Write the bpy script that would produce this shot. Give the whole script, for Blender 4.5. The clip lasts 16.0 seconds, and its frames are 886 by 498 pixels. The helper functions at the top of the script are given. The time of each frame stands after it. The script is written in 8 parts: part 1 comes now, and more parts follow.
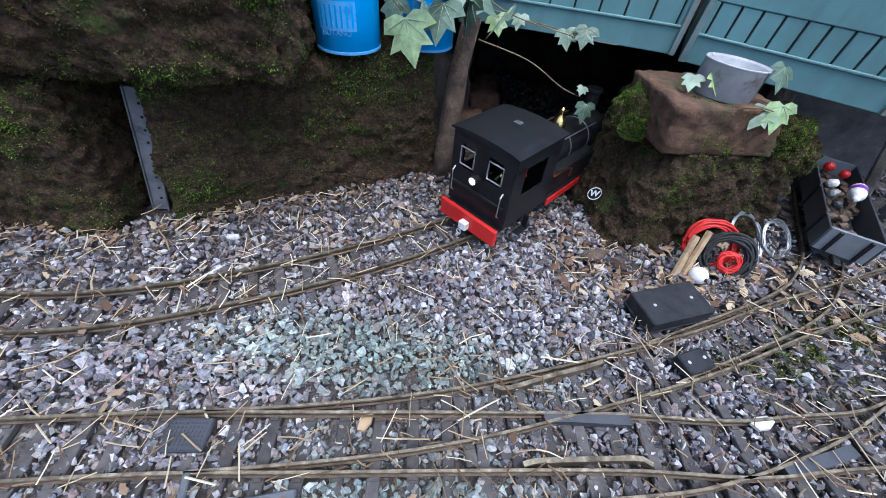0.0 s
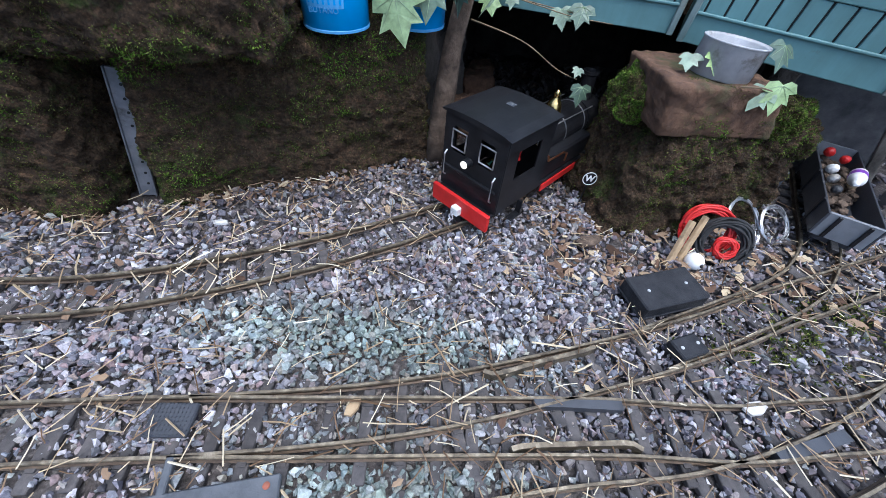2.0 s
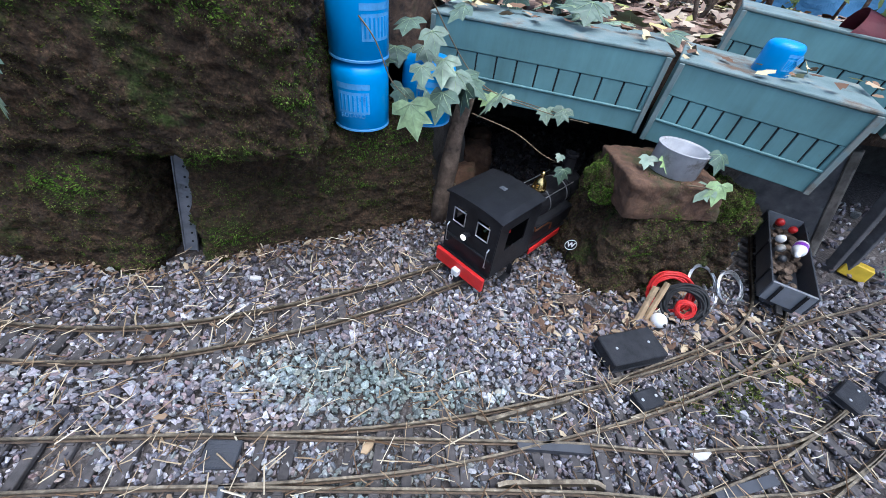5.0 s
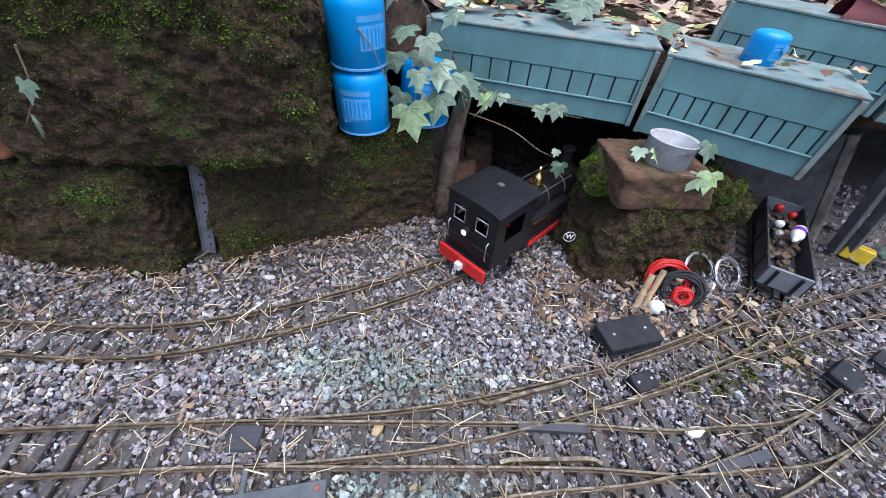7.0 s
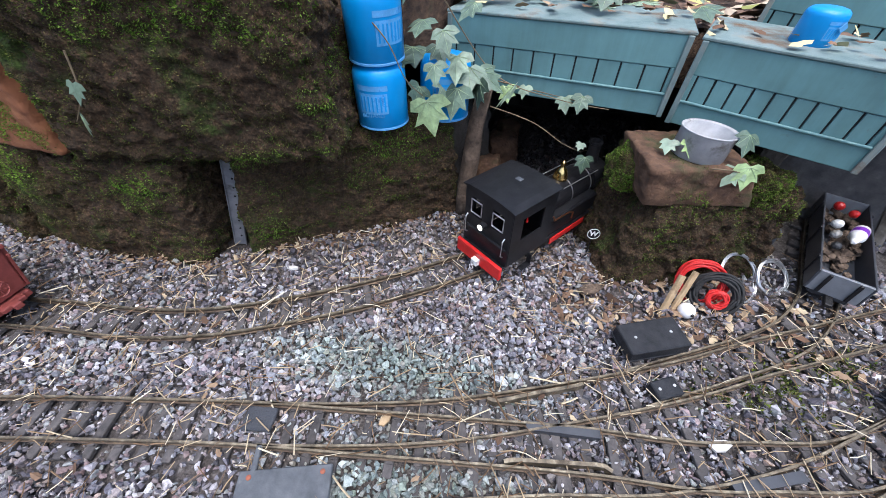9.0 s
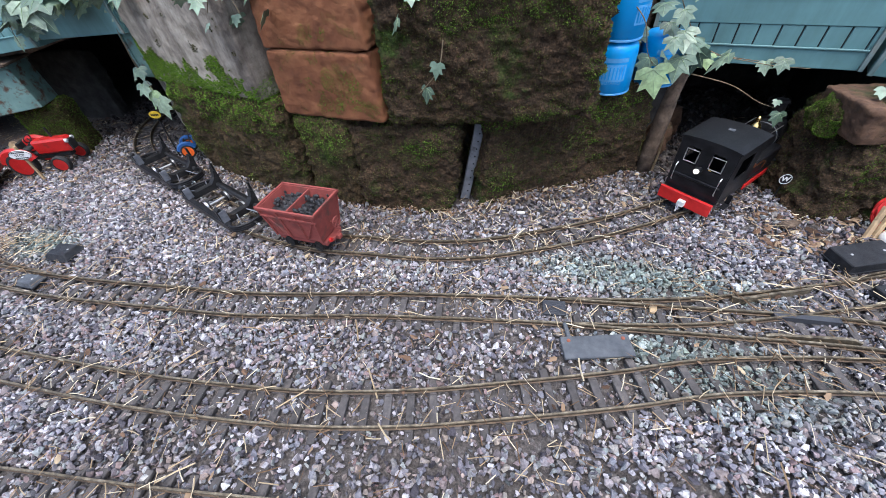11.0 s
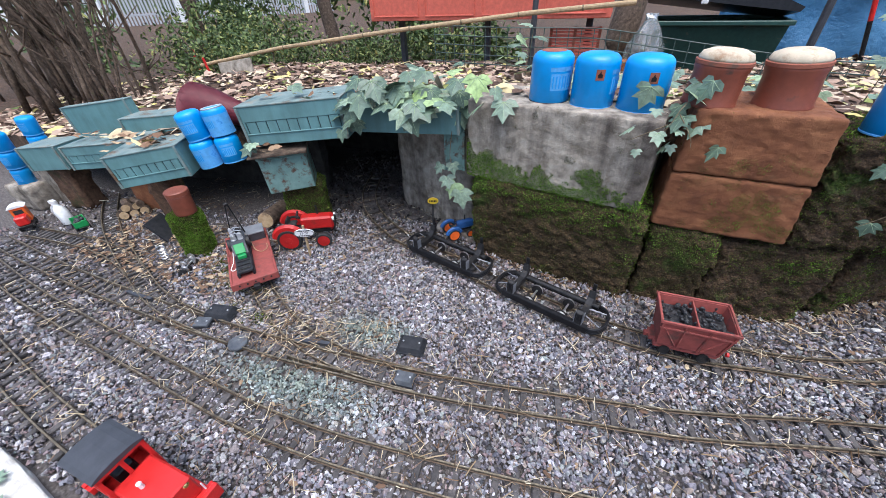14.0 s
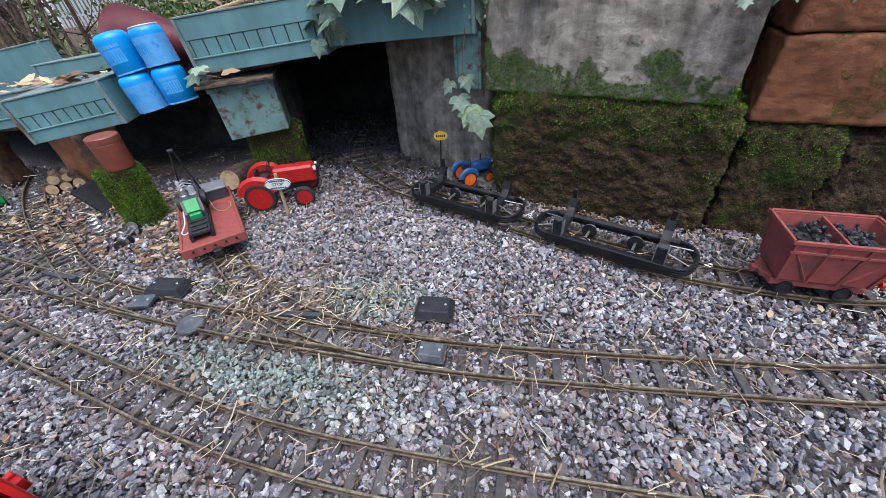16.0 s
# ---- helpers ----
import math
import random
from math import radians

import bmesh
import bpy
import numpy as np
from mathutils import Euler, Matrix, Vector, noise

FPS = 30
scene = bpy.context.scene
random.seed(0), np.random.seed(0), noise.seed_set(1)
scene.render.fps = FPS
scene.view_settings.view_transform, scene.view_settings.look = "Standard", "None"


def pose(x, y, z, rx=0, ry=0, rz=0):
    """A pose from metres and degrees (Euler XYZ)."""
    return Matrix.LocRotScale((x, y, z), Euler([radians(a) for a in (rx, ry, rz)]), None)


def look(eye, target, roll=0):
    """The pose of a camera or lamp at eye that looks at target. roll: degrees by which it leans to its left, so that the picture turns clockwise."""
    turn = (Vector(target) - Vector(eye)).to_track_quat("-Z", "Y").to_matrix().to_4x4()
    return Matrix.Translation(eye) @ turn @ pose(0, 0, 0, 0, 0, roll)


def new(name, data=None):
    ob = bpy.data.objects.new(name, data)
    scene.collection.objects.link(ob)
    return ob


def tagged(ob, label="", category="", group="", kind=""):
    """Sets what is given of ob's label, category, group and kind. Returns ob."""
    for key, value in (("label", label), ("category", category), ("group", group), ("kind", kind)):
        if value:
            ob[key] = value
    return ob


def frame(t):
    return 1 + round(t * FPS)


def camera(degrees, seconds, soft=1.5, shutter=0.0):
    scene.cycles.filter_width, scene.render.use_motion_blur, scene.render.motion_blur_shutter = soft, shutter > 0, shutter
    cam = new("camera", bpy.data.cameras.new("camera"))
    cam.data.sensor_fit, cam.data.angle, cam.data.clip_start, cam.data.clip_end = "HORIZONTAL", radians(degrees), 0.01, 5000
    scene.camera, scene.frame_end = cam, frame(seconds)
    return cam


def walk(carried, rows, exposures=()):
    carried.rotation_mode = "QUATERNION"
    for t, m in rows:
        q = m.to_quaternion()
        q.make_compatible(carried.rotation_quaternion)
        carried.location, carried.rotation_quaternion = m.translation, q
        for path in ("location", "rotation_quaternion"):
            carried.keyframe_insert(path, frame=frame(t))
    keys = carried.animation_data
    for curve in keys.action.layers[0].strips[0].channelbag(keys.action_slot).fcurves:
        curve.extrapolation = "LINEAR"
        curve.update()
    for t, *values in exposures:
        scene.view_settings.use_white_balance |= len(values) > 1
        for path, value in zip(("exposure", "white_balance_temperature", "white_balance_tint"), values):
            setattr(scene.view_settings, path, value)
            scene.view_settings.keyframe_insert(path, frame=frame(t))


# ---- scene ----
cam = camera(101.60, 16.0, 0.75)
# seconds, eye (x, y, z), heading, tilt, roll
PATH = [
    (0.0, -0.0030, -0.0050, 0.3427, 3.65, -45.36, 6.03),
    (0.5, 0.0004, -0.0036, 0.3369, 3.97, -46.17, 5.51),
    (1.0, 0.0061, -0.0043, 0.3327, 4.34, -46.38, 4.60),
    (1.5, 0.0072, -0.0032, 0.3299, 4.71, -47.11, 4.30),
    (2.0, 0.0080, -0.0043, 0.3328, 3.47, -46.59, 6.10),
    (2.5, 0.0057, -0.0029, 0.3297, 3.74, -47.11, 6.40),
    (3.0, 0.0037, -0.0007, 0.3254, 4.77, -47.90, 5.30),
    (3.5, 0.0026, -0.0010, 0.3239, 5.03, -47.80, 4.89),
    (4.0, 0.0007, 0.0002, 0.3375, 4.43, -46.26, 6.75),
    (4.5, 0.0016, -0.0157, 0.3890, 2.90, -41.39, 8.98),
    (4.7, -0.0028, -0.0215, 0.4044, 3.08, -42.14, 8.51),
    (6.8, 0.0147, -0.0449, 0.4508, 5.50, -43.40, 3.82),
    (7.0, 0.0114, -0.0461, 0.4378, 5.68, -43.27, 4.23),
    (7.5, 0.0252, -0.0289, 0.4306, 9.15, -43.63, 1.70),
    (8.0, 0.0430, -0.0245, 0.4324, 8.68, -43.30, 1.99),
    (8.2, 0.0447, -0.0282, 0.4329, 8.55, -42.57, 2.03),
    (10.3, -0.0135, -0.1107, 0.4614, 25.45, -47.93, -5.88),
    (10.5, -0.0909, -0.1675, 0.4786, 21.69, -48.73, -4.58),
    (11.0, -0.2205, -0.2936, 0.4695, 22.54, -43.54, -6.47),
    (11.5, -0.3405, -0.3235, 0.5244, 25.91, -39.87, -5.03),
    (12.0, -0.4867, -0.4074, 0.6084, 22.48, -37.73, -2.68),
    (12.5, -0.5632, -0.4630, 0.6508, 20.64, -36.43, -2.07),
    (13.0, -0.6418, -0.5224, 0.6605, 20.02, -36.60, -0.64),
    (13.5, -0.7767, -0.5358, 0.6523, 21.14, -38.75, 0.05),
    (14.0, -0.9195, -0.4642, 0.6101, 21.49, -36.21, -2.84),
    (14.5, -0.9836, -0.4056, 0.5684, 20.57, -33.79, -7.20),
    (15.0, -1.0066, -0.3886, 0.4521, 19.57, -34.56, -6.24),
    (15.5, -1.0173, -0.3824, 0.4228, 19.59, -34.88, -6.40),
    (16.0, -1.0233, -0.3885, 0.4077, 19.20, -37.08, -5.13),
]
walk(cam, [(t, pose(x, y, z, 0, 0, h) @ pose(0, 0, 0, 90 + tilt) @ pose(0, 0, 0, 0, 0, roll)) for t, x, y, z, h, tilt, roll in PATH], [(0, 1.07, 5500, 8), (4.5, 1.07, 5500, 8), (8, 1.14, 5900, 11), (11, 1.2, 5950, 9), (14, 1.1, 5950, 9), (16, 1.02, 6000, 9)])

# ---- light: overcast day ----
world = bpy.data.worlds.new("world")
scene.world = world
world.use_nodes = True
wn = world.node_tree
sky = wn.nodes.new("ShaderNodeTexSky")
sky.sky_type, sky.sun_disc = "NISHITA", False
sky.sun_elevation, sky.sun_rotation = radians(72), radians(145)
sky.air_density, sky.dust_density = 1.0, 4.0
wn.links.new(sky.outputs[0], wn.nodes["Background"].inputs[0])
wn.nodes["Background"].inputs[1].default_value = 0.15
sun = new("sun", bpy.data.lights.new("sun", "SUN"))
sun.data.energy, sun.data.angle, sun.data.color = 1.2, radians(60), (1.0, 0.99, 0.98)
sun.matrix_world = look((0, 0, 0), (-0.18, 0.20, -1))

rng = np.random.default_rng(7)
R = random.Random(11)


# ---- materials ----
def ramp_of(nt, fac, stops):
    r = nt.nodes.new("ShaderNodeValToRGB")
    r.color_ramp.elements.remove(r.color_ramp.elements[1])
    for i, (p, c) in enumerate(stops):
        e = r.color_ramp.elements[0] if i == 0 else r.color_ramp.elements.new(p)
        e.position, e.color = p, (*c, 1)
    nt.links.new(fac, r.inputs[0])
    return r.outputs[0]


def noise_of(nt, scale, detail=6.0, rough=0.6, coord=None):
    n = nt.nodes.new("ShaderNodeTexNoise")
    n.inputs["Scale"].default_value, n.inputs["Detail"].default_value, n.inputs["Roughness"].default_value = scale, detail, rough
    if coord is not None:
        nt.links.new(coord, n.inputs["Vector"])
    return n.outputs["Fac"]


def mix_of(nt, fac, a, b, mode="MIX"):
    m = nt.nodes.new("ShaderNodeMix")
    m.data_type, m.blend_type = "RGBA", mode
    for sock, v in ((m.inputs["Factor"], fac), (m.inputs["A"], a), (m.inputs["B"], b)):
        if isinstance(v, (int, float)):
            sock.default_value = v
        elif isinstance(v, tuple):
            sock.default_value = (*v, 1)
        else:
            nt.links.new(v, sock)
    return m.outputs["Result"]


def base_mat(name, rough=0.7, metal=0.0, spec=0.5):
    m = bpy.data.materials.new(name)
    m.use_nodes = True
    nt = m.node_tree
    b = nt.nodes["Principled BSDF"]
    b.inputs["Roughness"].default_value, b.inputs["Metallic"].default_value = rough, metal
    b.inputs["Specular IOR Level"].default_value = spec
    co = nt.nodes.new("ShaderNodeNewGeometry").outputs["Position"]
    return m, nt, b, co


def bump_of(nt, b, height, strength, dist=0.002):
    bp = nt.nodes.new("ShaderNodeBump")
    bp.inputs["Strength"].default_value, bp.inputs["Distance"].default_value = strength, dist
    nt.links.new(height, bp.inputs["Height"])
    nt.links.new(bp.outputs[0], b.inputs["Normal"])


def surface(name, stops, scale=40.0, rough=0.75, metal=0.0, fine=300.0, bump=0.4, dirt=None, dirt_scale=14.0, dirt_at=0.55, spec=0.4, vary=0.0, dist=0.002):
    """A worn surface: a ramp over a mid-sized grain, a second, larger stain, and fine relief."""
    m, nt, b, co = base_mat(name, rough, metal, spec)
    col = ramp_of(nt, noise_of(nt, scale, coord=co), stops)
    if dirt:
        f = ramp_of(nt, noise_of(nt, dirt_scale, 8, 0.65, co), [(dirt_at, (0, 0, 0)), (min(dirt_at + 0.12, 1), (1, 1, 1))])
        col = mix_of(nt, f, col, dirt)
    if vary:
        oi = nt.nodes.new("ShaderNodeObjectInfo").outputs["Random"]
        col = mix_of(nt, 1.0, col, ramp_of(nt, oi, [(0, (1 - vary,) * 3), (1, (1 + vary,) * 3)]), "MULTIPLY")
    nt.links.new(col, b.inputs["Base Color"])
    if bump:
        bump_of(nt, b, noise_of(nt, fine, 5, 0.7, co), bump, dist)
    return m


def tone(c, k):
    return tuple(min(1.0, x * k) for x in c)


def paint(name, c, rough=0.45, dirt=(0.10, 0.085, 0.06), dirt_at=0.62, metal=0.0, fine=500.0, bump=0.12, scale=60.0, dirt_scale=30.0):
    return surface(name, [(0.3, tone(c, 0.8)), (0.7, tone(c, 1.15))], scale, rough, metal, fine, bump, dirt, dirt_scale, dirt_at)


def stone_mossy(name, dark, mid, red, moss=(0.045, 0.075, 0.012), moss_at=0.5, lichen=(0.10, 0.11, 0.05)):
    m, nt, b, co = base_mat(name, 0.92, 0, 0.25)
    col = ramp_of(nt, noise_of(nt, 110, 8, 0.75, co), [(0.32, dark), (0.52, mid), (0.70, red)])
    f = ramp_of(nt, noise_of(nt, 11, 8, 0.72, co), [(moss_at, (0, 0, 0)), (moss_at + 0.1, (1, 1, 1))])
    green = ramp_of(nt, noise_of(nt, 160, 4, 0.7, co), [(0.3, tone(moss, 0.35)), (0.7, tone(moss, 1.4))])
    col = mix_of(nt, f, col, green)
    g = ramp_of(nt, noise_of(nt, 240, 3, 0.6, co), [(0.62, (0, 0, 0)), (0.72, (0.6, 0.6, 0.6))])
    col = mix_of(nt, g, col, lichen)
    nt.links.new(col, b.inputs["Base Color"])
    fine = ramp_of(nt, noise_of(nt, 420, 4, 0.7, co), [(0.3, (0.4, 0.4, 0.4)), (0.7, (1.6, 1.6, 1.6))])
    nt.links.new(mix_of(nt, 1.0, col, fine, "MULTIPLY"), b.inputs["Base Color"])
    vor = nt.nodes.new("ShaderNodeTexVoronoi")
    vor.inputs["Scale"].default_value = 210
    nt.links.new(co, vor.inputs["Vector"])
    h = mix_of(nt, 0.40, noise_of(nt, 170, 10, 0.80, co), vor.outputs["Distance"])
    bump_of(nt, b, h, 1.0, 0.009)
    return m


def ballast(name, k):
    """Broken stone of many colours; k: its tone, lowered in the tunnels for dirt and painted shade."""
    m, nt, b, co = base_mat(name, 0.88, 0, 0.22)
    geo = nt.nodes.new("ShaderNodeNewGeometry")
    isl = geo.outputs["Random Per Island"]
    col = ramp_of(nt, isl, [(0.0, (0.051, 0.047, 0.055)), (0.09, (0.113, 0.106, 0.125)), (0.20, (0.246, 0.235, 0.271)), (0.30, (0.154, 0.152, 0.182)), (0.38, (0.308, 0.215, 0.207)), (0.47, (0.339, 0.323, 0.355)), (0.56, (0.206, 0.166, 0.158)), (0.64, (0.257, 0.269, 0.315)), (0.72, (0.401, 0.319, 0.276)), (0.80, (0.298, 0.323, 0.315)), (0.88, (0.463, 0.441, 0.468)), (0.96, (0.576, 0.558, 0.591)), (1.0, (0.679, 0.647, 0.660))])
    al = nt.nodes.new("ShaderNodeAttribute")
    al.attribute_name = "algae"
    green = mix_of(nt, 1.0, mix_of(nt, 0.32, col, (0.34, 0.39, 0.36)), (0.93, 1.09, 0.99), "MULTIPLY")
    col = mix_of(nt, al.outputs["Fac"], col, green)
    gr = ramp_of(nt, noise_of(nt, 350, 5, 0.7, co), [(0.3, (0.50, 0.50, 0.50)), (0.7, (1.16, 1.16, 1.16))])
    gr = mix_of(nt, 1.0, gr, ramp_of(nt, noise_of(nt, 4, 4, 0.6, co), [(0.35, (0.72, 0.69, 0.67)), (0.6, (1.12, 1.12, 1.12))]), "MULTIPLY")
    col = mix_of(nt, 1.0, col, gr, "MULTIPLY")
    nt.links.new(col, b.inputs["Base Color"])
    bump_of(nt, b, noise_of(nt, 500, 5, 0.7, co), 0.5, 0.001)
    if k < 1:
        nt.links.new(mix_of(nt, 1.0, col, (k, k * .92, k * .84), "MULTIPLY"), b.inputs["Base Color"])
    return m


M_GRAVEL, M_DIRTY_SHADED = ballast("ballast_stone", 1.0), ballast("sooty_ballast", 0.28)

M_GROUND = surface("ballast_bed", [(0.3, (0.045, 0.039, 0.036)), (0.55, (0.12, 0.105, 0.098)), (0.75, (0.23, 0.215, 0.205))], 190, 0.95, 0, 420, 0.9, (0.075, 0.058, 0.05), 5, 0.58, dist=0.004)
M_SOIL = surface("leafy_soil", [(0.3, (0.025, 0.017, 0.012)), (0.55, (0.09, 0.055, 0.035)), (0.75, (0.19, 0.12, 0.07))], 60, 0.95, 0, 150, 1.0, (0.04, 0.06, 0.02), 6, 0.6, dist=0.01)
M_STONE = stone_mossy("mossy_sandstone", (0.016, 0.011, 0.007), (0.060, 0.038, 0.021), (0.135, 0.078, 0.042), moss_at=0.57)
M_STONE_G = stone_mossy("green_sandstone", (0.018, 0.012, 0.007), (0.066, 0.044, 0.021), (0.13, 0.08, 0.04), (0.048, 0.072, 0.013), 0.55)
M_REDSTONE = surface("red_sandstone", [(0.3, (0.12, 0.042, 0.018)), (0.5, (0.185, 0.070, 0.029)), (0.75, (0.265, 0.115, 0.050))], 34, 0.85, 0, 260, 0.6, (0.10, 0.055, 0.025), 11, 0.60, dist=0.003)
M_ROCK = surface("brown_rock", [(0.3, (0.055, 0.030, 0.019)), (0.55, (0.12, 0.066, 0.038)), (0.75, (0.18, 0.105, 0.062))], 70, 0.9, 0, 200, 0.8, (0.050, 0.052, 0.018), 14, 0.53, dist=0.004)
M_CONC = surface("stained_concrete", [(0.3, (0.14, 0.118, 0.092)), (0.5, (0.28, 0.245, 0.20)), (0.75, (0.44, 0.395, 0.33))], 40, 0.9, 0, 160, 0.9, (0.095, 0.08, 0.055), 8, 0.57, dist=0.004)
nt = M_CONC.node_tree
b = nt.nodes["Principled BSDF"]
old = b.inputs["Base Color"].links[0].from_socket
mp = nt.nodes.new("ShaderNodeMapping")
mp.inputs["Scale"].default_value = (17, 17, 1.6)
nt.links.new(nt.nodes.new("ShaderNodeNewGeometry").outputs["Position"], mp.inputs["Vector"])
nt.links.new(mix_of(nt, 1.0, old, ramp_of(nt, noise_of(nt, 1.0, 5, 0.6, mp.outputs[0]), [(0.36, (0.46, 0.44, 0.44)), (0.60, (1.2, 1.2, 1.18))]), "MULTIPLY"), b.inputs["Base Color"])
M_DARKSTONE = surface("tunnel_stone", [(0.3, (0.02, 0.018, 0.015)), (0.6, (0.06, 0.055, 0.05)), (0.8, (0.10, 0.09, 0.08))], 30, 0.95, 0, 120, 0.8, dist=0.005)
M_MOSS, nt, b, co = base_mat("moss_tufts", 0.9, 0, 0.15)
isl = nt.nodes.new("ShaderNodeNewGeometry").outputs["Random Per Island"]
green = ramp_of(nt, isl, [(0, (0.030, 0.060, 0.008)), (0.35, (0.090, 0.170, 0.018)), (0.8, (0.165, 0.285, 0.030)), (1, (0.24, 0.34, 0.065))])
olive = ramp_of(nt, isl, [(0, (0.012, 0.011, 0.005)), (0.4, (0.044, 0.042, 0.014)), (0.8, (0.105, 0.102, 0.027)), (1, (0.23, 0.21, 0.07))])
at = nt.nodes.new("ShaderNodeAttribute")
at.attribute_name = "lush"
nt.links.new(mix_of(nt, at.outputs["Fac"], olive, green), b.inputs["Base Color"])

M_RAIL = surface("rusty_rail", [(0.3, (0.045, 0.032, 0.024)), (0.6, (0.11, 0.078, 0.05)), (0.8, (0.19, 0.14, 0.085))], 90, 0.55, 0.5, 500, 0.3)
M_RAILTOP = surface("worn_rail_head", [(0.3, (0.08, 0.065, 0.046)), (0.55, (0.195, 0.160, 0.108)), (0.8, (0.44, 0.385, 0.285))], 110, 0.45, 0.5, 500, 0.3, (0.065, 0.05, 0.034), 45, 0.54)
M_SLEEPER = surface("sleeper_plastic", [(0.3, (0.045, 0.041, 0.040)), (0.7, (0.100, 0.090, 0.086))], 120, 0.75, 0, 600, 0.5, (0.12, 0.10, 0.08), 60, 0.62, vary=0.3)
M_TEAL = paint("teal_paint", (0.118, 0.235, 0.238), 0.55, (0.10, 0.12, 0.10), 0.66, scale=14, dirt_scale=34)
# water stains down the painted crates
nt = M_TEAL.node_tree
b = nt.nodes["Principled BSDF"]
old = b.inputs["Base Color"].links[0].from_socket
mp = nt.nodes.new("ShaderNodeMapping")
mp.inputs["Scale"].default_value = (60, 60, 6)
nt.links.new(nt.nodes.new("ShaderNodeNewGeometry").outputs["Position"], mp.inputs["Vector"])
nt.links.new(mix_of(nt, 1.0, old, ramp_of(nt, noise_of(nt, 1.0, 6, 0.65, mp.outputs[0]), [(0.3, (0.90, 0.89, 0.87)), (0.6, (1.05, 1.05, 1.05))]), "MULTIPLY"), b.inputs["Base Color"])
M_TEALTOP = surface("weathered_teal", [(0.3, (0.10, 0.155, 0.15)), (0.55, (0.17, 0.225, 0.215)), (0.75, (0.25, 0.22, 0.165))], 22, 0.8, 0, 300, 0.4, (0.12, 0.07, 0.035), 12, 0.55)
M_TEALWORN = surface("flaking_teal", [(0.3, (0.09, 0.17, 0.155)), (0.7, (0.17, 0.28, 0.25))], 25, 0.7, 0, 300, 0.6, (0.085, 0.048, 0.030), 42, 0.51)
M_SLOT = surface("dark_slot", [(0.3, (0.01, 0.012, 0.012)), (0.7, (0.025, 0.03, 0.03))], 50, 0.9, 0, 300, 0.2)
M_BLUE = paint("blue_enamel", (0.012, 0.275, 0.66), 0.3, (0.10, 0.075, 0.05), 0.72, scale=12)
M_PALEBLUE = paint("pale_blue_print", (0.10, 0.34, 0.66), 0.4, (0.02, 0.18, 0.5), 0.56, dirt_scale=60)
M_BROWNCAN = paint("brown_enamel", (0.19, 0.055, 0.032), 0.4, (0.07, 0.04, 0.03), 0.62)
M_TERRA = paint("terracotta", (0.26, 0.085, 0.05), 0.8, (0.12, 0.07, 0.05), 0.55)
M_TIN = surface("galvanised_tin", [(0.3, (0.30, 0.31, 0.32)), (0.7, (0.52, 0.53, 0.53))], 30, 0.55, 0.35, 300, 0.25, (0.25, 0.23, 0.2), 20, 0.55)
M_DKTIN = surface("dark_zinc", [(0.3, (0.13, 0.14, 0.16)), (0.7, (0.28, 0.29, 0.32))], 40, 0.45, 0.4, 300, 0.2, (0.05, 0.045, 0.04), 25, 0.58)
M_DULLTIN = surface("dull_tin", [(0.3, (0.30, 0.305, 0.31)), (0.7, (0.47, 0.47, 0.475))], 45, 0.6, 0.1, 300, 0.3, (0.15, 0.14, 0.12), 30, 0.58)
M_STEEL = surface("bright_wire", [(0.3, (0.45, 0.45, 0.46)), (0.7, (0.72, 0.72, 0.72))], 60, 0.3, 0.9, 400, 0.1)
M_WHITE = paint("white_plastic", (0.74, 0.74, 0.72), 0.4, (0.45, 0.43, 0.38), 0.66)
# grey tone lowered so that it holds the shade under the crates
M_SHADED_SLAB = surface("weathered_grey_slab", [(0.3, (0.065, 0.064, 0.066)), (0.6, (0.125, 0.12, 0.12)), (0.8, (0.21, 0.20, 0.19))], 45, 0.85, 0, 260, 0.6, (0.07, 0.06, 0.05), 16, 0.58, dist=0.003)
M_BLACK = surface("black_paint", [(0.3, (0.007, 0.007, 0.008)), (0.7, (0.018, 0.018, 0.020))], 60, 0.34, 0, 400, 0.1, (0.035, 0.03, 0.026), 40, 0.64, spec=0.22)
M_BLACKMATT = surface("black_slate", [(0.3, (0.010, 0.011, 0.013)), (0.7, (0.030, 0.031, 0.035))], 70, 0.6, 0, 500, 0.4, (0.10, 0.095, 0.085), 60, 0.66, spec=0.25)
M_GREYPLATE = surface("grey_slate_plate", [(0.3, (0.045, 0.050, 0.057)), (0.7, (0.10, 0.108, 0.118))], 60, 0.5, 0, 400, 0.3, (0.2, 0.19, 0.17), 40, 0.62)
M_IRON = surface("sooty_iron", [(0.3, (0.012, 0.012, 0.013)), (0.7, (0.035, 0.034, 0.034))], 80, 0.55, 0.4, 400, 0.3, (0.09, 0.07, 0.05), 50, 0.6)
M_RED = paint("red_paint", (0.54, 0.02, 0.018), 0.35, (0.25, 0.02, 0.015), 0.62)
M_OXIDE = paint("oxide_red", (0.25, 0.058, 0.048), 0.65, (0.12, 0.05, 0.04), 0.55, scale=90)
M_BRASS = surface("polished_brass", [(0.3, (0.70, 0.48, 0.16)), (0.7, (0.85, 0.62, 0.25))], 60, 0.22, 1.0, 400, 0.05)
M_COPPER = surface("copper_pipe", [(0.3, (0.55, 0.22, 0.10)), (0.7, (0.75, 0.34, 0.18))], 60, 0.3, 1.0, 400, 0.05)
M_COAL = surface("coal", [(0.3, (0.01, 0.01, 0.011)), (0.7, (0.05, 0.052, 0.056))], 150, 0.4, 0, 600, 0.5)
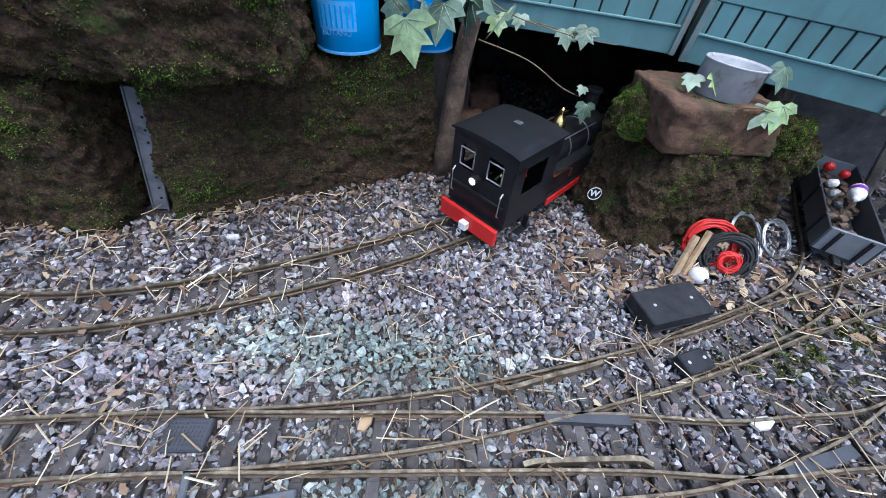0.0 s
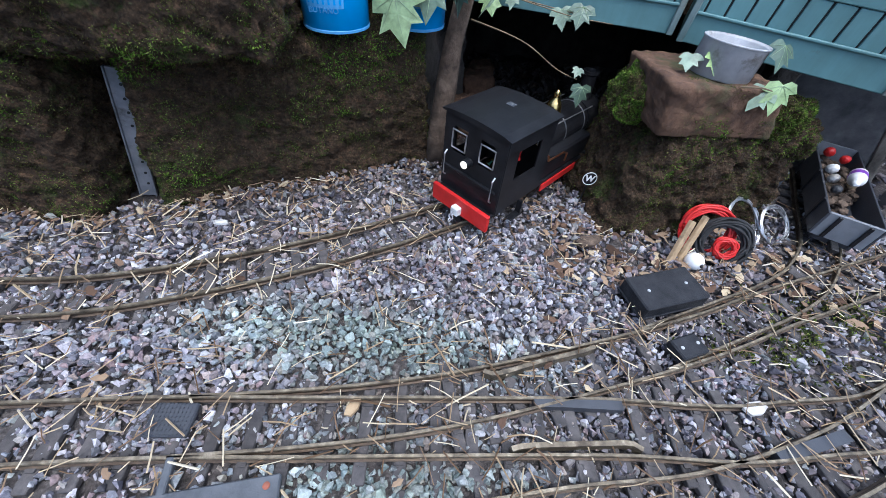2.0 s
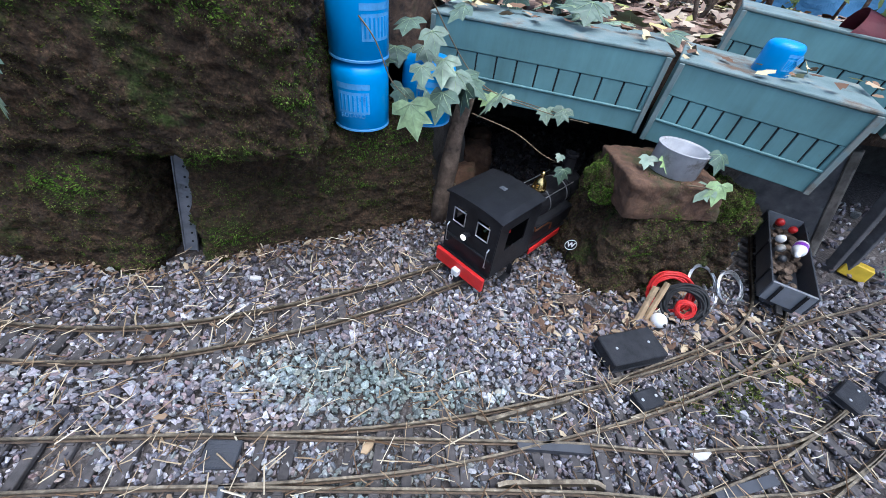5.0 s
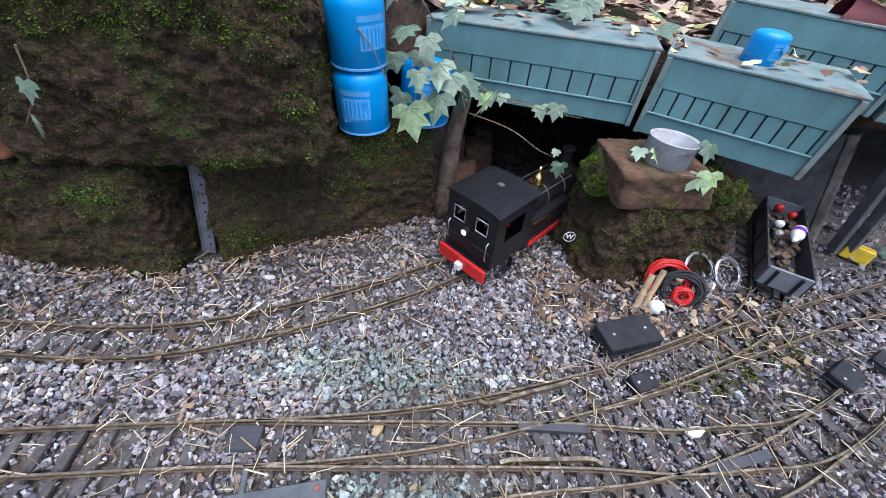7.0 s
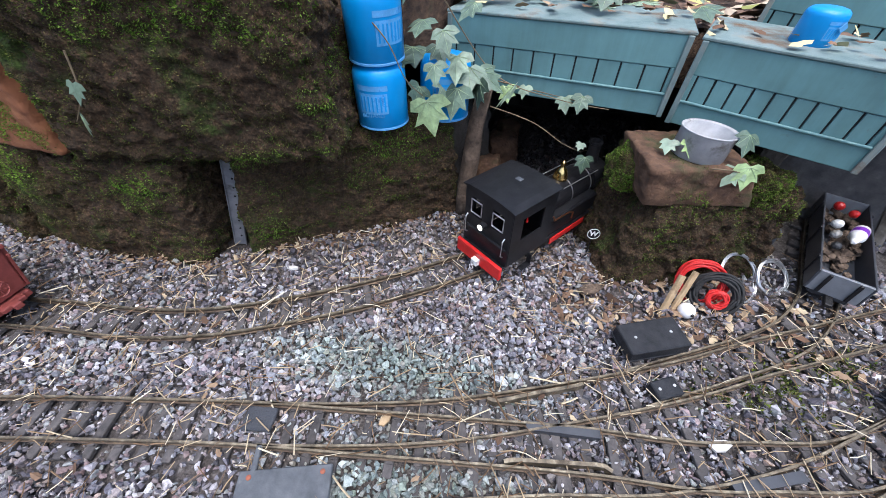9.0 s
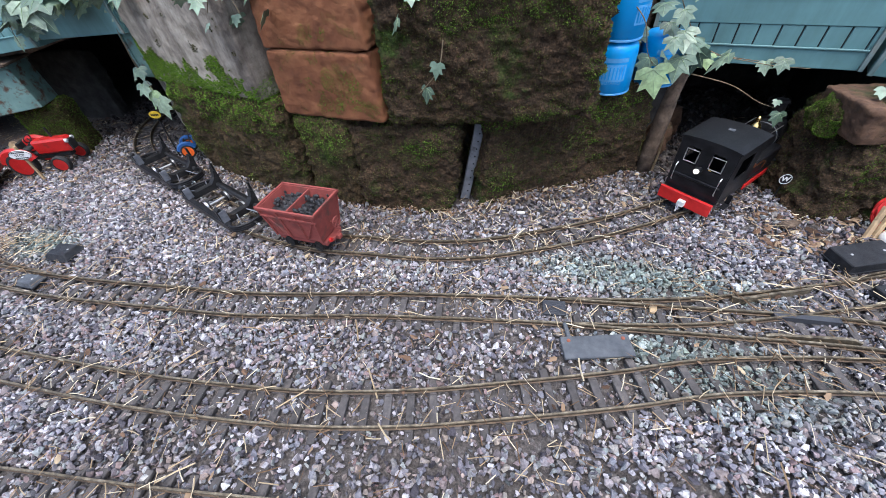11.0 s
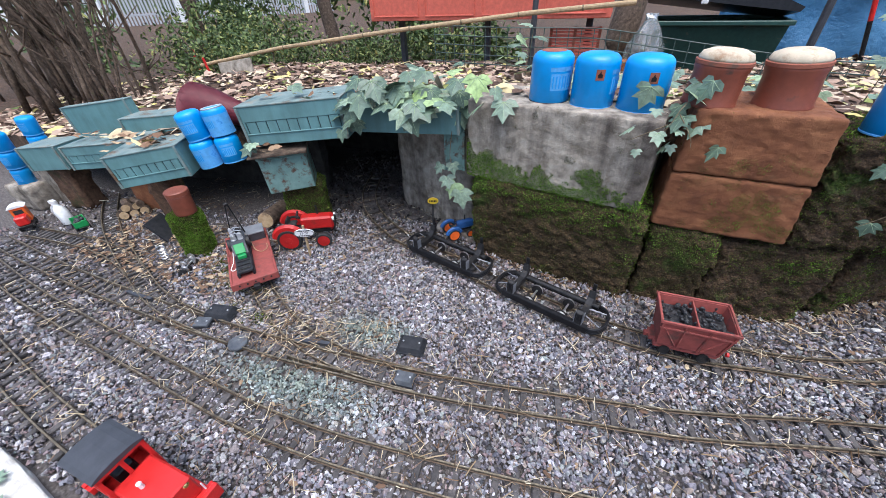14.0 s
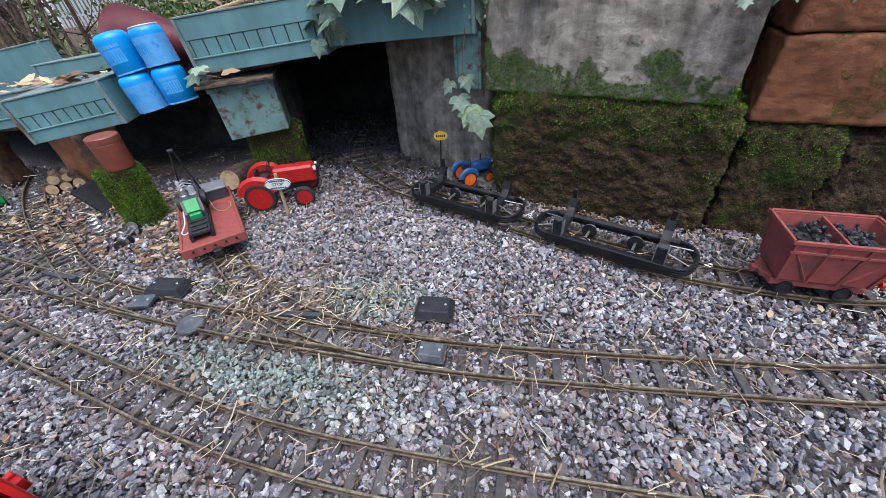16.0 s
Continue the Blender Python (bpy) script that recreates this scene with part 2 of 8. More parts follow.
M_WOOD = surface("pale_wood", [(0.3, (0.28, 0.19, 0.10)), (0.7, (0.46, 0.34, 0.20))], 90, 0.8, 0, 400, 0.4, (0.16, 0.11, 0.07), 30, 0.58)
M_BARK = surface("bark", [(0.3, (0.045, 0.031, 0.022)), (0.55, (0.12, 0.085, 0.06)), (0.75, (0.21, 0.155, 0.11))], 60, 0.95, 0, 160, 1.0, (0.06, 0.07, 0.03), 20, 0.62, dist=0.004)
M_STRAW, nt, b, co = base_mat("straw", 0.75, 0, 0.3)
nt.links.new(ramp_of(nt, nt.nodes.new("ShaderNodeNewGeometry").outputs["Random Per Island"], [(0, (0.10, 0.06, 0.03)), (0.3, (0.19, 0.12, 0.07)), (0.6, (0.36, 0.265, 0.155)), (0.85, (0.54, 0.45, 0.30)), (1, (0.68, 0.61, 0.45))]), b.inputs["Base Color"])
M_LITTER, nt, b, co = base_mat("fallen_leaves", 0.8, 0, 0.25)
nt.links.new(ramp_of(nt, nt.nodes.new("ShaderNodeNewGeometry").outputs["Random Per Island"], [(0, (0.08, 0.048, 0.034)), (0.25, (0.19, 0.12, 0.085)), (0.5, (0.34, 0.235, 0.175)), (0.7, (0.48, 0.375, 0.28)), (0.86, (0.58, 0.49, 0.33)), (0.94, (0.57, 0.47, 0.16)), (1, (0.12, 0.18, 0.05))]), b.inputs["Base Color"])
bump_of(nt, b, noise_of(nt, 200, 4, 0.6, co), 0.4)
M_FOLIAGE, nt, b, co = base_mat("shrub_leaves", 0.6, 0, 0.35)
nt.links.new(ramp_of(nt, nt.nodes.new("ShaderNodeNewGeometry").outputs["Random Per Island"], [(0, (0.03, 0.05, 0.016)), (0.5, (0.08, 0.125, 0.038)), (0.85, (0.15, 0.20, 0.06)), (1, (0.34, 0.32, 0.10))]), b.inputs["Base Color"])
M_IVY, nt, b, co = base_mat("ivy_leaf", 0.42, 0, 0.45)
oi = nt.nodes.new("ShaderNodeObjectInfo").outputs["Random"]
c1 = ramp_of(nt, oi, [(0, (0.07, 0.11, 0.075)), (0.5, (0.14, 0.20, 0.14)), (0.85, (0.24, 0.31, 0.22)), (1, (0.30, 0.42, 0.15))])
vein = ramp_of(nt, noise_of(nt, 90, 5, 0.6, co), [(0.35, (0.75, 0.75, 0.75)), (0.65, (1.3, 1.3, 1.3))])
nt.links.new(mix_of(nt, 1.0, c1, vein, "MULTIPLY"), b.inputs["Base Color"])
M_VEIN = surface("ivy_vein", [(0.3, (0.20, 0.28, 0.15)), (0.7, (0.32, 0.40, 0.24))], 80, 0.5, 0, 300, 0.1)
M_STEM = surface("ivy_stem", [(0.3, (0.10, 0.07, 0.04)), (0.7, (0.22, 0.17, 0.10))], 80, 0.8, 0, 300, 0.3)
M_EDGING = surface("weathered_white_paint", [(0.3, (0.36, 0.33, 0.29)), (0.55, (0.55, 0.53, 0.49)), (0.75, (0.66, 0.65, 0.62))], 35, 0.85, 0, 250, 0.5, (0.28, 0.25, 0.20), 14, 0.58, dist=0.003)
M_GRASS, nt, b, co = base_mat("grass_blades", 0.6, 0, 0.3)
nt.links.new(ramp_of(nt, nt.nodes.new("ShaderNodeNewGeometry").outputs["Random Per Island"], [(0, (0.04, 0.07, 0.012)), (0.5, (0.11, 0.18, 0.025)), (1, (0.22, 0.30, 0.06))]), b.inputs["Base Color"])
M_YELLOW = paint("yellow_paint", (0.66, 0.45, 0.03), 0.5, (0.3, 0.2, 0.05), 0.62)
M_PURPLE = paint("purple_plastic", (0.20, 0.03, 0.42), 0.35, (0.15, 0.03, 0.3), 0.7)
M_DKGREY = paint("dark_grey_plastic", (0.045, 0.048, 0.055), 0.45, (0.12, 0.11, 0.10), 0.66)
M_MIDGREY = paint("grey_plastic", (0.16, 0.17, 0.185), 0.45, (0.10, 0.10, 0.10), 0.64)
M_TYRE = surface("rubber", [(0.3, (0.012, 0.012, 0.012)), (0.7, (0.03, 0.03, 0.03))], 80, 0.75, 0, 400, 0.3)
M_ORANGE = paint("orange_plastic", (0.75, 0.13, 0.02), 0.4, (0.4, 0.08, 0.02), 0.66)
M_TRACRED = paint("tractor_red", (0.40, 0.014, 0.013), 0.4, (0.17, 0.02, 0.015), 0.58)
M_TRACBLUE = paint("tractor_blue", (0.03, 0.10, 0.28), 0.4, (0.02, 0.05, 0.12), 0.62)
M_MAROON = paint("maroon_clay", (0.14, 0.022, 0.03), 0.5, (0.08, 0.03, 0.03), 0.6)
M_TARP, nt, b, co = base_mat("blue_tarpaulin", 0.42, 0, 0.45)
nt.links.new(ramp_of(nt, noise_of(nt, 3, 6, 0.6, co), [(0.3, (0.030, 0.115, 0.235)), (0.7, (0.075, 0.215, 0.38))]), b.inputs["Base Color"])
bump_of(nt, b, noise_of(nt, 14, 6, 0.65, co), 0.8, 0.02)
M_GLASS = bpy.data.materials.new("clear_bag")
M_GLASS.use_nodes = True
gb = M_GLASS.node_tree.nodes["Principled BSDF"]
gb.inputs["Transmission Weight"].default_value, gb.inputs["Roughness"].default_value, gb.inputs["Base Color"].default_value = 0.8, 0.25, (0.8, 0.84, 0.84, 1)
M_FENCE = paint("galvanised_fence", (0.42, 0.44, 0.46), 0.5, (0.3, 0.3, 0.3), 0.6)
M_SALMON = paint("salmon_red_plastic", (0.58, 0.13, 0.085), 0.5, (0.4, 0.1, 0.07), 0.6)
M_MESH = paint("green_wire", (0.05, 0.08, 0.07), 0.5, (0.04, 0.05, 0.05), 0.6)
M_LAMP = bpy.data.materials.new("lit_lamp")
M_LAMP.use_nodes = True
lb = M_LAMP.node_tree.nodes["Principled BSDF"]
lb.inputs["Base Color"].default_value = (0.9, 0.85, 0.75, 1)
lb.inputs["Emission Color"].default_value, lb.inputs["Emission Strength"].default_value = (1, 0.9, 0.75, 1), 0.6


# ---- building helpers ----
def thing(name, m, label, category, group="", kind=""):
    ob = new(name)
    ob.empty_display_size = 0.02
    ob.matrix_basis = m
    return tagged(ob, label, category, group, kind)


def part(name, bm, material, parent=None, label="", smooth=False):
    me = bpy.data.meshes.new(name)
    if smooth:
        for f in bm.faces:
            f.smooth = True
    bm.to_mesh(me)
    bm.free()
    me.materials.append(material)
    ob = new(name, me)
    ob.parent = parent
    return tagged(ob, label)


def again(ob, m, parent=None):
    """Another object on the same mesh, under the same parent."""
    o = new(ob.name.split(".")[0], ob.data)
    o.parent = parent or ob.parent
    o.matrix_basis = m
    if ob.get("label"):
        o["label"] = ob["label"]
    return o


def box(bm, sx, sy, sz, m=Matrix(), bevel=0.0):
    g = bmesh.ops.create_cube(bm, size=1, matrix=m @ Matrix.Diagonal((sx, sy, sz, 1)))
    if bevel:
        es = {e for v in g["verts"] for e in v.link_edges}
        bmesh.ops.bevel(bm, geom=list(es), offset=bevel, segments=1, affect="EDGES")


def cyl(bm, r, h, m=Matrix(), seg=20, r2=None, bevel=0.0):
    """A cylinder or cone along z, centred."""
    g = bmesh.ops.create_cone(bm, cap_ends=True, segments=seg, radius1=r, radius2=r if r2 is None else r2, depth=h, matrix=m)


def lathe(bm, profile, m=Matrix(), seg=24, cap=True):
    rings = []
    for r, z in profile:
        rings.append([bm.verts.new(m @ Vector((r * math.cos(2 * math.pi * i / seg), r * math.sin(2 * math.pi * i / seg), z))) for i in range(seg)])
    for a, b in zip(rings, rings[1:]):
        for i in range(seg):
            bm.faces.new((a[i], a[(i + 1) % seg], b[(i + 1) % seg], b[i]))
    if cap:
        bm.faces.new(rings[-1])
        bm.faces.new(rings[0][::-1])


def tube(bm, pts, r, seg=6, closed=False, taper=1.0):
    pts = [Vector(p) for p in pts]
    n = len(pts)
    rings = []
    for i, p in enumerate(pts):
        a, b = (pts[i - 1], pts[(i + 1) % n]) if closed else (pts[max(i - 1, 0)], pts[min(i + 1, n - 1)])
        q = (b - a).normalized().to_track_quat("Z", "X")
        rr = r * (1 + (taper - 1) * i / max(n - 1, 1))
        rings.append([bm.verts.new(p + q @ Vector((rr * math.cos(2 * math.pi * k / seg), rr * math.sin(2 * math.pi * k / seg), 0))) for k in range(seg)])
    for a, b in (zip(rings, rings[1:] + rings[:1]) if closed else zip(rings, rings[1:])):
        for k in range(seg):
            bm.faces.new((a[k], a[(k + 1) % seg], b[(k + 1) % seg], b[k]))
    if not closed:
        bm.faces.new(rings[0][::-1])
        bm.faces.new(rings[-1])


def prism(bm, outline, depth, m=Matrix()):
    """An outline in x, z drawn out along y, centred."""
    f = [bm.verts.new(m @ Vector((x, -depth / 2, z))) for x, z in outline]
    k = [bm.verts.new(m @ Vector((x, depth / 2, z))) for x, z in outline]
    n = len(outline)
    bm.faces.new(f)
    bm.faces.new(k[::-1])
    for i in range(n):
        bm.faces.new((f[i], k[i], k[(i + 1) % n], f[(i + 1) % n]))


def letters(text, size, material, parent, m, label="", bold=0.0):
    cu = bpy.data.curves.new("writing", "FONT")
    cu.body, cu.size, cu.align_x, cu.align_y, cu.extrude = text, size, "CENTER", "CENTER", 0.0002
    cu.offset = bold
    tmp = bpy.data.objects.new("writing", cu)
    scene.collection.objects.link(tmp)
    me = bpy.data.meshes.new_from_object(tmp.evaluated_get(bpy.context.evaluated_depsgraph_get()))
    bpy.data.objects.remove(tmp)
    me.materials.append(material)
    ob = new("lettering", me)
    ob.parent = parent
    ob.matrix_basis = m
    return tagged(ob, label)


def ngrid(n, k=3):
    """n**k regular coordinates, flattened."""
    return np.stack(np.meshgrid(*[np.arange(n)] * k, indexing="ij"), -1).reshape(-1, k)


def fbm(p, scale, octaves=3, gain=0.5, seed=0):
    """Smooth value noise, about -1 to 1, for an array of points."""
    out, amp, tot = np.zeros(len(p)), 1.0, 0.0
    for o in range(octaves):
        q = np.asarray(p, float) * scale * 2 ** o + 17.3 * o + seed * 5.7
        i = np.floor(q).astype(np.int64)
        f = q - i
        f = f * f * (3 - 2 * f)
        val = 0
        for c in ngrid(2):
            k = i + c
            h = (k[:, 0] * 374761393 + k[:, 1] * 668265263 + k[:, 2] * 2147483647 + (seed + 7) * 97) & 0xffffffff
            h = ((h ^ (h >> 13)) * 1274126177) & 0xffffffff
            h = (h ^ (h >> 16)) / 2147483648.0 - 1
            val = val + h * np.prod(np.where(c, f, 1 - f), axis=1)
        out += amp * val
        tot += amp
        amp *= gain
    return out / tot * 1.5


def rock(sx, sy, sz, cuts=14, rnd=0.02, amp=0.006, scale=14.0, seed=0.0):
    """A hewn stone, centred: worn edges and a rough face."""
    bm = bmesh.new()
    bmesh.ops.create_cube(bm, size=1)
    bmesh.ops.subdivide_edges(bm, edges=bm.edges[:], cuts=cuts, use_grid_fill=True)
    h = np.array((sx, sy, sz)) / 2
    p = np.array([v.co for v in bm.verts]) * (sx, sy, sz)
    inner = np.clip(p, -h + rnd, h - rnd)
    d = p - inner
    n = d / np.maximum(np.linalg.norm(d, axis=1), 1e-6)[:, None]
    p = inner + n * rnd
    sd = int(seed * 3)
    k = fbm(p, scale, 2, .5, sd) + .6 * fbm(p, scale * 3.4, 2, .6, sd + 1) - .8 * np.maximum(0, .25 - abs(fbm(p * (1, 1, 2.2), scale * 1.1, 2, .5, sd + 2))) + .75 * fbm(p, scale * 9, 2, .6, sd + 3)
    p = p + n * (k * amp * .85)[:, None]
    for v, c in zip(bm.verts, p):
        v.co = c
    return bm


def tufts_on(ob, material, count, size, lush, cover=-0.2, name="moss", back=0.5):
    """A fur of short moss blades on a mesh. lush(points) says where it is green and fresh; the rest is olive and thinner."""
    me = ob.data
    quad = np.array([list(p.vertices)[:4] for p in me.polygons if len(p.vertices) == 4])
    co = np.array([v.co for v in me.vertices])
    a, b, c, d = (co[quad[:, k]] for k in range(4))
    nrm = np.cross(c - a, d - b)
    area = np.linalg.norm(nrm, axis=1)
    nrm /= np.maximum(area, 1e-12)[:, None]
    area = area * np.where(nrm[:, 1] > back, 0, np.where(nrm[:, 1] < -.5, 1, np.where(nrm[:, 2] > .5, .6, .25 if back < 1 else 1)))
    count, size = int(count * 2.5), size * .70
    i = rng.choice(len(quad), count, p=area / area.sum())
    u, v = rng.random((2, count, 1))
    p = (a[i] * (1 - u) + b[i] * u) * (1 - v) + (d[i] * (1 - u) + c[i] * u) * v
    n = nrm[i]
    g = np.clip(lush(p) + .45 * fbm(p, 55, 2, .6, 5), 0, 1)
    ok = (fbm(p, 38, 3, .6, 9) + 1.2 * g > cover)
    p, n, g = p[ok], n[ok], g[ok]
    vs, at = [], []
    for _ in range(1):
        m = len(p)
        dr = n * .8 + rng.normal(0, .5, (m, 3)) + (0, 0, .15)
        dr /= np.linalg.norm(dr, axis=1)[:, None]
        s = np.cross(n, rng.normal(0, 1, (m, 3)))
        s /= np.maximum(np.linalg.norm(s, axis=1), 1e-6)[:, None]
        L = (size * rng.uniform(.5, 1.4, m) * (.75 + .5 * g))[:, None]
        vs.append(np.stack([p - s * L * .3 - n * .001, p + s * L * .3 - n * .001, p + dr * L], 1))
        at.append(np.repeat(g, 3))
    vs, at = np.concatenate(vs).reshape(-1, 3), np.concatenate(at)
    me2 = bpy.data.meshes.new(name)
    me2.from_pydata(vs.tolist(), [], np.arange(len(vs)).reshape(-1, 3).tolist())
    av = me2.attributes.new("lush", "FLOAT", "POINT")
    av.data.foreach_set("value", at.astype(np.float32))
    me2.materials.append(material)
    o = new(name, me2)
    o.parent = ob
    return tagged(o, kind="stuff")


def spline(pts, step=0.01):
    """Even points along a smooth line through pts."""
    p = np.array([pts[0]] + list(pts) + [pts[-1]], float)
    out = []
    for i in range(1, len(p) - 2):
        for u in np.linspace(0, 1, 24, endpoint=False):
            a, b, c, d = p[i - 1], p[i], p[i + 1], p[i + 2]
            out.append(0.5 * (2 * b + (c - a) * u + (2 * a - 5 * b + 4 * c - d) * u * u + (3 * b - a - 3 * c + d) * u ** 3))
    out = np.array(out + [p[-1]])
    s = np.concatenate([[0], np.cumsum(np.linalg.norm(np.diff(out, axis=0), axis=1))])
    t = np.arange(0, s[-1], step)
    return np.stack([np.interp(t, s, out[:, k]) for k in range(out.shape[1])], 1)


# ---- tracks: centre lines ----
LINES = dict(
    inner=[(.2, .80), (.17, .62), (.104, .49), (.028, .40), (-.045, .338), (-.143, .27), (-.25, .21), (-.345, .167), (-.44, .142), (-.555, .128), (-.66, .117), (-.82, .131), (-.985, .182), (-1.14, .24), (-1.27, .285), (-1.40, .345), (-1.52, .44), (-1.60, .56), (-1.64, .7)],
    loop=[(.56, .255), (.49, .205), (.42, .168), (.34, .148), (.27, .132), (.16, .12), (.02, .098), (-.1, .078), (-.21, .060), (-.34, .033), (-.48, .002), (-.6, -.03), (-.71, -.055), (-.84, -.075), (-.97, -.095), (-1.12, -.114), (-1.27, -.124), (-1.42, -.130), (-1.6, -.132), (-1.8, -.127), (-2.05, -.115), (-2.35, -.09), (-2.6, -.06)],
    east=[(-.19, .064), (-.1, .085), (-.02, .107), (.06, .135), (.18, .185), (.29, .236), (.38, .285), (.47, .33), (.58, .385), (.7, .44), (.9, .54), (1.1, .62)],
    outer=[(.56, .25), (.45, .178), (.36, .125), (.24, .075), (.12, .045), (0, .008), (-.105, -.038), (-.235, -.09), (-.355, -.135), (-.48, -.172), (-.615, -.2), (-.75, -.222), (-.9, -.24), (-1.1, -.26), (-1.25, -.27), (-1.4, -.268), (-1.62, -.25), (-1.88, -.226), (-2.2, -.19), (-2.5, -.14)],
    far=[(-2.3, -.285), (-2.0, -.34), (-1.75, -.380), (-1.5, -.405), (-1.3, -.412), (-1.1, -.405), (-.9, -.383), (-.75, -.355), (-.6, -.325), (-.4, -.28)],
    truck_siding=[(.22, .205), (.32, .260), (.39, .300), (.45, .346), (.50, .412), (.541, .503), (.59, .61)],
    wagon_siding=[(-1.12, -.112), (-1.23, -.116), (-1.31, -.110), (-1.39, -.093), (-1.47, -.063), (-1.545, -.024), (-1.61, .016), (-1.685, .077), (-1.78, .165)],
    west=[(-1.6, -.131), (-1.75, -.117), (-1.86, -.092), (-1.97, -.05), (-2.12, .012), (-2.26, .076), (-2.4, .154), (-2.55, .26)],
    west_branch=[(-1.97, -.05), (-2.06, -.02), (-2.16, .002), (-2.3, .012), (-2.55, .0)],
)
GAUGE, RAIL_TOP = 0.0455, 0.0145
CURVES = {k: spline(v) for k, v in LINES.items()}
ALL = np.concatenate(list(CURVES.values()))


def on_track(name, x):
    """The place and heading on a line at this x."""
    c = CURVES[name]
    i = int(np.argmin(abs(c[:, 0] - x)))
    i = min(max(i, 1), len(c) - 2)
    d = c[i + 1] - c[i - 1]
    return c[i], math.degrees(math.atan2(d[1], d[0])), i


def track_gap(xy):
    """The distance of each point to the nearest centre line."""
    out = np.full(len(xy), 9.0)
    for c in CURVES.values():
        p = c[::2]
        for i in range(0, len(xy), 4000):
            d = np.linalg.norm(xy[i:i + 4000, None] - p[None], axis=2).min(1)
            out[i:i + 4000] = np.minimum(out[i:i + 4000], d)
    return out


# ---- ground ----
def uneven(x, y):
    return 0.004 * noise.noise(Vector((x * 6, y * 6, 0))) + 0.002 * noise.noise(Vector((x * 25, y * 25, 3)))


def far_axis(lo, hi, step, reach):
    a = list(np.arange(lo, hi + step / 2, step))
    k = step
    left, right = [], []
    d = 0
    while d < reach:
        k *= 1.5
        d += k
        left.append(lo - d)
        right.append(hi + d)
    return left[::-1] + a + right


gx, gy = far_axis(-2.8, 1.2, 0.025, 40), far_axis(-0.7, 1.0, 0.025, 40)
vs = [(x, y, (uneven(x, y) if -3 < x < 1.5 and -1 < y < 1.2 else 0) - 0.003) for y in gy for x in gx]
nx = len(gx)
fs = [(j * nx + i, j * nx + i + 1, (j + 1) * nx + i + 1, (j + 1) * nx + i) for j in range(len(gy) - 1) for i in range(nx - 1)]
me = bpy.data.meshes.new("ground")
me.from_pydata(vs, [], fs)
me.materials.append(M_GROUND)
tagged(new("ground", me), "dark gritty soil under grey railway ballast", "ground", kind="structure")

# ---- the raised garden bed behind the wall ----
EDGE = [(2.6, .75, .26), (1.2, .72, .27), (.7, .66, .28), (.45, .60, .29), (.25, .66, .29), (.08, .68, .30), (-.07, .66, .31), (-.12, .56, .34), (-.22, .44, .362), (-.40, .36, .380), (-.55, .34, .405), (-.75, .345, .405), (-.95, .36, .40), (-1.12, .42, .395), (-1.25, .47, .385), (-1.40, .48, .38), (-1.60, .46, .36), (-1.80, .40, .32), (-2.0, .33, .28), (-2.2, .30, .25), (-2.5, .30, .21), (-3.0, .32, .18), (-4.0, .4, .15), (-7.0, .6, .12), (-40., 1., .1)]
back = [0, .03, .08, .15, .25, .4, .55, .7, .85, 1.0, 1.2, 1.45, 1.7, 2.1, 2.6, 3.2, 5, 9, 20, 40]


def bed_z(x, d, z0):
    """The height of the bed at a distance d behind its edge, where the edge stands at z0."""
    base = float(np.interp(d, [0, .7, 1.2, 1.7, 2.1, 3.0, 9], [z0, .28, .25, .15, .05, .02, .01]))
    if x < -2.7:
        base *= max(0.15, 1 - (-2.7 - x) / 1.3) if d > 0.1 else 1
    return base + (0.016 * noise.noise(Vector((x * 5, d * 5, 1))) + 0.012 * noise.noise(Vector((x * 14, d * 14, 4))) if d > 0.02 else 0)


vs, fs = [], []
cols = spline(EDGE[1:-2], 0.03)
cols = np.concatenate([[EDGE[0]], cols, EDGE[-2:]])
m = len(back) + 1
for x, y, z in cols:
    vs.append((x, y, z - 0.08))
    for d in back:
        vs.append((x, y + d, bed_z(x, d, z)))
for i in range(len(cols) - 1):
    for k in range(m - 1):
        fs.append((i * m + k, i * m + k + 1, (i + 1) * m + k + 1, (i + 1) * m + k))
me = bpy.data.meshes.new("garden_bed")
me.from_pydata(vs, [], fs)
me.materials.append(M_SOIL)
for p in me.polygons:
    p.use_smooth = True
BED = tagged(new("garden_bed", me), "raised bed of dark soil under fallen leaves", "garden bed", kind="structure")


def bed_height(x, y):
    i = int(np.argmin(abs(cols[:, 0] - x)))
    return bed_z(x, max(0.0, y - cols[i][1]), cols[i][2])


# ---- the wall of stones ----
def stone(name, a, b, z0, z1, depth, material, label, category, amp=0.006, rnd=0.02, cuts=16, seed=0.0, lean=0.0, group="stones of the wall", tilt=0.0, pull=(0.0, 0.0)):
    """A stone whose front foot runs from a to b."""
    d = Vector((b[0] - a[0], b[1] - a[1], 0))
    n = Vector((-d.y, d.x, 0)).normalized()
    c = (Vector((*a, 0)) + Vector((*b, 0))) / 2 + n * depth / 2
    bm = rock(d.length, depth, z1 - z0, cuts, rnd, amp, seed=seed)
    for v in bm.verts:
        up, along = v.co.z / (z1 - z0) + .5, v.co.x / d.length
        v.co.x += up * (pull[0] * (.5 - along) + pull[1] * (.5 + along))
    ob = part(name, bm, material, smooth=True)
    ob.matrix_basis = pose(c.x, c.y, (z0 + z1) / 2, lean, tilt, math.degrees(math.atan2(d.y, d.x)))
    return tagged(ob, label, category, group)


def spots_of(at, gain=2.5, scale=11):
    """Fresh moss in patches."""
    return lambda p: np.clip((fbm(p, scale, 3, .5, 3) - at) * gain, 0, 1)


def blob(p, x, z, rx, rz):
    return np.clip(1.25 - np.hypot((p[:, 0] - x) / rx, (p[:, 2] - z) / rz), 0, 1)


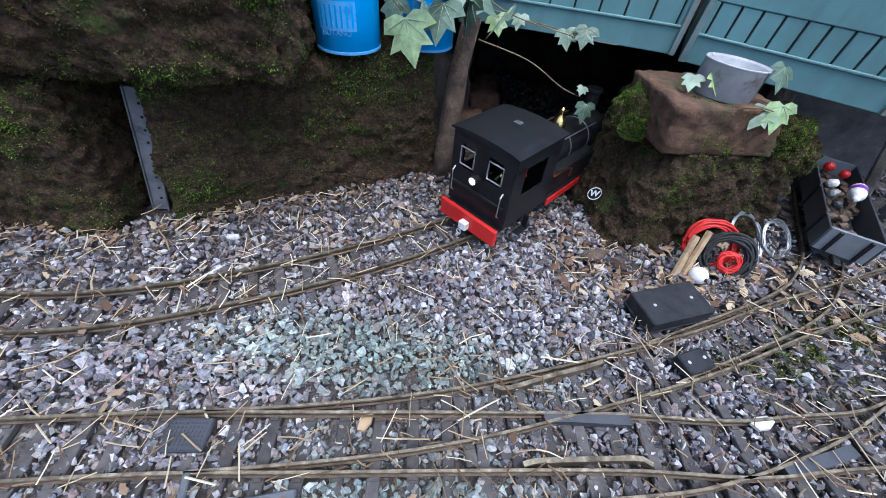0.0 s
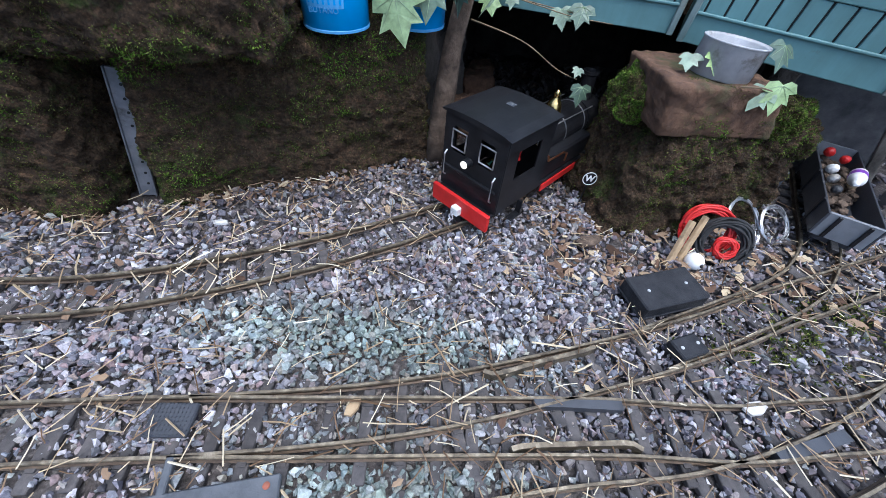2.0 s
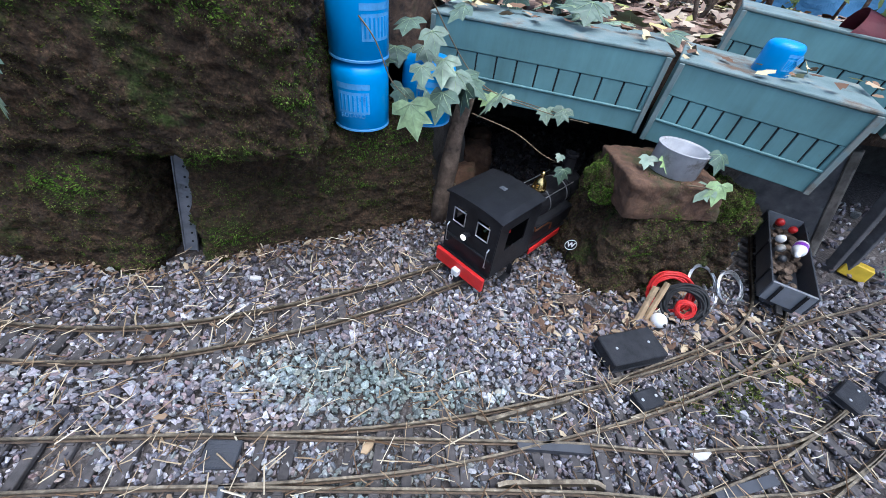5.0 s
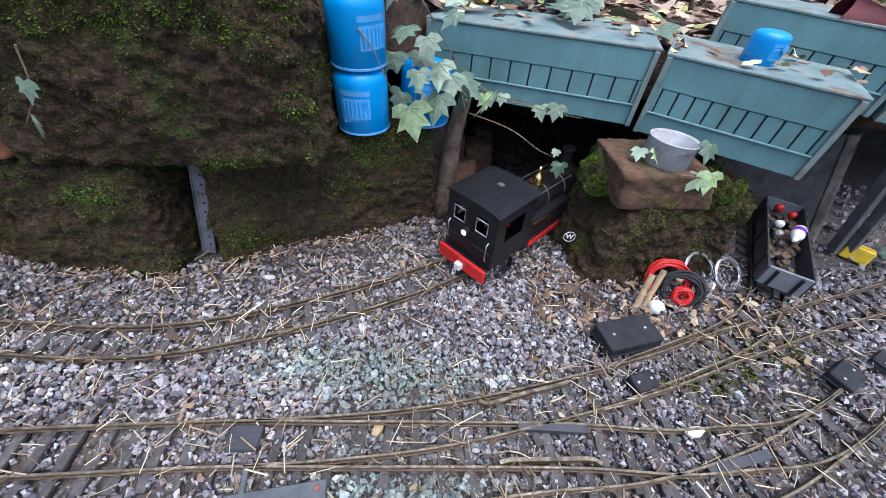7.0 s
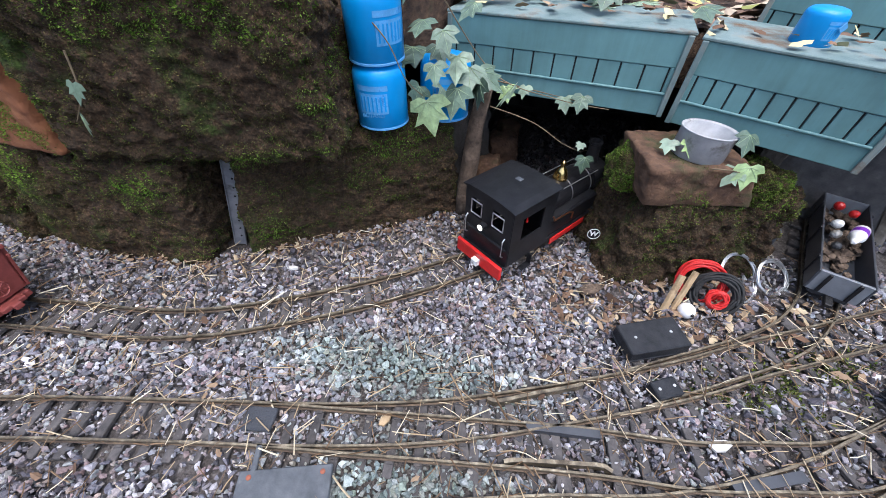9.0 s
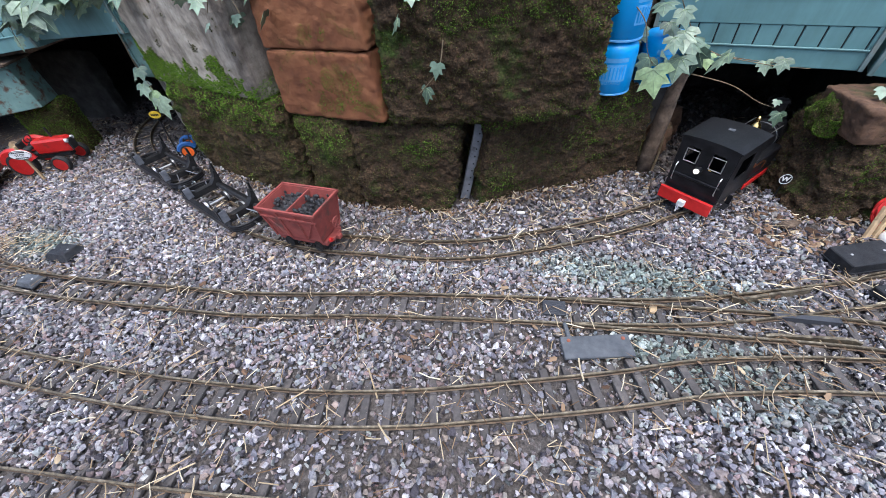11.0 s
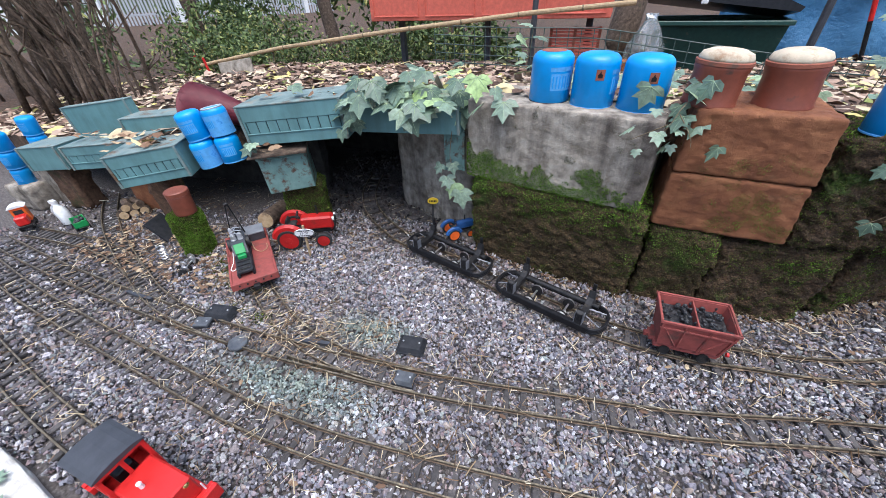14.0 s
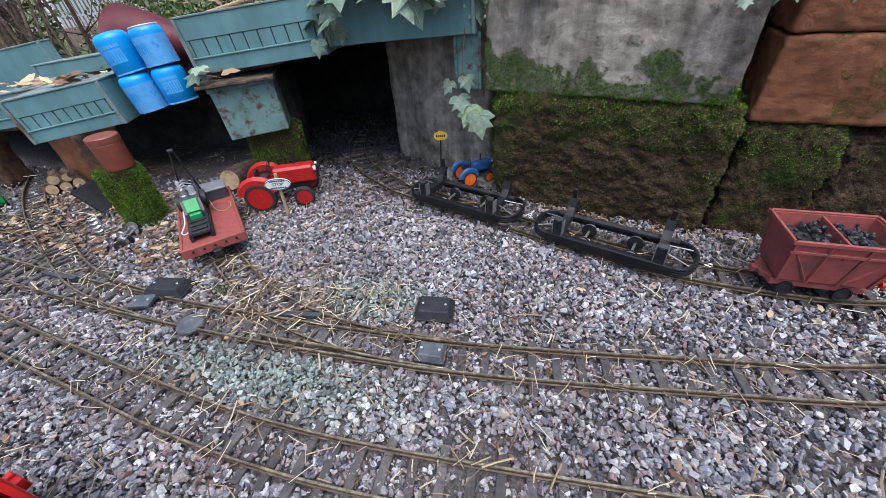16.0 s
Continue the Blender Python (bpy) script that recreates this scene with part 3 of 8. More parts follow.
s = stone("stone_block", (-0.385, 0.300), (-0.065, 0.499), -0.015, 0.190, 0.17, M_STONE, "dark sandstone block with a mossy top and face", "stone block", 0.009, 0.016, 56, 1, tilt=-2.2, pull=(.042, 0))
tufts_on(s, M_MOSS, 30000, 0.0034, lambda p: np.maximum.reduce([blob(p, .10, .07, .085, .05), 1.2 * blob(p, -.135, .09, .06, .022), .7 * blob(p, -.13, -.02, .05, .07), .5 * blob(p, .06, .02, .09, .07)]) * .95, -.05)
s = stone("stone_block", (-0.615, 0.247), (-0.430, 0.272), -0.01, 0.186, 0.16, M_STONE, "dark brown sandstone block in the foot of the wall", "stone block", 0.009, 0.016, 44, 2, pull=(0, .026))
tufts_on(s, M_MOSS, 18000, 0.0034, lambda p: .55 * np.maximum(blob(p, .05, .045, .05, .04), .6 * blob(p, .07, -.06, .06, .04)) + .35 * spots_of(.1)(p), -.05)
s = stone("stone_block", (-0.520, 0.246), (-0.182, 0.318), 0.190, 0.396, 0.17, M_STONE, "large dark sandstone block with green moss patches", "stone block", 0.010, 0.02, 56, 3)
tufts_on(s, M_MOSS, 32000, 0.0036, lambda p: .65 * spots_of(-.02)(p) + .5 * blob(p, -.10, .10, .12, .025) + .3 * blob(p, .12, -.09, .1, .03), -.12)
s = stone("stone_block", (-0.745, 0.262), (-0.620, 0.246), -0.01, 0.196, 0.16, M_STONE_G, "green mossy sandstone block under the red blocks", "stone block", 0.007, 0.014, 36, 4)
tufts_on(s, M_MOSS, 11000, 0.0032, lambda p: np.clip((p[:, 2] - .0) * 9, 0, .75) + .25 * spots_of(.1)(p), -.05)
s = stone("red_block", (-0.750, 0.262), (-0.528, 0.247), 0.198, 0.312, 0.16, M_REDSTONE, "squared red sandstone block with thin moss", "stone block", 0.0020, 0.006, 44, 5, pull=(.005, -.007))
tufts_on(s, M_MOSS, 16000, 0.0026, lambda p: np.maximum(.85 * blob(p, .045, -.005, .085, .07), .5 * spots_of(.3)(p)), .52)
s = stone("red_block", (-0.743, 0.262), (-0.534, 0.248), 0.314, 0.425, 0.16, M_REDSTONE, "squared red sandstone block on top of another", "stone block", 0.0020, 0.006, 44, 6, pull=(.005, -.006))
tufts_on(s, M_MOSS, 12000, 0.0026, lambda p: np.maximum(.6 * blob(p, .02, -.03, .08, .03), .4 * spots_of(.4)(p)), .75)
s = stone("stone_block", (-1.145, 0.330), (-0.758, 0.243), -0.01, 0.228, 0.2, M_STONE_G, "broad sandstone block under a thick cap of bright moss", "stone block", 0.009, 0.02, 56, 7)
tufts_on(s, M_MOSS, 38000, 0.0036, lambda p: np.clip((p[:, 2] - .072 - .022 * fbm(p * (1, 0, 0), 26, 2)) * 24, 0, 1) + .5 * spots_of(.06)(p) + .26 * np.clip((p[:, 2] + .02) * 8, 0, 1), .05)
s = stone("concrete_block", (-1.162, 0.340), (-0.782, 0.247), 0.226, 0.405, 0.16, M_CONC, "pale stained concrete block with moss along its foot", "concrete block", 0.0013, 0.006, 50, 8)
tufts_on(s, M_MOSS, 60000, 0.0038, lambda p: np.clip(.15 + (-.09 + .075 * (.95 + .45 * fbm(p * (1, 0, 0), 17, 2, .6, 5) + .3 * fbm(p * (1, 0, 0), 70, 2, .6, 2)) * np.clip(1 - (p[:, 0] - .1) * 3.5, .35, 1) - p[:, 2]) * 50, -.6, 1), .68)
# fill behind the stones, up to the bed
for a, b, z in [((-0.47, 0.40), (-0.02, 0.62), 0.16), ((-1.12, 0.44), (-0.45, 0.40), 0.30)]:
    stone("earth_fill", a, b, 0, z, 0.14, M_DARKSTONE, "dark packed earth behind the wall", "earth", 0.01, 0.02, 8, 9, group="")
# pillar of stone beside the eastern tunnel
P = stone("pillar_stone", (0.190, 0.380), (0.440, 0.452), -0.01, 0.158, 0.17, M_STONE, "rugged mossy brown boulder beside the tunnel mouth", "boulder", 0.012, 0.022, 56, 10, group="", pull=(.055, -.01))
tufts_on(P, M_MOSS, 26000, 0.0034, lambda p: np.maximum.reduce([.5 * blob(p, -.07, .01, .030, .07), .35 * blob(p, .08, .05, .05, .05), .45 * spots_of(.08)(p)]), -.12, back=.7)
P = stone("reddish_rock", (0.208, 0.396), (0.345, 0.424), 0.142, 0.198, 0.11, M_ROCK, "reddish brown rock lying on the boulder", "rock", 0.0022, 0.004, 30, 11, group="", pull=(-.008, -.02))
tufts_on(P, M_MOSS, 4000, 0.003, lambda p: .9 * blob(p, .0, -.02, .03, .02), .7)
P = stone("moss_cushion", (0.345, 0.428), (0.402, 0.446), 0.138, 0.178, 0.08, M_STONE_G, "round stone under a cushion of bright moss", "rock", 0.010, 0.02, 24, 12, group="")
tufts_on(P, M_MOSS, 14000, 0.0034, lambda p: .35 + .5 * spots_of(0)(p), -1, back=1)
P = stone("moss_cushion", (0.188, 0.436), (0.218, 0.446), 0.135, 0.184, 0.05, M_STONE_G, "small stone under a cushion of bright moss", "rock", 0.010, 0.018, 20, 13, group="")
tufts_on(P, M_MOSS, 11000, 0.0030, lambda p: .55 + .45 * spots_of(0)(p), -1, back=1)


# ---- tunnels ----
def wall(name, a, b, z0, z1, thick, material, label, amp=0.008):
    return tagged(stone(name, a, b, z0, z1, thick, material, label, "wall", amp, 0.012, 12, hash(a) % 7, group=""), kind="structure")


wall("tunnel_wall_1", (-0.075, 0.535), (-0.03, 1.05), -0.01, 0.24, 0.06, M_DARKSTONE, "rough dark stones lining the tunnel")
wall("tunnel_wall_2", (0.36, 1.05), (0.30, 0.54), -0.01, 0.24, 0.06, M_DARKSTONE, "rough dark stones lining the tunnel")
# walls 3 and 5 to 8 are added, unseen, to keep the insides dark
wall("tunnel_wall_3", (-0.05, 1.05), (0.40, 1.05), -0.01, 0.24, 0.06, M_DARKSTONE, "added dark wall closing off light at the tunnel's back")
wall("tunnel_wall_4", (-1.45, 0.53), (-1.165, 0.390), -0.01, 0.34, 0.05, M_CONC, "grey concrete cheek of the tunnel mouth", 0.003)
wall("tunnel_wall_5", (-1.47, 1.15), (-1.45, 0.55), -0.01, 0.24, 0.05, M_DARKSTONE, "added dark wall closing off the tunnel's side")
# added dark backing; its tone stands for the black shade under the crates
wall("tunnel_wall_9", (-2.75, 0.44), (-1.78, 0.56), -0.01, 0.22, 0.05, M_DARKSTONE, "added dark backing for the shade under the crates")
wall("tunnel_wall_6", (-2.6, 0.95), (-1.3, 0.95), -0.01, 0.22, 0.05, M_DARKSTONE, "added dark wall closing off light at the tunnel's back")
wall("tunnel_wall_7", (0.48, 0.62), (0.50, 1.05), -0.01, 0.22, 0.05, M_DARKSTONE, "added dark wall closing off the shelter's side")
wall("tunnel_wall_8", (0.45, 1.05), (1.4, 1.05), -0.01, 0.22, 0.05, M_DARKSTONE, "added dark wall closing off light at the shelter's back")
for i, (x, y, s) in enumerate([(-.045, .58, .05), (-.03, .66, .06), (-.02, .76, .05), (.27, .60, .05)]):
    stone("loose_stone", (x, y), (x + s, y + 0.01), -0.005, s * 1.3, s, M_ROCK, "grey broken stone lying in the tunnel", "stone", 0.006, 0.014, 6, 20 + i, group="loose stones")


# ---- track ----
def offset_line(c, off):
    d = np.gradient(c, axis=0)
    d /= np.linalg.norm(d, axis=1)[:, None]
    return c + np.stack([-d[:, 1], d[:, 0]], 1) * off


def sweep(bm, line, outline):
    """Sweep a closed section (across, up) along a plan line."""
    d = np.gradient(line, axis=0)
    d /= np.linalg.norm(d, axis=1)[:, None]
    rings = []
    for (x, y), (dx, dy) in zip(line, d):
        rings.append([bm.verts.new((x - dy * u, y + dx * u, z)) for u, z in outline])
    n = len(outline)
    for a, b in zip(rings, rings[1:]):
        for k in range(n):
            bm.faces.new((a[k], b[k], b[(k + 1) % n], a[(k + 1) % n]))
    bm.faces.new(rings[0])
    bm.faces.new(rings[-1][::-1])


WEB = [(-.0024, .0062), (.0024, .0062), (.0024, .0072), (.0007, .008), (.0007, .0118), (-.0007, .0118), (-.0007, .008), (-.0024, .0072)]
HEAD = [(-.0014, .0116), (.0014, .0116), (.0015, .0136), (.0011, RAIL_TOP), (-.0011, RAIL_TOP), (-.0015, .0136)]
NAMES = dict(inner="track through both tunnels along the wall", loop="long middle track with straw on its rails", east="track curving away from the turnout", outer="outer track on dark sleepers", far="track beside the white edging", truck_siding="short siding to the parked truck", wagon_siding="short siding to the flat wagon", west="track leading to the log store", west_branch="branch track beside the sandy mound")
bmS = bmesh.new()
box(bmS, 0.0105, 0.082, 0.006, Matrix(), 0.0008)
for dy in (-GAUGE / 2, GAUGE / 2):
    box(bmS, 0.007, 0.010, 0.0016, pose(0, dy, 0.0036))
SLEEPER = bpy.data.meshes.new("sleeper")
bmS.to_mesh(SLEEPER)
bmS.free()
SLEEPER.materials.append(M_SLEEPER)
bmS = bmesh.new()
box(bmS, 0.0075, 0.074, 0.006, pose(0, 0, .0008), 0.0008)
for dy in (-GAUGE / 2, GAUGE / 2):
    box(bmS, 0.006, 0.009, 0.0016, pose(0, dy, 0.0044))
NARROW = bpy.data.meshes.new("narrow_sleeper")
bmS.to_mesh(NARROW)
bmS.free()
NARROW.materials.append(M_SLEEPER)
laid = []
for k, c in CURVES.items():
    mine = []
    t = tagged(new("railway_track"), "weathered model " + NAMES[k], "track", "model railway tracks")
    for off in (-GAUGE / 2, GAUGE / 2):
        line = offset_line(c, off)
        bm = bmesh.new()
        sweep(bm, line, WEB)
        rail = part("rail", bm, M_RAIL, t)
        bm = bmesh.new()
        sweep(bm, line, HEAD)
        part("rail_head", bm, M_RAILTOP, rail, "worn straw-coloured rail head")
    small = k in ("west", "west_branch", "wagon_siding")
    for i in range(1, len(c) - 1, 2 if small else 3):
        if laid and np.min(np.linalg.norm(np.array(laid) - c[i], axis=1)) < (.0175 if small else .026):
            continue
        mine.append(c[i])
        d = c[i + 1] - c[i - 1]
        o = new("sleeper", NARROW if small else SLEEPER)
        o.parent = t
        o.matrix_basis = pose(c[i][0], c[i][1], 0.0024 + R.uniform(-.0008, .0008), 0, 0, math.degrees(math.atan2(d[1], d[0])) + R.uniform(-1.5, 1.5))
    laid += mine


# frogs and check rails of the turnouts
def strip(name, pts, w, z0, z1, material, label, category):
    bm = bmesh.new()
    sweep(bm, spline(pts, 0.008), [(-w / 2, z0), (w / 2, z0), (w / 2, z1), (-w / 2, z1)])
    return tagged(part(name, bm, material), label, category, "turnout fittings")


strip("check_rail", [(.048, .150), (.062, .150), (.10, .168), (.15, .19), (.162, .199)], .004, .004, .0155, M_RAILTOP, "straw-coloured check rail beside the running rail", "check rail")
strip("check_rail", [(.075, .088), (.09, .093), (.15, .104), (.175, .108), (.185, .104)], .004, .004, .0155, M_RAILTOP, "straw-coloured check rail beside the running rail", "check rail")
strip("frog", [(.095, .130), (.12, .134), (.175, .140)], .010, .004, .0142, M_DKGREY, "dark plastic frog of the turnout", "frog")
strip("frog", [(.30, .118), (.335, .131), (.375, .147)], .010, .004, .0142, M_DKGREY, "dark plastic frog of the turnout", "frog")
strip("frog", [(-1.33, -.088), (-1.37, -.094), (-1.42, -.104)], .008, .004, .0142, M_DKGREY, "dark plastic frog of the turnout", "frog")
strip("frog", [(-1.84, -.107), (-1.88, -.108), (-1.93, -.106)], .008, .004, .0142, M_DKGREY, "dark plastic frog of the turnout", "frog")
strip("check_rail", [(-1.40, -.141), (-1.36, -.142), (-1.28, -.138), (-1.24, -.133)], .0035, .004, .0155, M_RAILTOP, "worn check rail beside the running rail", "check rail")


# ---- teal crates that bridge the tunnels ----
def crate(a, b, z, h, depth, slots, label, tilt=0.0, plain=False, top=True):
    """A painted tray whose front foot runs from a to b: a frame, a recessed band of slats, a weathered lid."""
    d = Vector((b[0] - a[0], b[1] - a[1], 0))
    L = d.length
    c = (Vector((*a, z)) + Vector((*b, z))) / 2
    t = thing("teal_crate", pose(c.x, c.y, z, 0, tilt, math.degrees(math.atan2(d.y, d.x))), label, "crate", "teal crates")
    w = 0.006
    lo, hi = h * 0.30, h * 0.62
    if plain:
        bm = bmesh.new()
        box(bm, L, w, h, pose(0, w / 2, h / 2), 0.001)
        part("front", bm, M_TEAL, t)
    else:
        for nm, sx, sz, x, z_ in [("bottom_board", L, lo, 0, lo / 2), ("top_board", L, h - hi, 0, (h + hi) / 2), ("end_stile", 0.012, hi - lo, -(L / 2 - 0.006), (hi + lo) / 2), ("end_stile", 0.012, hi - lo, L / 2 - 0.006, (hi + lo) / 2)]:
            bm = bmesh.new()
            box(bm, sx, w, sz, pose(x, w / 2, z_), 0.001)
            part(nm, bm, M_TEAL, t)
        bm = bmesh.new()
        box(bm, L, 0.003, 0.0035, pose(0, -0.0012, lo), 0.001)
        part("ledge", bm, M_TEAL, t)
    if not plain:
        # near-black sheet behind the slats paints the shade inside the slots
        bm = bmesh.new()
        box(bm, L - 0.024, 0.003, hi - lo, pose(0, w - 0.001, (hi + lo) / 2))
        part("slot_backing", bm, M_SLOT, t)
        n = slots
        step = (L - 0.026) / n
        bm = bmesh.new()
        box(bm, step - 0.0024, 0.004, hi - lo - 0.001, Matrix(), 0.0006)
        first = part("slat", bm, M_TEAL, t)
        first.matrix_basis = pose(-L / 2 + 0.013 + step / 2, 0.0032, (hi + lo) / 2)
        for i in range(1, n):
            again(first, pose(-L / 2 + 0.013 + step * (i + 0.5), 0.0032, (hi + lo) / 2))
    bm = bmesh.new()
    box(bm, L, w, h, pose(0, depth - w / 2, h / 2), 0.001)
    part("back", bm, M_TEAL, t)
    for s in (-1, 1):
        bm = bmesh.new()
        box(bm, w, depth - 2 * w, h, pose(s * (L - w) / 2, depth / 2, h / 2), 0.001)
        part("side", bm, M_TEAL, t)
        bm = bmesh.new()
        box(bm, 0.007, 0.004, h, pose(s * (L / 2 - 0.0035), -0.0022, h / 2), 0.0008)
        part("corner_strip", bm, M_TEALTOP, t, "rust-streaked corner strip")
    if top:
        bm = bmesh.new()
        box(bm, L + 0.004, depth + 0.004, 0.004, pose(0, depth / 2, h + 0.002), 0.001)
        part("lid", bm, M_TEALTOP, t, "weathered grey-green lid")
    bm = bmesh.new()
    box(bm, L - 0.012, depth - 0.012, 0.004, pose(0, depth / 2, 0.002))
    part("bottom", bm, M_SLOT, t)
    return t


crate((-0.10, 0.576), (0.226, 0.524), 0.212, 0.103, 0.13, 10, "long teal painted crate with a row of slots bridging the tunnel", 0.3)
crate((0.231, 0.517), (0.432, 0.436), 0.204, 0.104, 0.13, 9, "teal painted crate with slots and leaves on its lid", 2)
crate((0.34, 0.66), (0.56, 0.56), 0.255, 0.10, 0.12, 9, "teal painted crate with slots standing behind another", 3)
crate((0.57, 0.56), (0.78, 0.46), 0.235, 0.09, 0.12, 9, "teal painted crate with slots over the truck shelter", 5)
crate((-1.745, 0.250), (-1.475, 0.325), 0.288, 0.098, 0.13, 9, "large teal crate with slots and a rusty grey lid", -4)
crate((-2.115, 0.098), (-1.935, 0.190), 0.186, 0.088, 0.12, 8, "teal crate with slots and leaves on its lid", -6)
crate((-2.44, 0.16), (-2.15, 0.215), 0.182, 0.072, 0.10, 9, "teal crate with slots standing further along the bank", -5)
crate((-2.33, 0.30), (-2.05, 0.36), 0.25, 0.055, 0.09, 9, "shallow teal crate tucked behind the others", -4, plain=True)
crate((-2.62, 0.13), (-2.45, 0.155), 0.165, 0.075, 0.10, 7, "plain end of a teal crate at the far bank", -5, plain=True)
crate((-2.60, 0.30), (-2.34, 0.36), 0.23, 0.10, 0.03, 9, "upright teal board with rows of small holes", -6, plain=True)
# ivy-hung tray between the concrete and the large crate
crate((-1.475, 0.335), (-1.18, 0.345), 0.315, 0.075, 0.13, 9, "dark teal tray over the western tunnel under ivy", -2, plain=True, top=False)

# flaking box and mossy stones that hold the western crates up
t = thing("flaking_box", pose(-1.655, 0.262, 0.150, 0, -3, 33), "flaking teal box with rust spots on a mossy stone", "box")
bm = bmesh.new()
box(bm, 0.125, 0.09, 0.100, pose(0, 0.045, 0.052), 0.002)
part("body", bm, M_TEALWORN, t)
bm = bmesh.new()
box(bm, 0.131, 0.096, 0.010, pose(0, 0.045, 0.106), 0.002)
part("lid", bm, M_TEALWORN, t)
bm = bmesh.new()
box(bm, 0.150, 0.12, 0.006, pose(-0.004, 0.04, 0.115, 0, 2), 0.001)
tagged(part("plank", bm, M_BARK), "damp brown board lying on the flaking box", "plank").matrix_basis = pose(-1.655, 0.262, 0.150, 0, -3, 33)
s = stone("support_stone", (-1.705, 0.262), (-1.605, 0.327), -0.005, 0.150, 0.09, M_STONE_G, "mossy stone under the flaking teal box", "stone", 0.006, 0.016, 24, 30, group="support stones")
tufts_on(s, M_MOSS, 12000, 0.004, lambda p: .55 + .4 * spots_of(0)(p), -.3)
s = stone("support_stone", (-1.922, 0.056), (-1.856, 0.081), -0.005, 0.138, 0.055, M_STONE_G, "upright stone wrapped in bright green moss", "stone", 0.004, 0.010, 24, 31, group="support stones")
tufts_on(s, M_MOSS, 26000, 0.0042, lambda p: .75 + .35 * spots_of(0)(p), -1, back=1)
s = stone("support_stone", (-2.20, 0.20), (-2.12, 0.225), -0.005, 0.16, 0.07, M_ROCK, "rough brown stone under the crates", "stone", 0.007, 0.014, 10, 32, group="support stones")
s = stone("support_stone", (-2.62, 0.16), (-2.53, 0.17), -0.005, 0.165, 0.07, M_ROCK, "rough brown stone under the crates", "stone", 0.007, 0.014, 10, 33, group="support stones")
s = stone("support_stone", (-2.83, 0.10), (-2.70, 0.11), -0.005, 0.095, 0.09, M_CONC, "low grey stone under the blue cartridges", "stone", 0.005, 0.012, 10, 35, group="support stones")
s = stone("support_stone", (-2.73, 0.175), (-2.63, 0.18), -0.005, 0.195, 0.08, M_CONC, "rough grey stone under the blue cartridges", "stone", 0.005, 0.012, 10, 36, group="support stones")
s = stone("support_stone", (-2.34, 0.225), (-2.24, 0.24), -0.005, 0.16, 0.06, M_REDSTONE, "red brick fragment under the crates", "stone", 0.004, 0.01, 8, 34, group="support stones")
t = thing("clay_pot", pose(-1.885, 0.096, 0.136), "brown upturned clay pot on the mossy stone", "pot")
bm = bmesh.new()
lathe(bm, [(0.026, 0), (0.027, 0.004), (0.0275, 0.050), (0.028, 0.058)], seg=24)
part("body", bm, M_BROWNCAN, t, smooth=True)
bm = bmesh.new()
lathe(bm, [(0.0275, 0.055), (0.0290, 0.056), (0.0290, 0.066), (0.027, 0.068)], seg=20)
part("rim", bm, M_BROWNCAN, t)

# ---- gas cartridges ----
CAN_R, CAN_H = 0.041, 0.096


def gas_can(m, label, turn=0, rust=False, k=1.0, pale=False, flat=False):
    t = thing("gas_cartridge", m @ pose(0, 0, 0, 0, 0, turn), label, "gas cartridge", "gas cartridges")
    r, h = CAN_R * k, CAN_H * k
    bm = bmesh.new()
    lathe(bm, [(r * .93, 0), (r, h * .03), (r, h * .78), (r * .985, h * .84), (r * .93, h * .90), (r * .80, h * .955), (r * .55, h * .985), (r * .2, h)], seg=32)
    part("body", bm, M_BLUE, t, smooth=True)
    bm = bmesh.new()
    lathe(bm, [(r * .97, 0), (r * 1.015, 0.0006), (r * 1.015, 0.003), (r * .99, 0.0038)], seg=32, cap=False)
    part("seam", bm, M_IRON if rust else M_PALEBLUE, t, "thin metal seam")
    for a0, a1, z0, z1, name in [(-125, -60, .28, .60, "label_panel"), (-128, -58, .64, .72, "label_stripe")]:
        bm = bmesh.new()
        n = 8
        lo, hi = [], []
        for i in range(n + 1):
            a = radians(a0 + (a1 - a0) * i / n)
            lo.append(bm.verts.new((1.006 * r * math.cos(a), 1.006 * r * math.sin(a), h * z0)))
            hi.append(bm.verts.new((1.006 * r * math.cos(a), 1.006 * r * math.sin(a), h * z1)))
        for i in range(n):
            bm.faces.new((lo[i], lo[i + 1], hi[i + 1], hi[i]))
        panel = part(name, bm, M_PALEBLUE, t, "pale blue printed panel")
        if name == "label_panel":
            bm = bmesh.new()
            for i in range(7):
                a = radians(a0 + 6 + (a1 - a0 - 12) * i / 6)
                box(bm, 0.0006, 0.0022, h * (z1 - z0) * .75, Matrix.Translation((1.009 * r * math.cos(a), 1.009 * r * math.sin(a), h * (z0 + z1) / 2)) @ pose(0, 0, 0, 0, 0, math.degrees(a)))
            part("print", bm, M_BLUE, panel)
    if rust:
        bm = bmesh.new()
        lathe(bm, [(r * .60, h * .984), (r * .40, h * .995), (r * .22, h * 1.004)], seg=20)
        part("rust_patch", bm, M_TERRA, t, "rusty patch on the dome")
    if flat:
        bm = bmesh.new()
        lathe(bm, [(r * .86, h * .93), (r * .88, h * .965), (r * .84, h * .985), (r * .80, h * .97), (r * .3, h * .975), (r * .28, h * 1.0), (r * .1, h * 1.01)], seg=28)
        part("crown", bm, M_TIN, t, "pale metal crown")
    if pale:
        bm = bmesh.new()
        lathe(bm, [(r * 1.004, h * .04), (r * 1.006, h * .05), (r * 1.006, h * .72), (r * 1.002, h * .73)], seg=32, cap=False)
        part("scuffed_band", bm, M_PALEBLUE, t, "scuffed pale band")
    return t


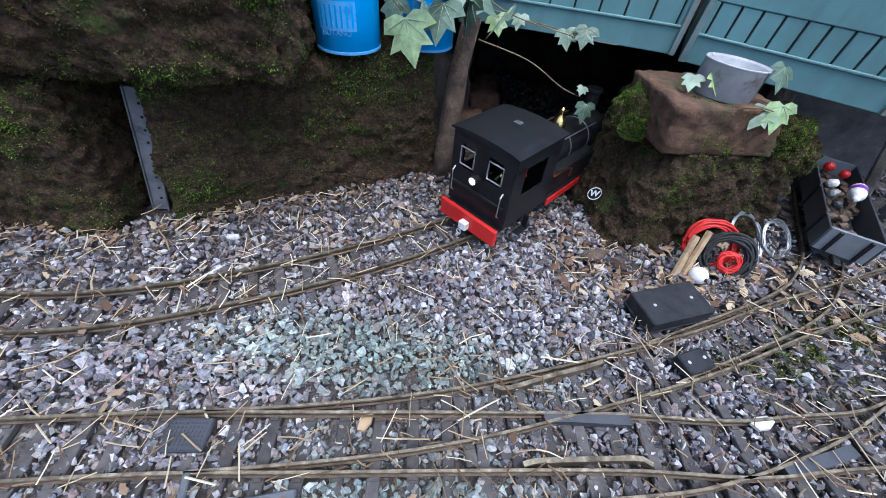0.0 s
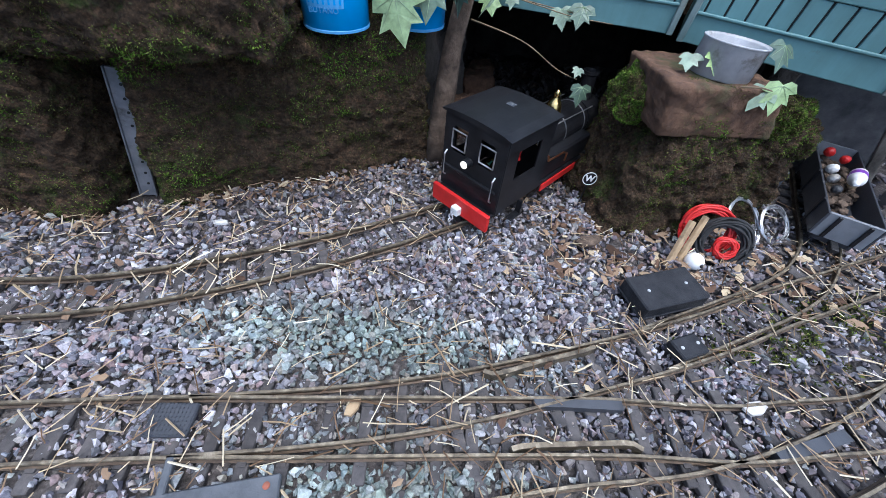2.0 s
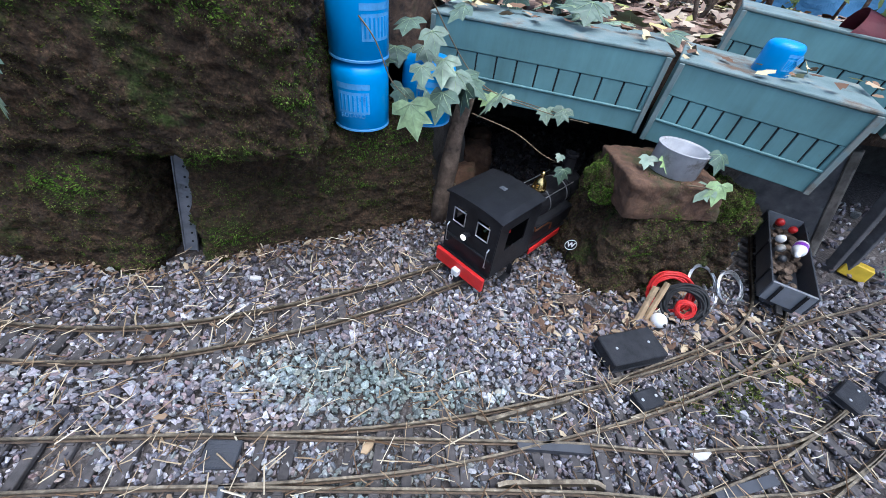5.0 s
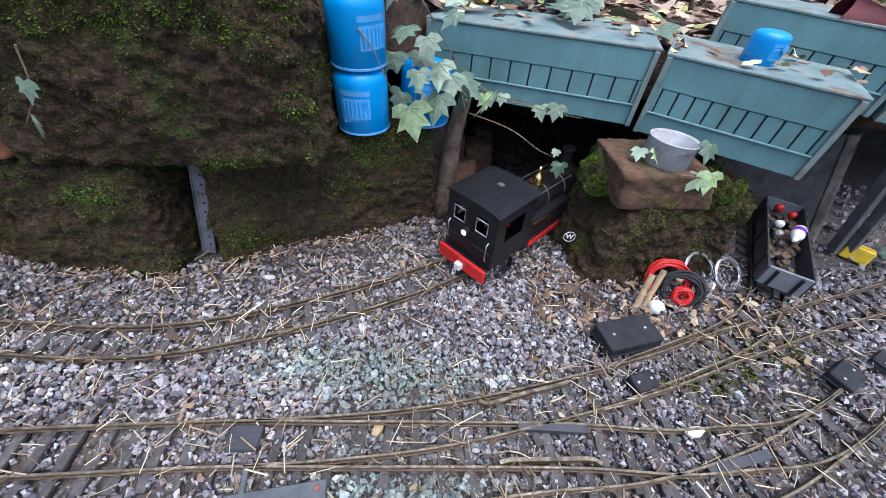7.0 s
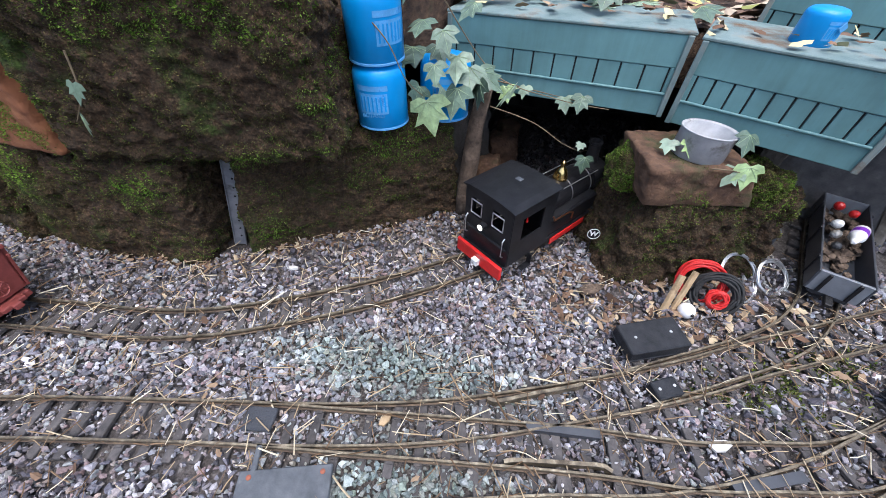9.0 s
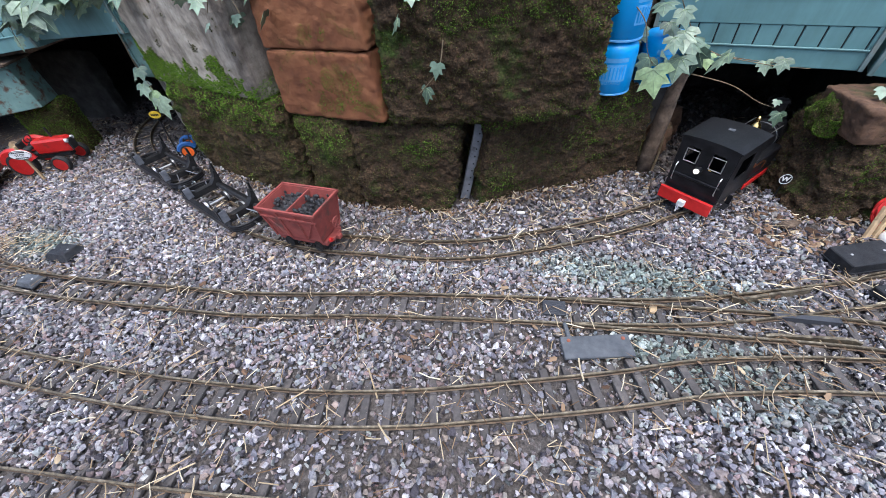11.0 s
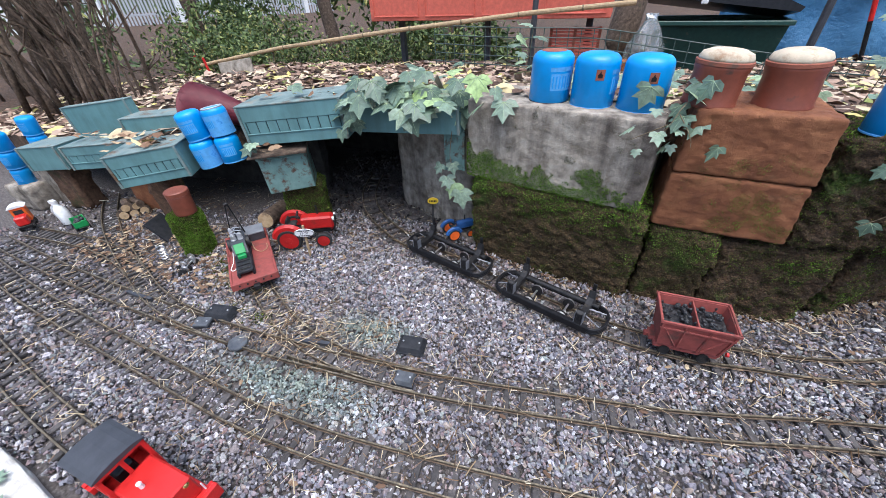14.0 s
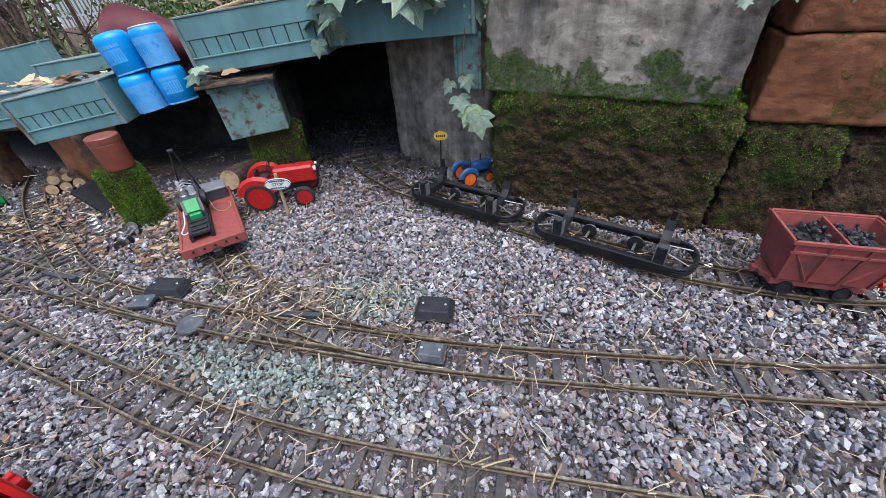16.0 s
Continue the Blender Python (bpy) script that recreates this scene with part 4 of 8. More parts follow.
WALLCAN = "blue gas cartridge standing on the wall"
gas_can(pose(-0.166, 0.444, 0.200), "blue butane gas cartridge on the lower stone block", 5, k=.88)
letters("BUTANO", 0.0075, M_PALEBLUE, bpy.data.objects["gas_cartridge"], Matrix.Translation((-0.002, -CAN_R * .90, 0.022)) @ pose(0, 0, 0, 90, 0, 0), "pale printed word")
gas_can(pose(-0.166, 0.446, 0.285, 2, 1), "blue gas cartridge stacked on another", 60, k=.88)
gas_can(pose(-0.088, 0.500, 0.196, 0, 2), "blue gas cartridge half hidden by ivy", 20, k=.9)
for x, y, z, turn in [(-0.462, 0.296, 0.394, 12), (-0.389, 0.302, 0.394, 60), (-0.318, 0.313, 0.393, 90), (-0.250, 0.328, 0.393, 140)]:
    gas_can(pose(x, y, z, R.uniform(-2, 2), R.uniform(-2, 2)), WALLCAN + " in a close row", turn, k=0.88)
for i, (x, y, turn) in enumerate([(-0.990, 0.372, 40), (-0.905, 0.352, 80), (-0.818, 0.336, 100)]):
    g = gas_can(pose(x, y, 0.402), "blue gas cartridge on the wall with a small flame mark", turn, rust=i == 0)
    if i:
        bm = bmesh.new()
        box(bm, 0.015, 0.001, 0.018, pose(0, -CAN_R * 1.004, 0.062))
        f = part("hazard_label", bm, M_TERRA, g, "small orange hazard square")
        f.matrix_basis = pose(0, 0, 0, 0, 0, -turn + 10)
        bm = bmesh.new()
        prism(bm, [(-.004, -.005), (.004, -.005), (.0045, 0), (.001, .003), (0, .007), (-.002, .002), (-.0045, 0)], 0.0008, pose(0, -CAN_R * 1.02, 0.062))
        part("flame", bm, M_BLACK, f)
gas_can(pose(-1.903, 0.242, 0.212, 4, -7), "scuffed blue gas cartridge leaning on the bank", 0, pale=True, k=.80)
gas_can(pose(-1.912, 0.245, 0.288, 4, -9), "blue gas cartridge stacked on a scuffed one", 30, k=.81)
gas_can(pose(-1.840, 0.268, 0.222, 0, -7), "blue gas cartridge leaning beside a crate", 40, k=.78)
gas_can(pose(-1.849, 0.271, 0.297, 0, -8), "scuffed pale blue gas cartridge stacked on another", 0, pale=True, k=.78, flat=True)
g = gas_can(pose(0.352, 0.530, 0.3075, 0, 2) @ Matrix.Diagonal((1.0, 1.0, .84, 1)), "small blue gas cartridge standing on a crate lid", 30, k=0.52)
bm = bmesh.new()
box(bm, 0.009, 0.0008, 0.009, pose(0, -CAN_R * .59, 0.030, 0, 45))
part("hazard_label", bm, M_PALEBLUE, g, "pale diamond label")
for x, y, z, a in [(-2.755, .145, .092, 6), (-2.749, .145, .153, 6), (-2.743, .147, .214, 7), (-2.675, .215, .192, 5), (-2.670, .215, .253, 5)]:
    gas_can(pose(x, y, z, 0, a), "blue gas cartridge stacked on the far bank", 20, k=.63)

# brown cans with pale lids
for x, y, a in [(-0.716, 0.312, 3), (-0.608, 0.318, -3)]:
    t = thing("brown_can", pose(x, y, 0.423, 0, a), "rusty brown can with a pale rounded lid on the red block", "can", "brown cans")
    bm = bmesh.new()
    lathe(bm, [(.0415, 0), (.0425, .003), (.041, .006), (.039, .050), (.041, .058), (.041, .066), (.038, .070)], seg=32)
    part("body", bm, M_BROWNCAN, t, smooth=True)
    bm = bmesh.new()
    lathe(bm, [(.0405, .062), (.042, .064), (.042, .069), (.040, .0705)], seg=32, cap=False)
    part("bead", bm, M_TERRA, t, "paler raised bead")
    bm = bmesh.new()
    lathe(bm, [(.039, .069), (.0395, .073), (.036, .080), (.024, .085), (.008, .087)], seg=32)
    part("lid", bm, paint("cream_lid", (0.52, 0.44, 0.32), 0.7, (0.30, 0.20, 0.12), 0.52) if a == 3 else bpy.data.materials["cream_lid"], t, "weathered cream lid", smooth=True)

# round tin on the pillar
t = thing("round_tin", pose(0.262, 0.450, 0.196, -3, 3) @ Matrix.Diagonal((.92, .92, .95, 1)), "shallow dull metal tin on the reddish rock", "tin")
bm = bmesh.new()
lathe(bm, [(.033, 0), (.0345, .001), (.0345, .034), (.0352, .035), (.0340, .036), (.032, .034), (.0315, .004), (.002, .003)], seg=32)
part("wall", bm, M_DULLTIN, t, smooth=True)
bm = bmesh.new()
tube(bm, [(.0348 * math.cos(a), .0348 * math.sin(a), .0355) for a in np.linspace(0, 2 * math.pi, 33)[:-1]], .0011, 6, True)
part("rolled_rim", bm, M_DULLTIN, t)

# post of the eastern tunnel
t = thing("tunnel_post", pose(-0.052, 0.502, 0), "rough branch propping up the teal crate", "post")
bm = bmesh.new()
tube(bm, [(0, 0, -.01), (.002, .004, .05), (.007, .012, .11), (.012, .02, .17), (.022, .032, .225)], .0155, 12, taper=.85)
for v in bm.verts:
    v.co += .0035 * noise.noise_vector(v.co * 60)
part("branch", bm, M_BARK, t, smooth=True)
bm = bmesh.new()
tube(bm, [(.02, .005, 0), (.023, .01, .04), (.022, .012, .08)], .003, 6, taper=.6)
part("twig", bm, M_STEM, t)
bm = bmesh.new()
lathe(bm, [(.016, 0), (.017, .003), (.006, .005)], pose(-.012, -.008, 0), 12)
part("pebble", bm, M_GREYPLATE, t)

# drain pipe in the slot of the wall
t = thing("slotted_strip", pose(-0.414, 0.328, 0.0, -2, 13, 25), "grey perforated metal strip standing in a gap of the wall", "metal strip")
bm = bmesh.new()
box(bm, 0.016, 0.004, 0.165, pose(0, 0, 0.083), 0.0008)
part("strip", bm, M_DKTIN, t)
bm = bmesh.new()
for i in range(9):
    cyl(bm, 0.0016, 0.001, pose(0.003, -0.0023, 0.02 + i * 0.016, 90), 8)
part("holes", bm, M_SLOT, t)
for s in (-1, 1):
    bm = bmesh.new()
    box(bm, 0.002, 0.007, 0.165, pose(s * 0.0085, -0.001, 0.083), 0.0005)
    part("flange", bm, M_DKTIN, t)

# whistle board
t = thing("whistle_board", pose(0.172, 0.434, 0.006, -6, 2, 4) @ Matrix.Scale(.86, 4), "small round black board with a white letter W", "sign")
bm = bmesh.new()
cyl(bm, .0012, .05, pose(0, 0, .025), 8)
part("stake", bm, M_BLACK, t)
bm = bmesh.new()
cyl(bm, .0115, .002, pose(0, -.002, .052, 90), 28)
disc = part("disc", bm, M_BLACK, t)
bm = bmesh.new()
tube(bm, [(.0108 * math.cos(a), -.0032, .052 + .0108 * math.sin(a)) for a in np.linspace(0, 2 * math.pi, 33)[:-1]], .0007, 6, True)
part("ring", bm, M_WHITE, disc, "white painted ring")
letters("W", .014, M_WHITE, disc, pose(0, -.0033, .052, 90), bold=.0005)


# ---- boxes and plates beside the tracks ----
def point_box(x, y, turn, sx, sy, h, label, material=M_BLACKMATT, hip=True, name="point_motor_box"):
    t = thing(name, pose(x, y, 0.0125, R.uniform(-3, 3), R.uniform(-3, 3), turn), label, "box", "boxes beside the track")
    bm = bmesh.new()
    if hip:
        vs = [bm.verts.new(p) for p in [(-sx / 2, -sy / 2, 0), (sx / 2, -sy / 2, 0), (sx / 2, sy / 2, 0), (-sx / 2, sy / 2, 0), (-sx * .38, -sy * .34, h), (sx * .38, -sy * .34, h), (sx * .38, sy * .34, h), (-sx * .38, sy * .34, h)]]
        for f in ((3, 2, 1, 0), (4, 5, 6, 7), (0, 1, 5, 4), (1, 2, 6, 5), (2, 3, 7, 6), (3, 0, 4, 7)):
            bm.faces.new([vs[i] for i in f])
        bmesh.ops.bevel(bm, geom=bm.edges[:], offset=.0012, segments=1, affect="EDGES")
    else:
        box(bm, sx, sy, h, pose(0, 0, h / 2), .0015)
    part("cover", bm, material, t)
    bm = bmesh.new()
    box(bm, sx * 1.04, sy * 1.04, .003, pose(0, 0, -.0005), .0008)
    part("flange", bm, M_BLACKMATT, t)
    for s in (-1, 1):
        bm = bmesh.new()
        cyl(bm, .0018, .001, pose(s * sx * .3, 0, h + .0003), 10)
        part("screw", bm, M_DULLTIN, t)
    return t


point_box(0.245, 0.276, 22, .080, .044, .018, "black box over a point motor", hip=False)
point_box(0.252, 0.209, 26, .032, .022, .010, "small black cover between the rails", hip=False)
point_box(0.526, 0.266, 38, .044, .030, .010, "dark square tile lying on the gravel", hip=False)
point_box(0.60, 0.30, 38, .030, .026, .008, "dark square tile lying by the rails", hip=False)
point_box(-1.166, -0.040, 8, .056, .044, .012, "black scuffed cover beside the middle track", hip=True)
point_box(-1.148, -0.116, 5, .040, .030, .010, "dark scuffed cover between the rails", M_GREYPLATE, hip=True)
point_box(-1.628, -0.092, 12, .068, .042, .014, "black sloping cover beside the siding", hip=True)
point_box(-1.645, -0.128, 20, .034, .026, .006, "small dark tile between the rails", M_GREYPLATE, hip=False)
t = thing("round_cover", pose(-1.523, -0.148, .009), "round dark cover beside the middle track", "cover")
bm = bmesh.new()
lathe(bm, [(.020, 0), (.0205, .004), (.019, .0065), (.004, .007)], seg=24)
part("disc", bm, M_GREYPLATE, t)
# studded pad between the rails
t = thing("studded_pad", pose(-0.199, 0.067, .009, 0, 0, 9), "dark studded rubber pad between the rails", "pad")
bm = bmesh.new()
box(bm, .034, .026, .005, pose(0, 0, .0025), .001)
part("pad", bm, M_DKGREY, t)
bm = bmesh.new()
for i in range(11):
    for j in range(8):
        cyl(bm, .0009, .001, pose(-.0155 + i * .0031, -.0115 + j * .0033, .0053), 6)
tagged(part("studs", bm, M_DKGREY, t), kind="stuff")
# grey plate with a lever
t = thing("lever_plate", pose(-0.137, 0.014, .009, 0, 0, 18), "scuffed grey slate plate with rusty screws", "plate")
bm = bmesh.new()
box(bm, .094, .034, .006, pose(0, 0, .003), .001)
part("plate", bm, M_GREYPLATE, t)
for x, y in [(-.036, .010), (.038, .010)]:
    bm = bmesh.new()
    lathe(bm, [(.0026, 0), (.0026, .001), (.0012, .0016)], pose(x, y, .006), 12)
    part("screw", bm, M_TERRA, t, "rusty screw head")
bm = bmesh.new()
box(bm, .006, .026, .006, pose(-.034, .028, .003), .001)
part("lever", bm, M_GREYPLATE, t)

# ---- coils, sticks and ball by the pillar ----
def coil(m, r, w, turns, material, label, wire=.0012, name="wire_coil", tie=None):
    t = thing(name, m, label, "wire coil", "coils by the boulder")
    bm = bmesh.new()
    rr = random.Random(turns)
    pts, u, v = [], 0, 0
    for k in range(turns):
        u2, v2 = rr.uniform(-w, w), rr.uniform(-w, w)
        for b in np.linspace(0, 2 * math.pi, 37)[:-1]:
            f = b / 2 / math.pi
            q = r + u + (u2 - u) * f + .0015 * math.sin(3 * b + k)
            pts.append((q * math.cos(b), v + (v2 - v) * f, q * math.sin(b) + r))
        u, v = u2, v2
    tube(bm, pts, wire, 5)
    part("winding", bm, material, t, smooth=True)
    for a in ((0.9, 4.0) if tie else ()):
        bm = bmesh.new()
        tube(bm, [(r * math.cos(a) + .006 * math.cos(b) * math.cos(a), .006 * math.sin(b), r * math.sin(a) + r + .006 * math.cos(b) * math.sin(a)) for b in np.linspace(0, 2 * math.pi, 13)[:-1]], .0012, 5, True)
        part("tie", bm, tie, t)
    return t


coil(pose(0.326, 0.372, .003, -30, 0, -6), .030, .0050, 20, M_RED, "coil of red wire leaning on the boulder", .0015)
coil(pose(0.342, 0.358, .001, -30, 0, -12), .0275, .0060, 30, M_TYRE, "coil of black cable with a red core", .0017)
coil(pose(0.344, 0.357, .014, -30, 0, -12), .0115, .0035, 18, M_RED, "small coil of red wire inside the black coil", .0012)
coil(pose(0.392, 0.384, .003, -48.3, 14.7, 24.0), .037, .0020, 10, M_STEEL, "thin ring of bright metal wire", .0009)
coil(pose(0.446, 0.414, .003, -48.0, 7.6, 18.1), .026, .0020, 9, M_STEEL, "smaller ring of bright metal wire", .0009)
for x, y, l, a, w in [(0.272, 0.332, .068, 26, .010), (0.287, 0.340, .072, 30, .009)]:
    t = thing("wood_offcut", pose(x, y, 0.0, -24, a, 20), "pale wooden offcut leaning on the boulder", "offcut", "wooden offcuts")
    bm = bmesh.new()
    box(bm, w, .005, l, pose(0, 0, l / 2), .0006)
    part("lath", bm, M_WOOD, t)
t = thing("white_ball", pose(0.306, 0.343, 0.012), "small white ball with a black mark", "ball")
bm = bmesh.new()
bmesh.ops.create_icosphere(bm, subdivisions=3, radius=.0115)
part("ball", bm, M_WHITE, t, smooth=True)
bm = bmesh.new()
bmesh.ops.create_icosphere(bm, subdivisions=1, radius=.003, matrix=Matrix.Translation((.004, -.0098, .003)))
part("mark", bm, M_BLACK, t)

# props at the right, by the truck shelter
t = thing("concrete_slab", pose(0.664, 0.582, -.01, 0, -17, -42), "grey concrete slab leaning under the crates", "slab")
# face painted in its shaded tone, edge left in plain concrete
bm = bmesh.new()
box(bm, .17, .02, .22, pose(-.087, 0, .11), .003)
part("face", bm, M_SHADED_SLAB, t, "grey weathered face darkened by painted shade")
bm = bmesh.new()
box(bm, .014, .022, .22, pose(.005, -.001, .11), .002)
part("edge", bm, M_CONC, t, "pale edge in the plain concrete tone")
for x, y, lean, w, h, l in [(0.694, 0.560, -18, .013, .21, "weathered grey timber prop beside the slab"), (0.716, 0.556, -16, .011, .20, "split weathered timber prop beside the slab")]:
    t = thing("timber_prop", pose(x, y, -.005, 0, lean, 20), l, "prop", "timber props")
    bm = bmesh.new()
    box(bm, w, .016, h, pose(0, 0, h / 2), .0012)
    part("post", bm, M_SHADED_SLAB, t)
t = thing("yellow_block", pose(0.722, 0.548, 0.0, 0, 10, 50), "yellow painted wooden block on the gravel", "block")
bm = bmesh.new()
box(bm, .026, .040, .028, pose(0, 0, .014), .002)
part("block", bm, M_YELLOW, t)
wall("slate_slab", (0.425, 0.455), (0.440, 0.52), -0.01, 0.09, 0.008, M_GREYPLATE, "grey slate slab standing behind the boulder", 0.002)

# ---- bark chips and stones with a place of their own ----
for x, y, s, turn, m_ in [(0.175, 0.352, .019, 30, M_BARK), (-0.285, 0.287, .008, 10, M_EDGING), (0.300, 0.158, .012, 25, M_EDGING), (-0.06, .10, .009, 70, M_WOOD)]:
    bm = bmesh.new()
    prism(bm, [(-s, -s * .3), (-s * .3, -s * .55), (s * .8, -s * .35), (s, s * .2), (s * .1, s * .5), (-s * .8, s * .35)], .003)
    o = part("wood_chip" if m_ is M_WOOD else "white_stone", bm, m_)
    o.matrix_basis = pose(x, y, .012, 84, 0, turn)
    tagged(o, "flat pale wood chip on the gravel" if m_ is M_WOOD else "flat white stone on the gravel", "chip", "chips on the gravel")


# ---- rolling stock ----
def wheelset(parent, x, r, material=M_IRON, gauge=GAUGE, spokes=False, z=None):
    z = r if z is None else z
    out = []
    for s in (-1, 1):
        bm = bmesh.new()
        lathe(bm, [(r * .25, -.003), (r * .8, -.003), (r * .85, -.0045), (r, -.0045), (r, .0015), (r * 1.12, .002), (r * 1.12, .004), (r * .3, .004)], pose(x, s * gauge / 2, z, 90 * s), 20)
        w = part("wheel", bm, material, parent)
        out.append(w)
    bm = bmesh.new()
    cyl(bm, .0022, gauge, pose(x, 0, z, 90), 10)
    part("axle", bm, M_STEEL, parent)
    return out


def on_rails(line, x, flip=False, z=RAIL_TOP):
    p, a, i = on_track(line, x)
    return pose(p[0], p[1], z, 0, 0, a + (180 if flip else 0))


# steam locomotive, chimney towards the wagons
t = thing("steam_locomotive", on_rails("inner", .088, True) @ Matrix.Diagonal((1, 1, .94, 1)), "black narrow gauge model steam locomotive with red buffer beams", "locomotive")
bm = bmesh.new()
box(bm, .270, .088, .006, pose(0, 0, .030), .001)
box(bm, .262, .038, .016, pose(0, 0, .020), .001)
part("frame", bm, M_BLACK, t)
for x, lab in ((.139, "front"), (-.139, "rear")):
    bm = bmesh.new()
    box(bm, .006, .094, .026, pose(x, 0, .024), .001)
    beam = part("buffer_beam", bm, M_RED, t, "bright red buffer beam")
    bm = bmesh.new()
    box(bm, .010, .012, .012, pose(x + math.copysign(.006, x), 0, .020), .001)
    part("coupling", bm, M_WHITE if x < 0 else M_IRON, beam)
for x in (-.055, .02, .085):
    wheelset(t, x, .0165)
for s in (-1, 1):
    bm = bmesh.new()
    box(bm, .145, .003, .006, pose(.015, s * .032, .0165), .0006)
    part("coupling_rod", bm, M_STEEL, t)
    bm = bmesh.new()
    cyl(bm, .011, .040, pose(.105, s * .040, .022, 0, 90), 18)
    box(bm, .036, .014, .012, pose(.105, s * .040, .034), .001)
    part("cylinder", bm, M_BLACK, t)
    bm = bmesh.new()
    cyl(bm, .006, .006, pose(.082, s * .040, .022, 0, 90), 14)
    part("cylinder_gland", bm, M_BRASS, t)
    bm = bmesh.new()
    box(bm, .090, .002, .012, pose(.02, s * .0455, .024), .0005)
    part("valance", bm, M_RED, t, "red painted valance")
    bm = bmesh.new()
    box(bm, .130, .018, .034, pose(.030, s * .033, .052), .003)
    part("side_tank", bm, M_BLACK, t)
    bm = bmesh.new()
    tube(bm, [(-.038, s * .044, .086), (-.030, s * .046, .080), (-.028, s * .046, .072), (.01, s * .046, .070), (.022, s * .046, .064), (.024, s * .045, .050)], .0014, 6)
    part("steam_pipe", bm, M_COPPER, t)
    bm = bmesh.new()
    tube(bm, [(-.035, s * .024, .104), (.105, s * .024, .101)], .0009, 6)
    part("handrail", bm, M_STEEL, t)
bm = bmesh.new()
lathe(bm, [(.0265, -.045), (.0275, -.044), (.0275, .085)], pose(.015, 0, .076, 0, 90), 32)
part("boiler", bm, M_BLACK, t, smooth=False)
for x in (-.01, .04, .09):
    bm = bmesh.new()
    lathe(bm, [(.0277, -.0012), (.0282, -.001), (.0282, .001), (.0277, .0012)], pose(x, 0, .076, 0, 90), 32, cap=False)
    part("boiler_band", bm, M_STEEL, t)
bm = bmesh.new()
lathe(bm, [(.0290, -.018), (.0290, .018), (.0275, .021), (.010, .024), (.004, .027)], pose(.118, 0, .076, 0, 90), 32)
box(bm, .036, .050, .030, pose(.116, 0, .048), .002)
part("smokebox", bm, M_BLACK, t)
bm = bmesh.new()
lathe(bm, [(.012, 0), (.0105, .006), (.0095, .034), (.0115, .036), (.0115, .040), (.0085, .040), (.0075, .032)], pose(.118, 0, .103), 20)
part("chimney", bm, M_BLACK, t)
bm = bmesh.new()
lathe(bm, [(.0125, 0), (.0115, .003), (.0105, .010), (.008, .017), (.004, .021), (.0035, .026), (.0045, .028), (.001, .033)], pose(.035, 0, .1025), 20)
part("dome", bm, M_BRASS, t, "polished brass dome", smooth=True)
bm = bmesh.new()
lathe(bm, [(.005, 0), (.005, .008), (.003, .012)], pose(-.008, 0, .102), 14)
part("safety_valve", bm, M_BRASS, t)
# cab: sheets with openings, roof, window rims
CX0, CX1, CZ0, CZ1, CW = -.128, -.036, .033, .138, .092
for s in (-1, 1):
    bm = bmesh.new()
    y = s * CW / 2
    box(bm, CX1 - CX0, .002, .045, pose((CX0 + CX1) / 2, y, CZ0 + .0225), .0004)
    box(bm, CX1 - CX0, .002, .020, pose((CX0 + CX1) / 2, y, CZ1 - .010), .0004)
    box(bm, .022, .002, CZ1 - CZ0 - .06, pose(CX0 + .011, y, .099), .0004)
    box(bm, .026, .002, CZ1 - CZ0 - .06, pose(CX1 - .013, y, .099), .0004)
    part("cab_side", bm, M_BLACK, t)
for x in (CX0, CX1):
    bm = bmesh.new()
    box(bm, .002, CW, .058, pose(x, 0, CZ0 + .029), .0004)
    box(bm, .002, CW, .014, pose(x, 0, CZ1 - .007), .0004)
    for y in (-CW / 2 + .008, 0, CW / 2 - .008):
        box(bm, .002, .016 if y else .020, CZ1 - CZ0 - .070, pose(x, y, .108), .0004)
    sheet = part("cab_end", bm, M_BLACK, t)
    for s in (-1, 1):
        bm = bmesh.new()
        c = Vector((x + math.copysign(.0015, x - (CX0 + CX1) / 2), s * .0215, .1075))
        tube(bm, [c + Vector((0, a * .0105, b * .0120)) for a, b in ((-1, -1), (0, -1), (1, -1), (1, 0), (1, 1), (0, 1), (-1, 1), (-1, 0))], .0011, 6, True)
        part("window_rim", bm, M_STEEL, sheet, "thin bright metal window rim")
bm = bmesh.new()
prism(bm, [(-.050, 0), (.050, 0), (.050, .002), (.038, .0045), (.02, .0062), (0, .0068), (-.02, .0062), (-.038, .0045), (-.050, .002)], .098, pose((CX0 + CX1) / 2, 0, CZ1, 0, 0, 90))
roof = part("roof", bm, M_BLACK, t)
bm = bmesh.new()
box(bm, .008, .010, .002, pose(-.07, 0, CZ1 + .0072), .0005)
part("roof_hatch", bm, M_GREYPLATE, roof)
bm = bmesh.new()
lathe(bm, [(.012, 0), (.0125, .016), (.006, .020), (.003, .024)], pose(-.060, .012, .036), 16)
part("boiler_gauge", bm, M_BRASS, t)
bm = bmesh.new()
tube(bm, [(-.075, -.03, .085), (-.075, -.03, .100), (-.085, -.03, .104)], .002, 6)
part("regulator", bm, M_RED, t)
for x, s in ((-.1315, -1), (.147, 1)):
    bm = bmesh.new()
    lathe(bm, [(.0045, 0), (.006, .001), (.006, .008), (.004, .010)], pose(x, 0, .090 if s < 0 else .050, 0, 90 * s), 16)
    lamp = part("lamp", bm, M_BLACK if s < 0 else M_WHITE, t)
    bm = bmesh.new()
    cyl(bm, .0048, .001, pose(x + s * .0105, 0, .090 if s < 0 else .050, 0, 90), 16)
    part("lamp_glass", bm, M_LAMP, lamp, "lit white lamp glass")
bm = bmesh.new()
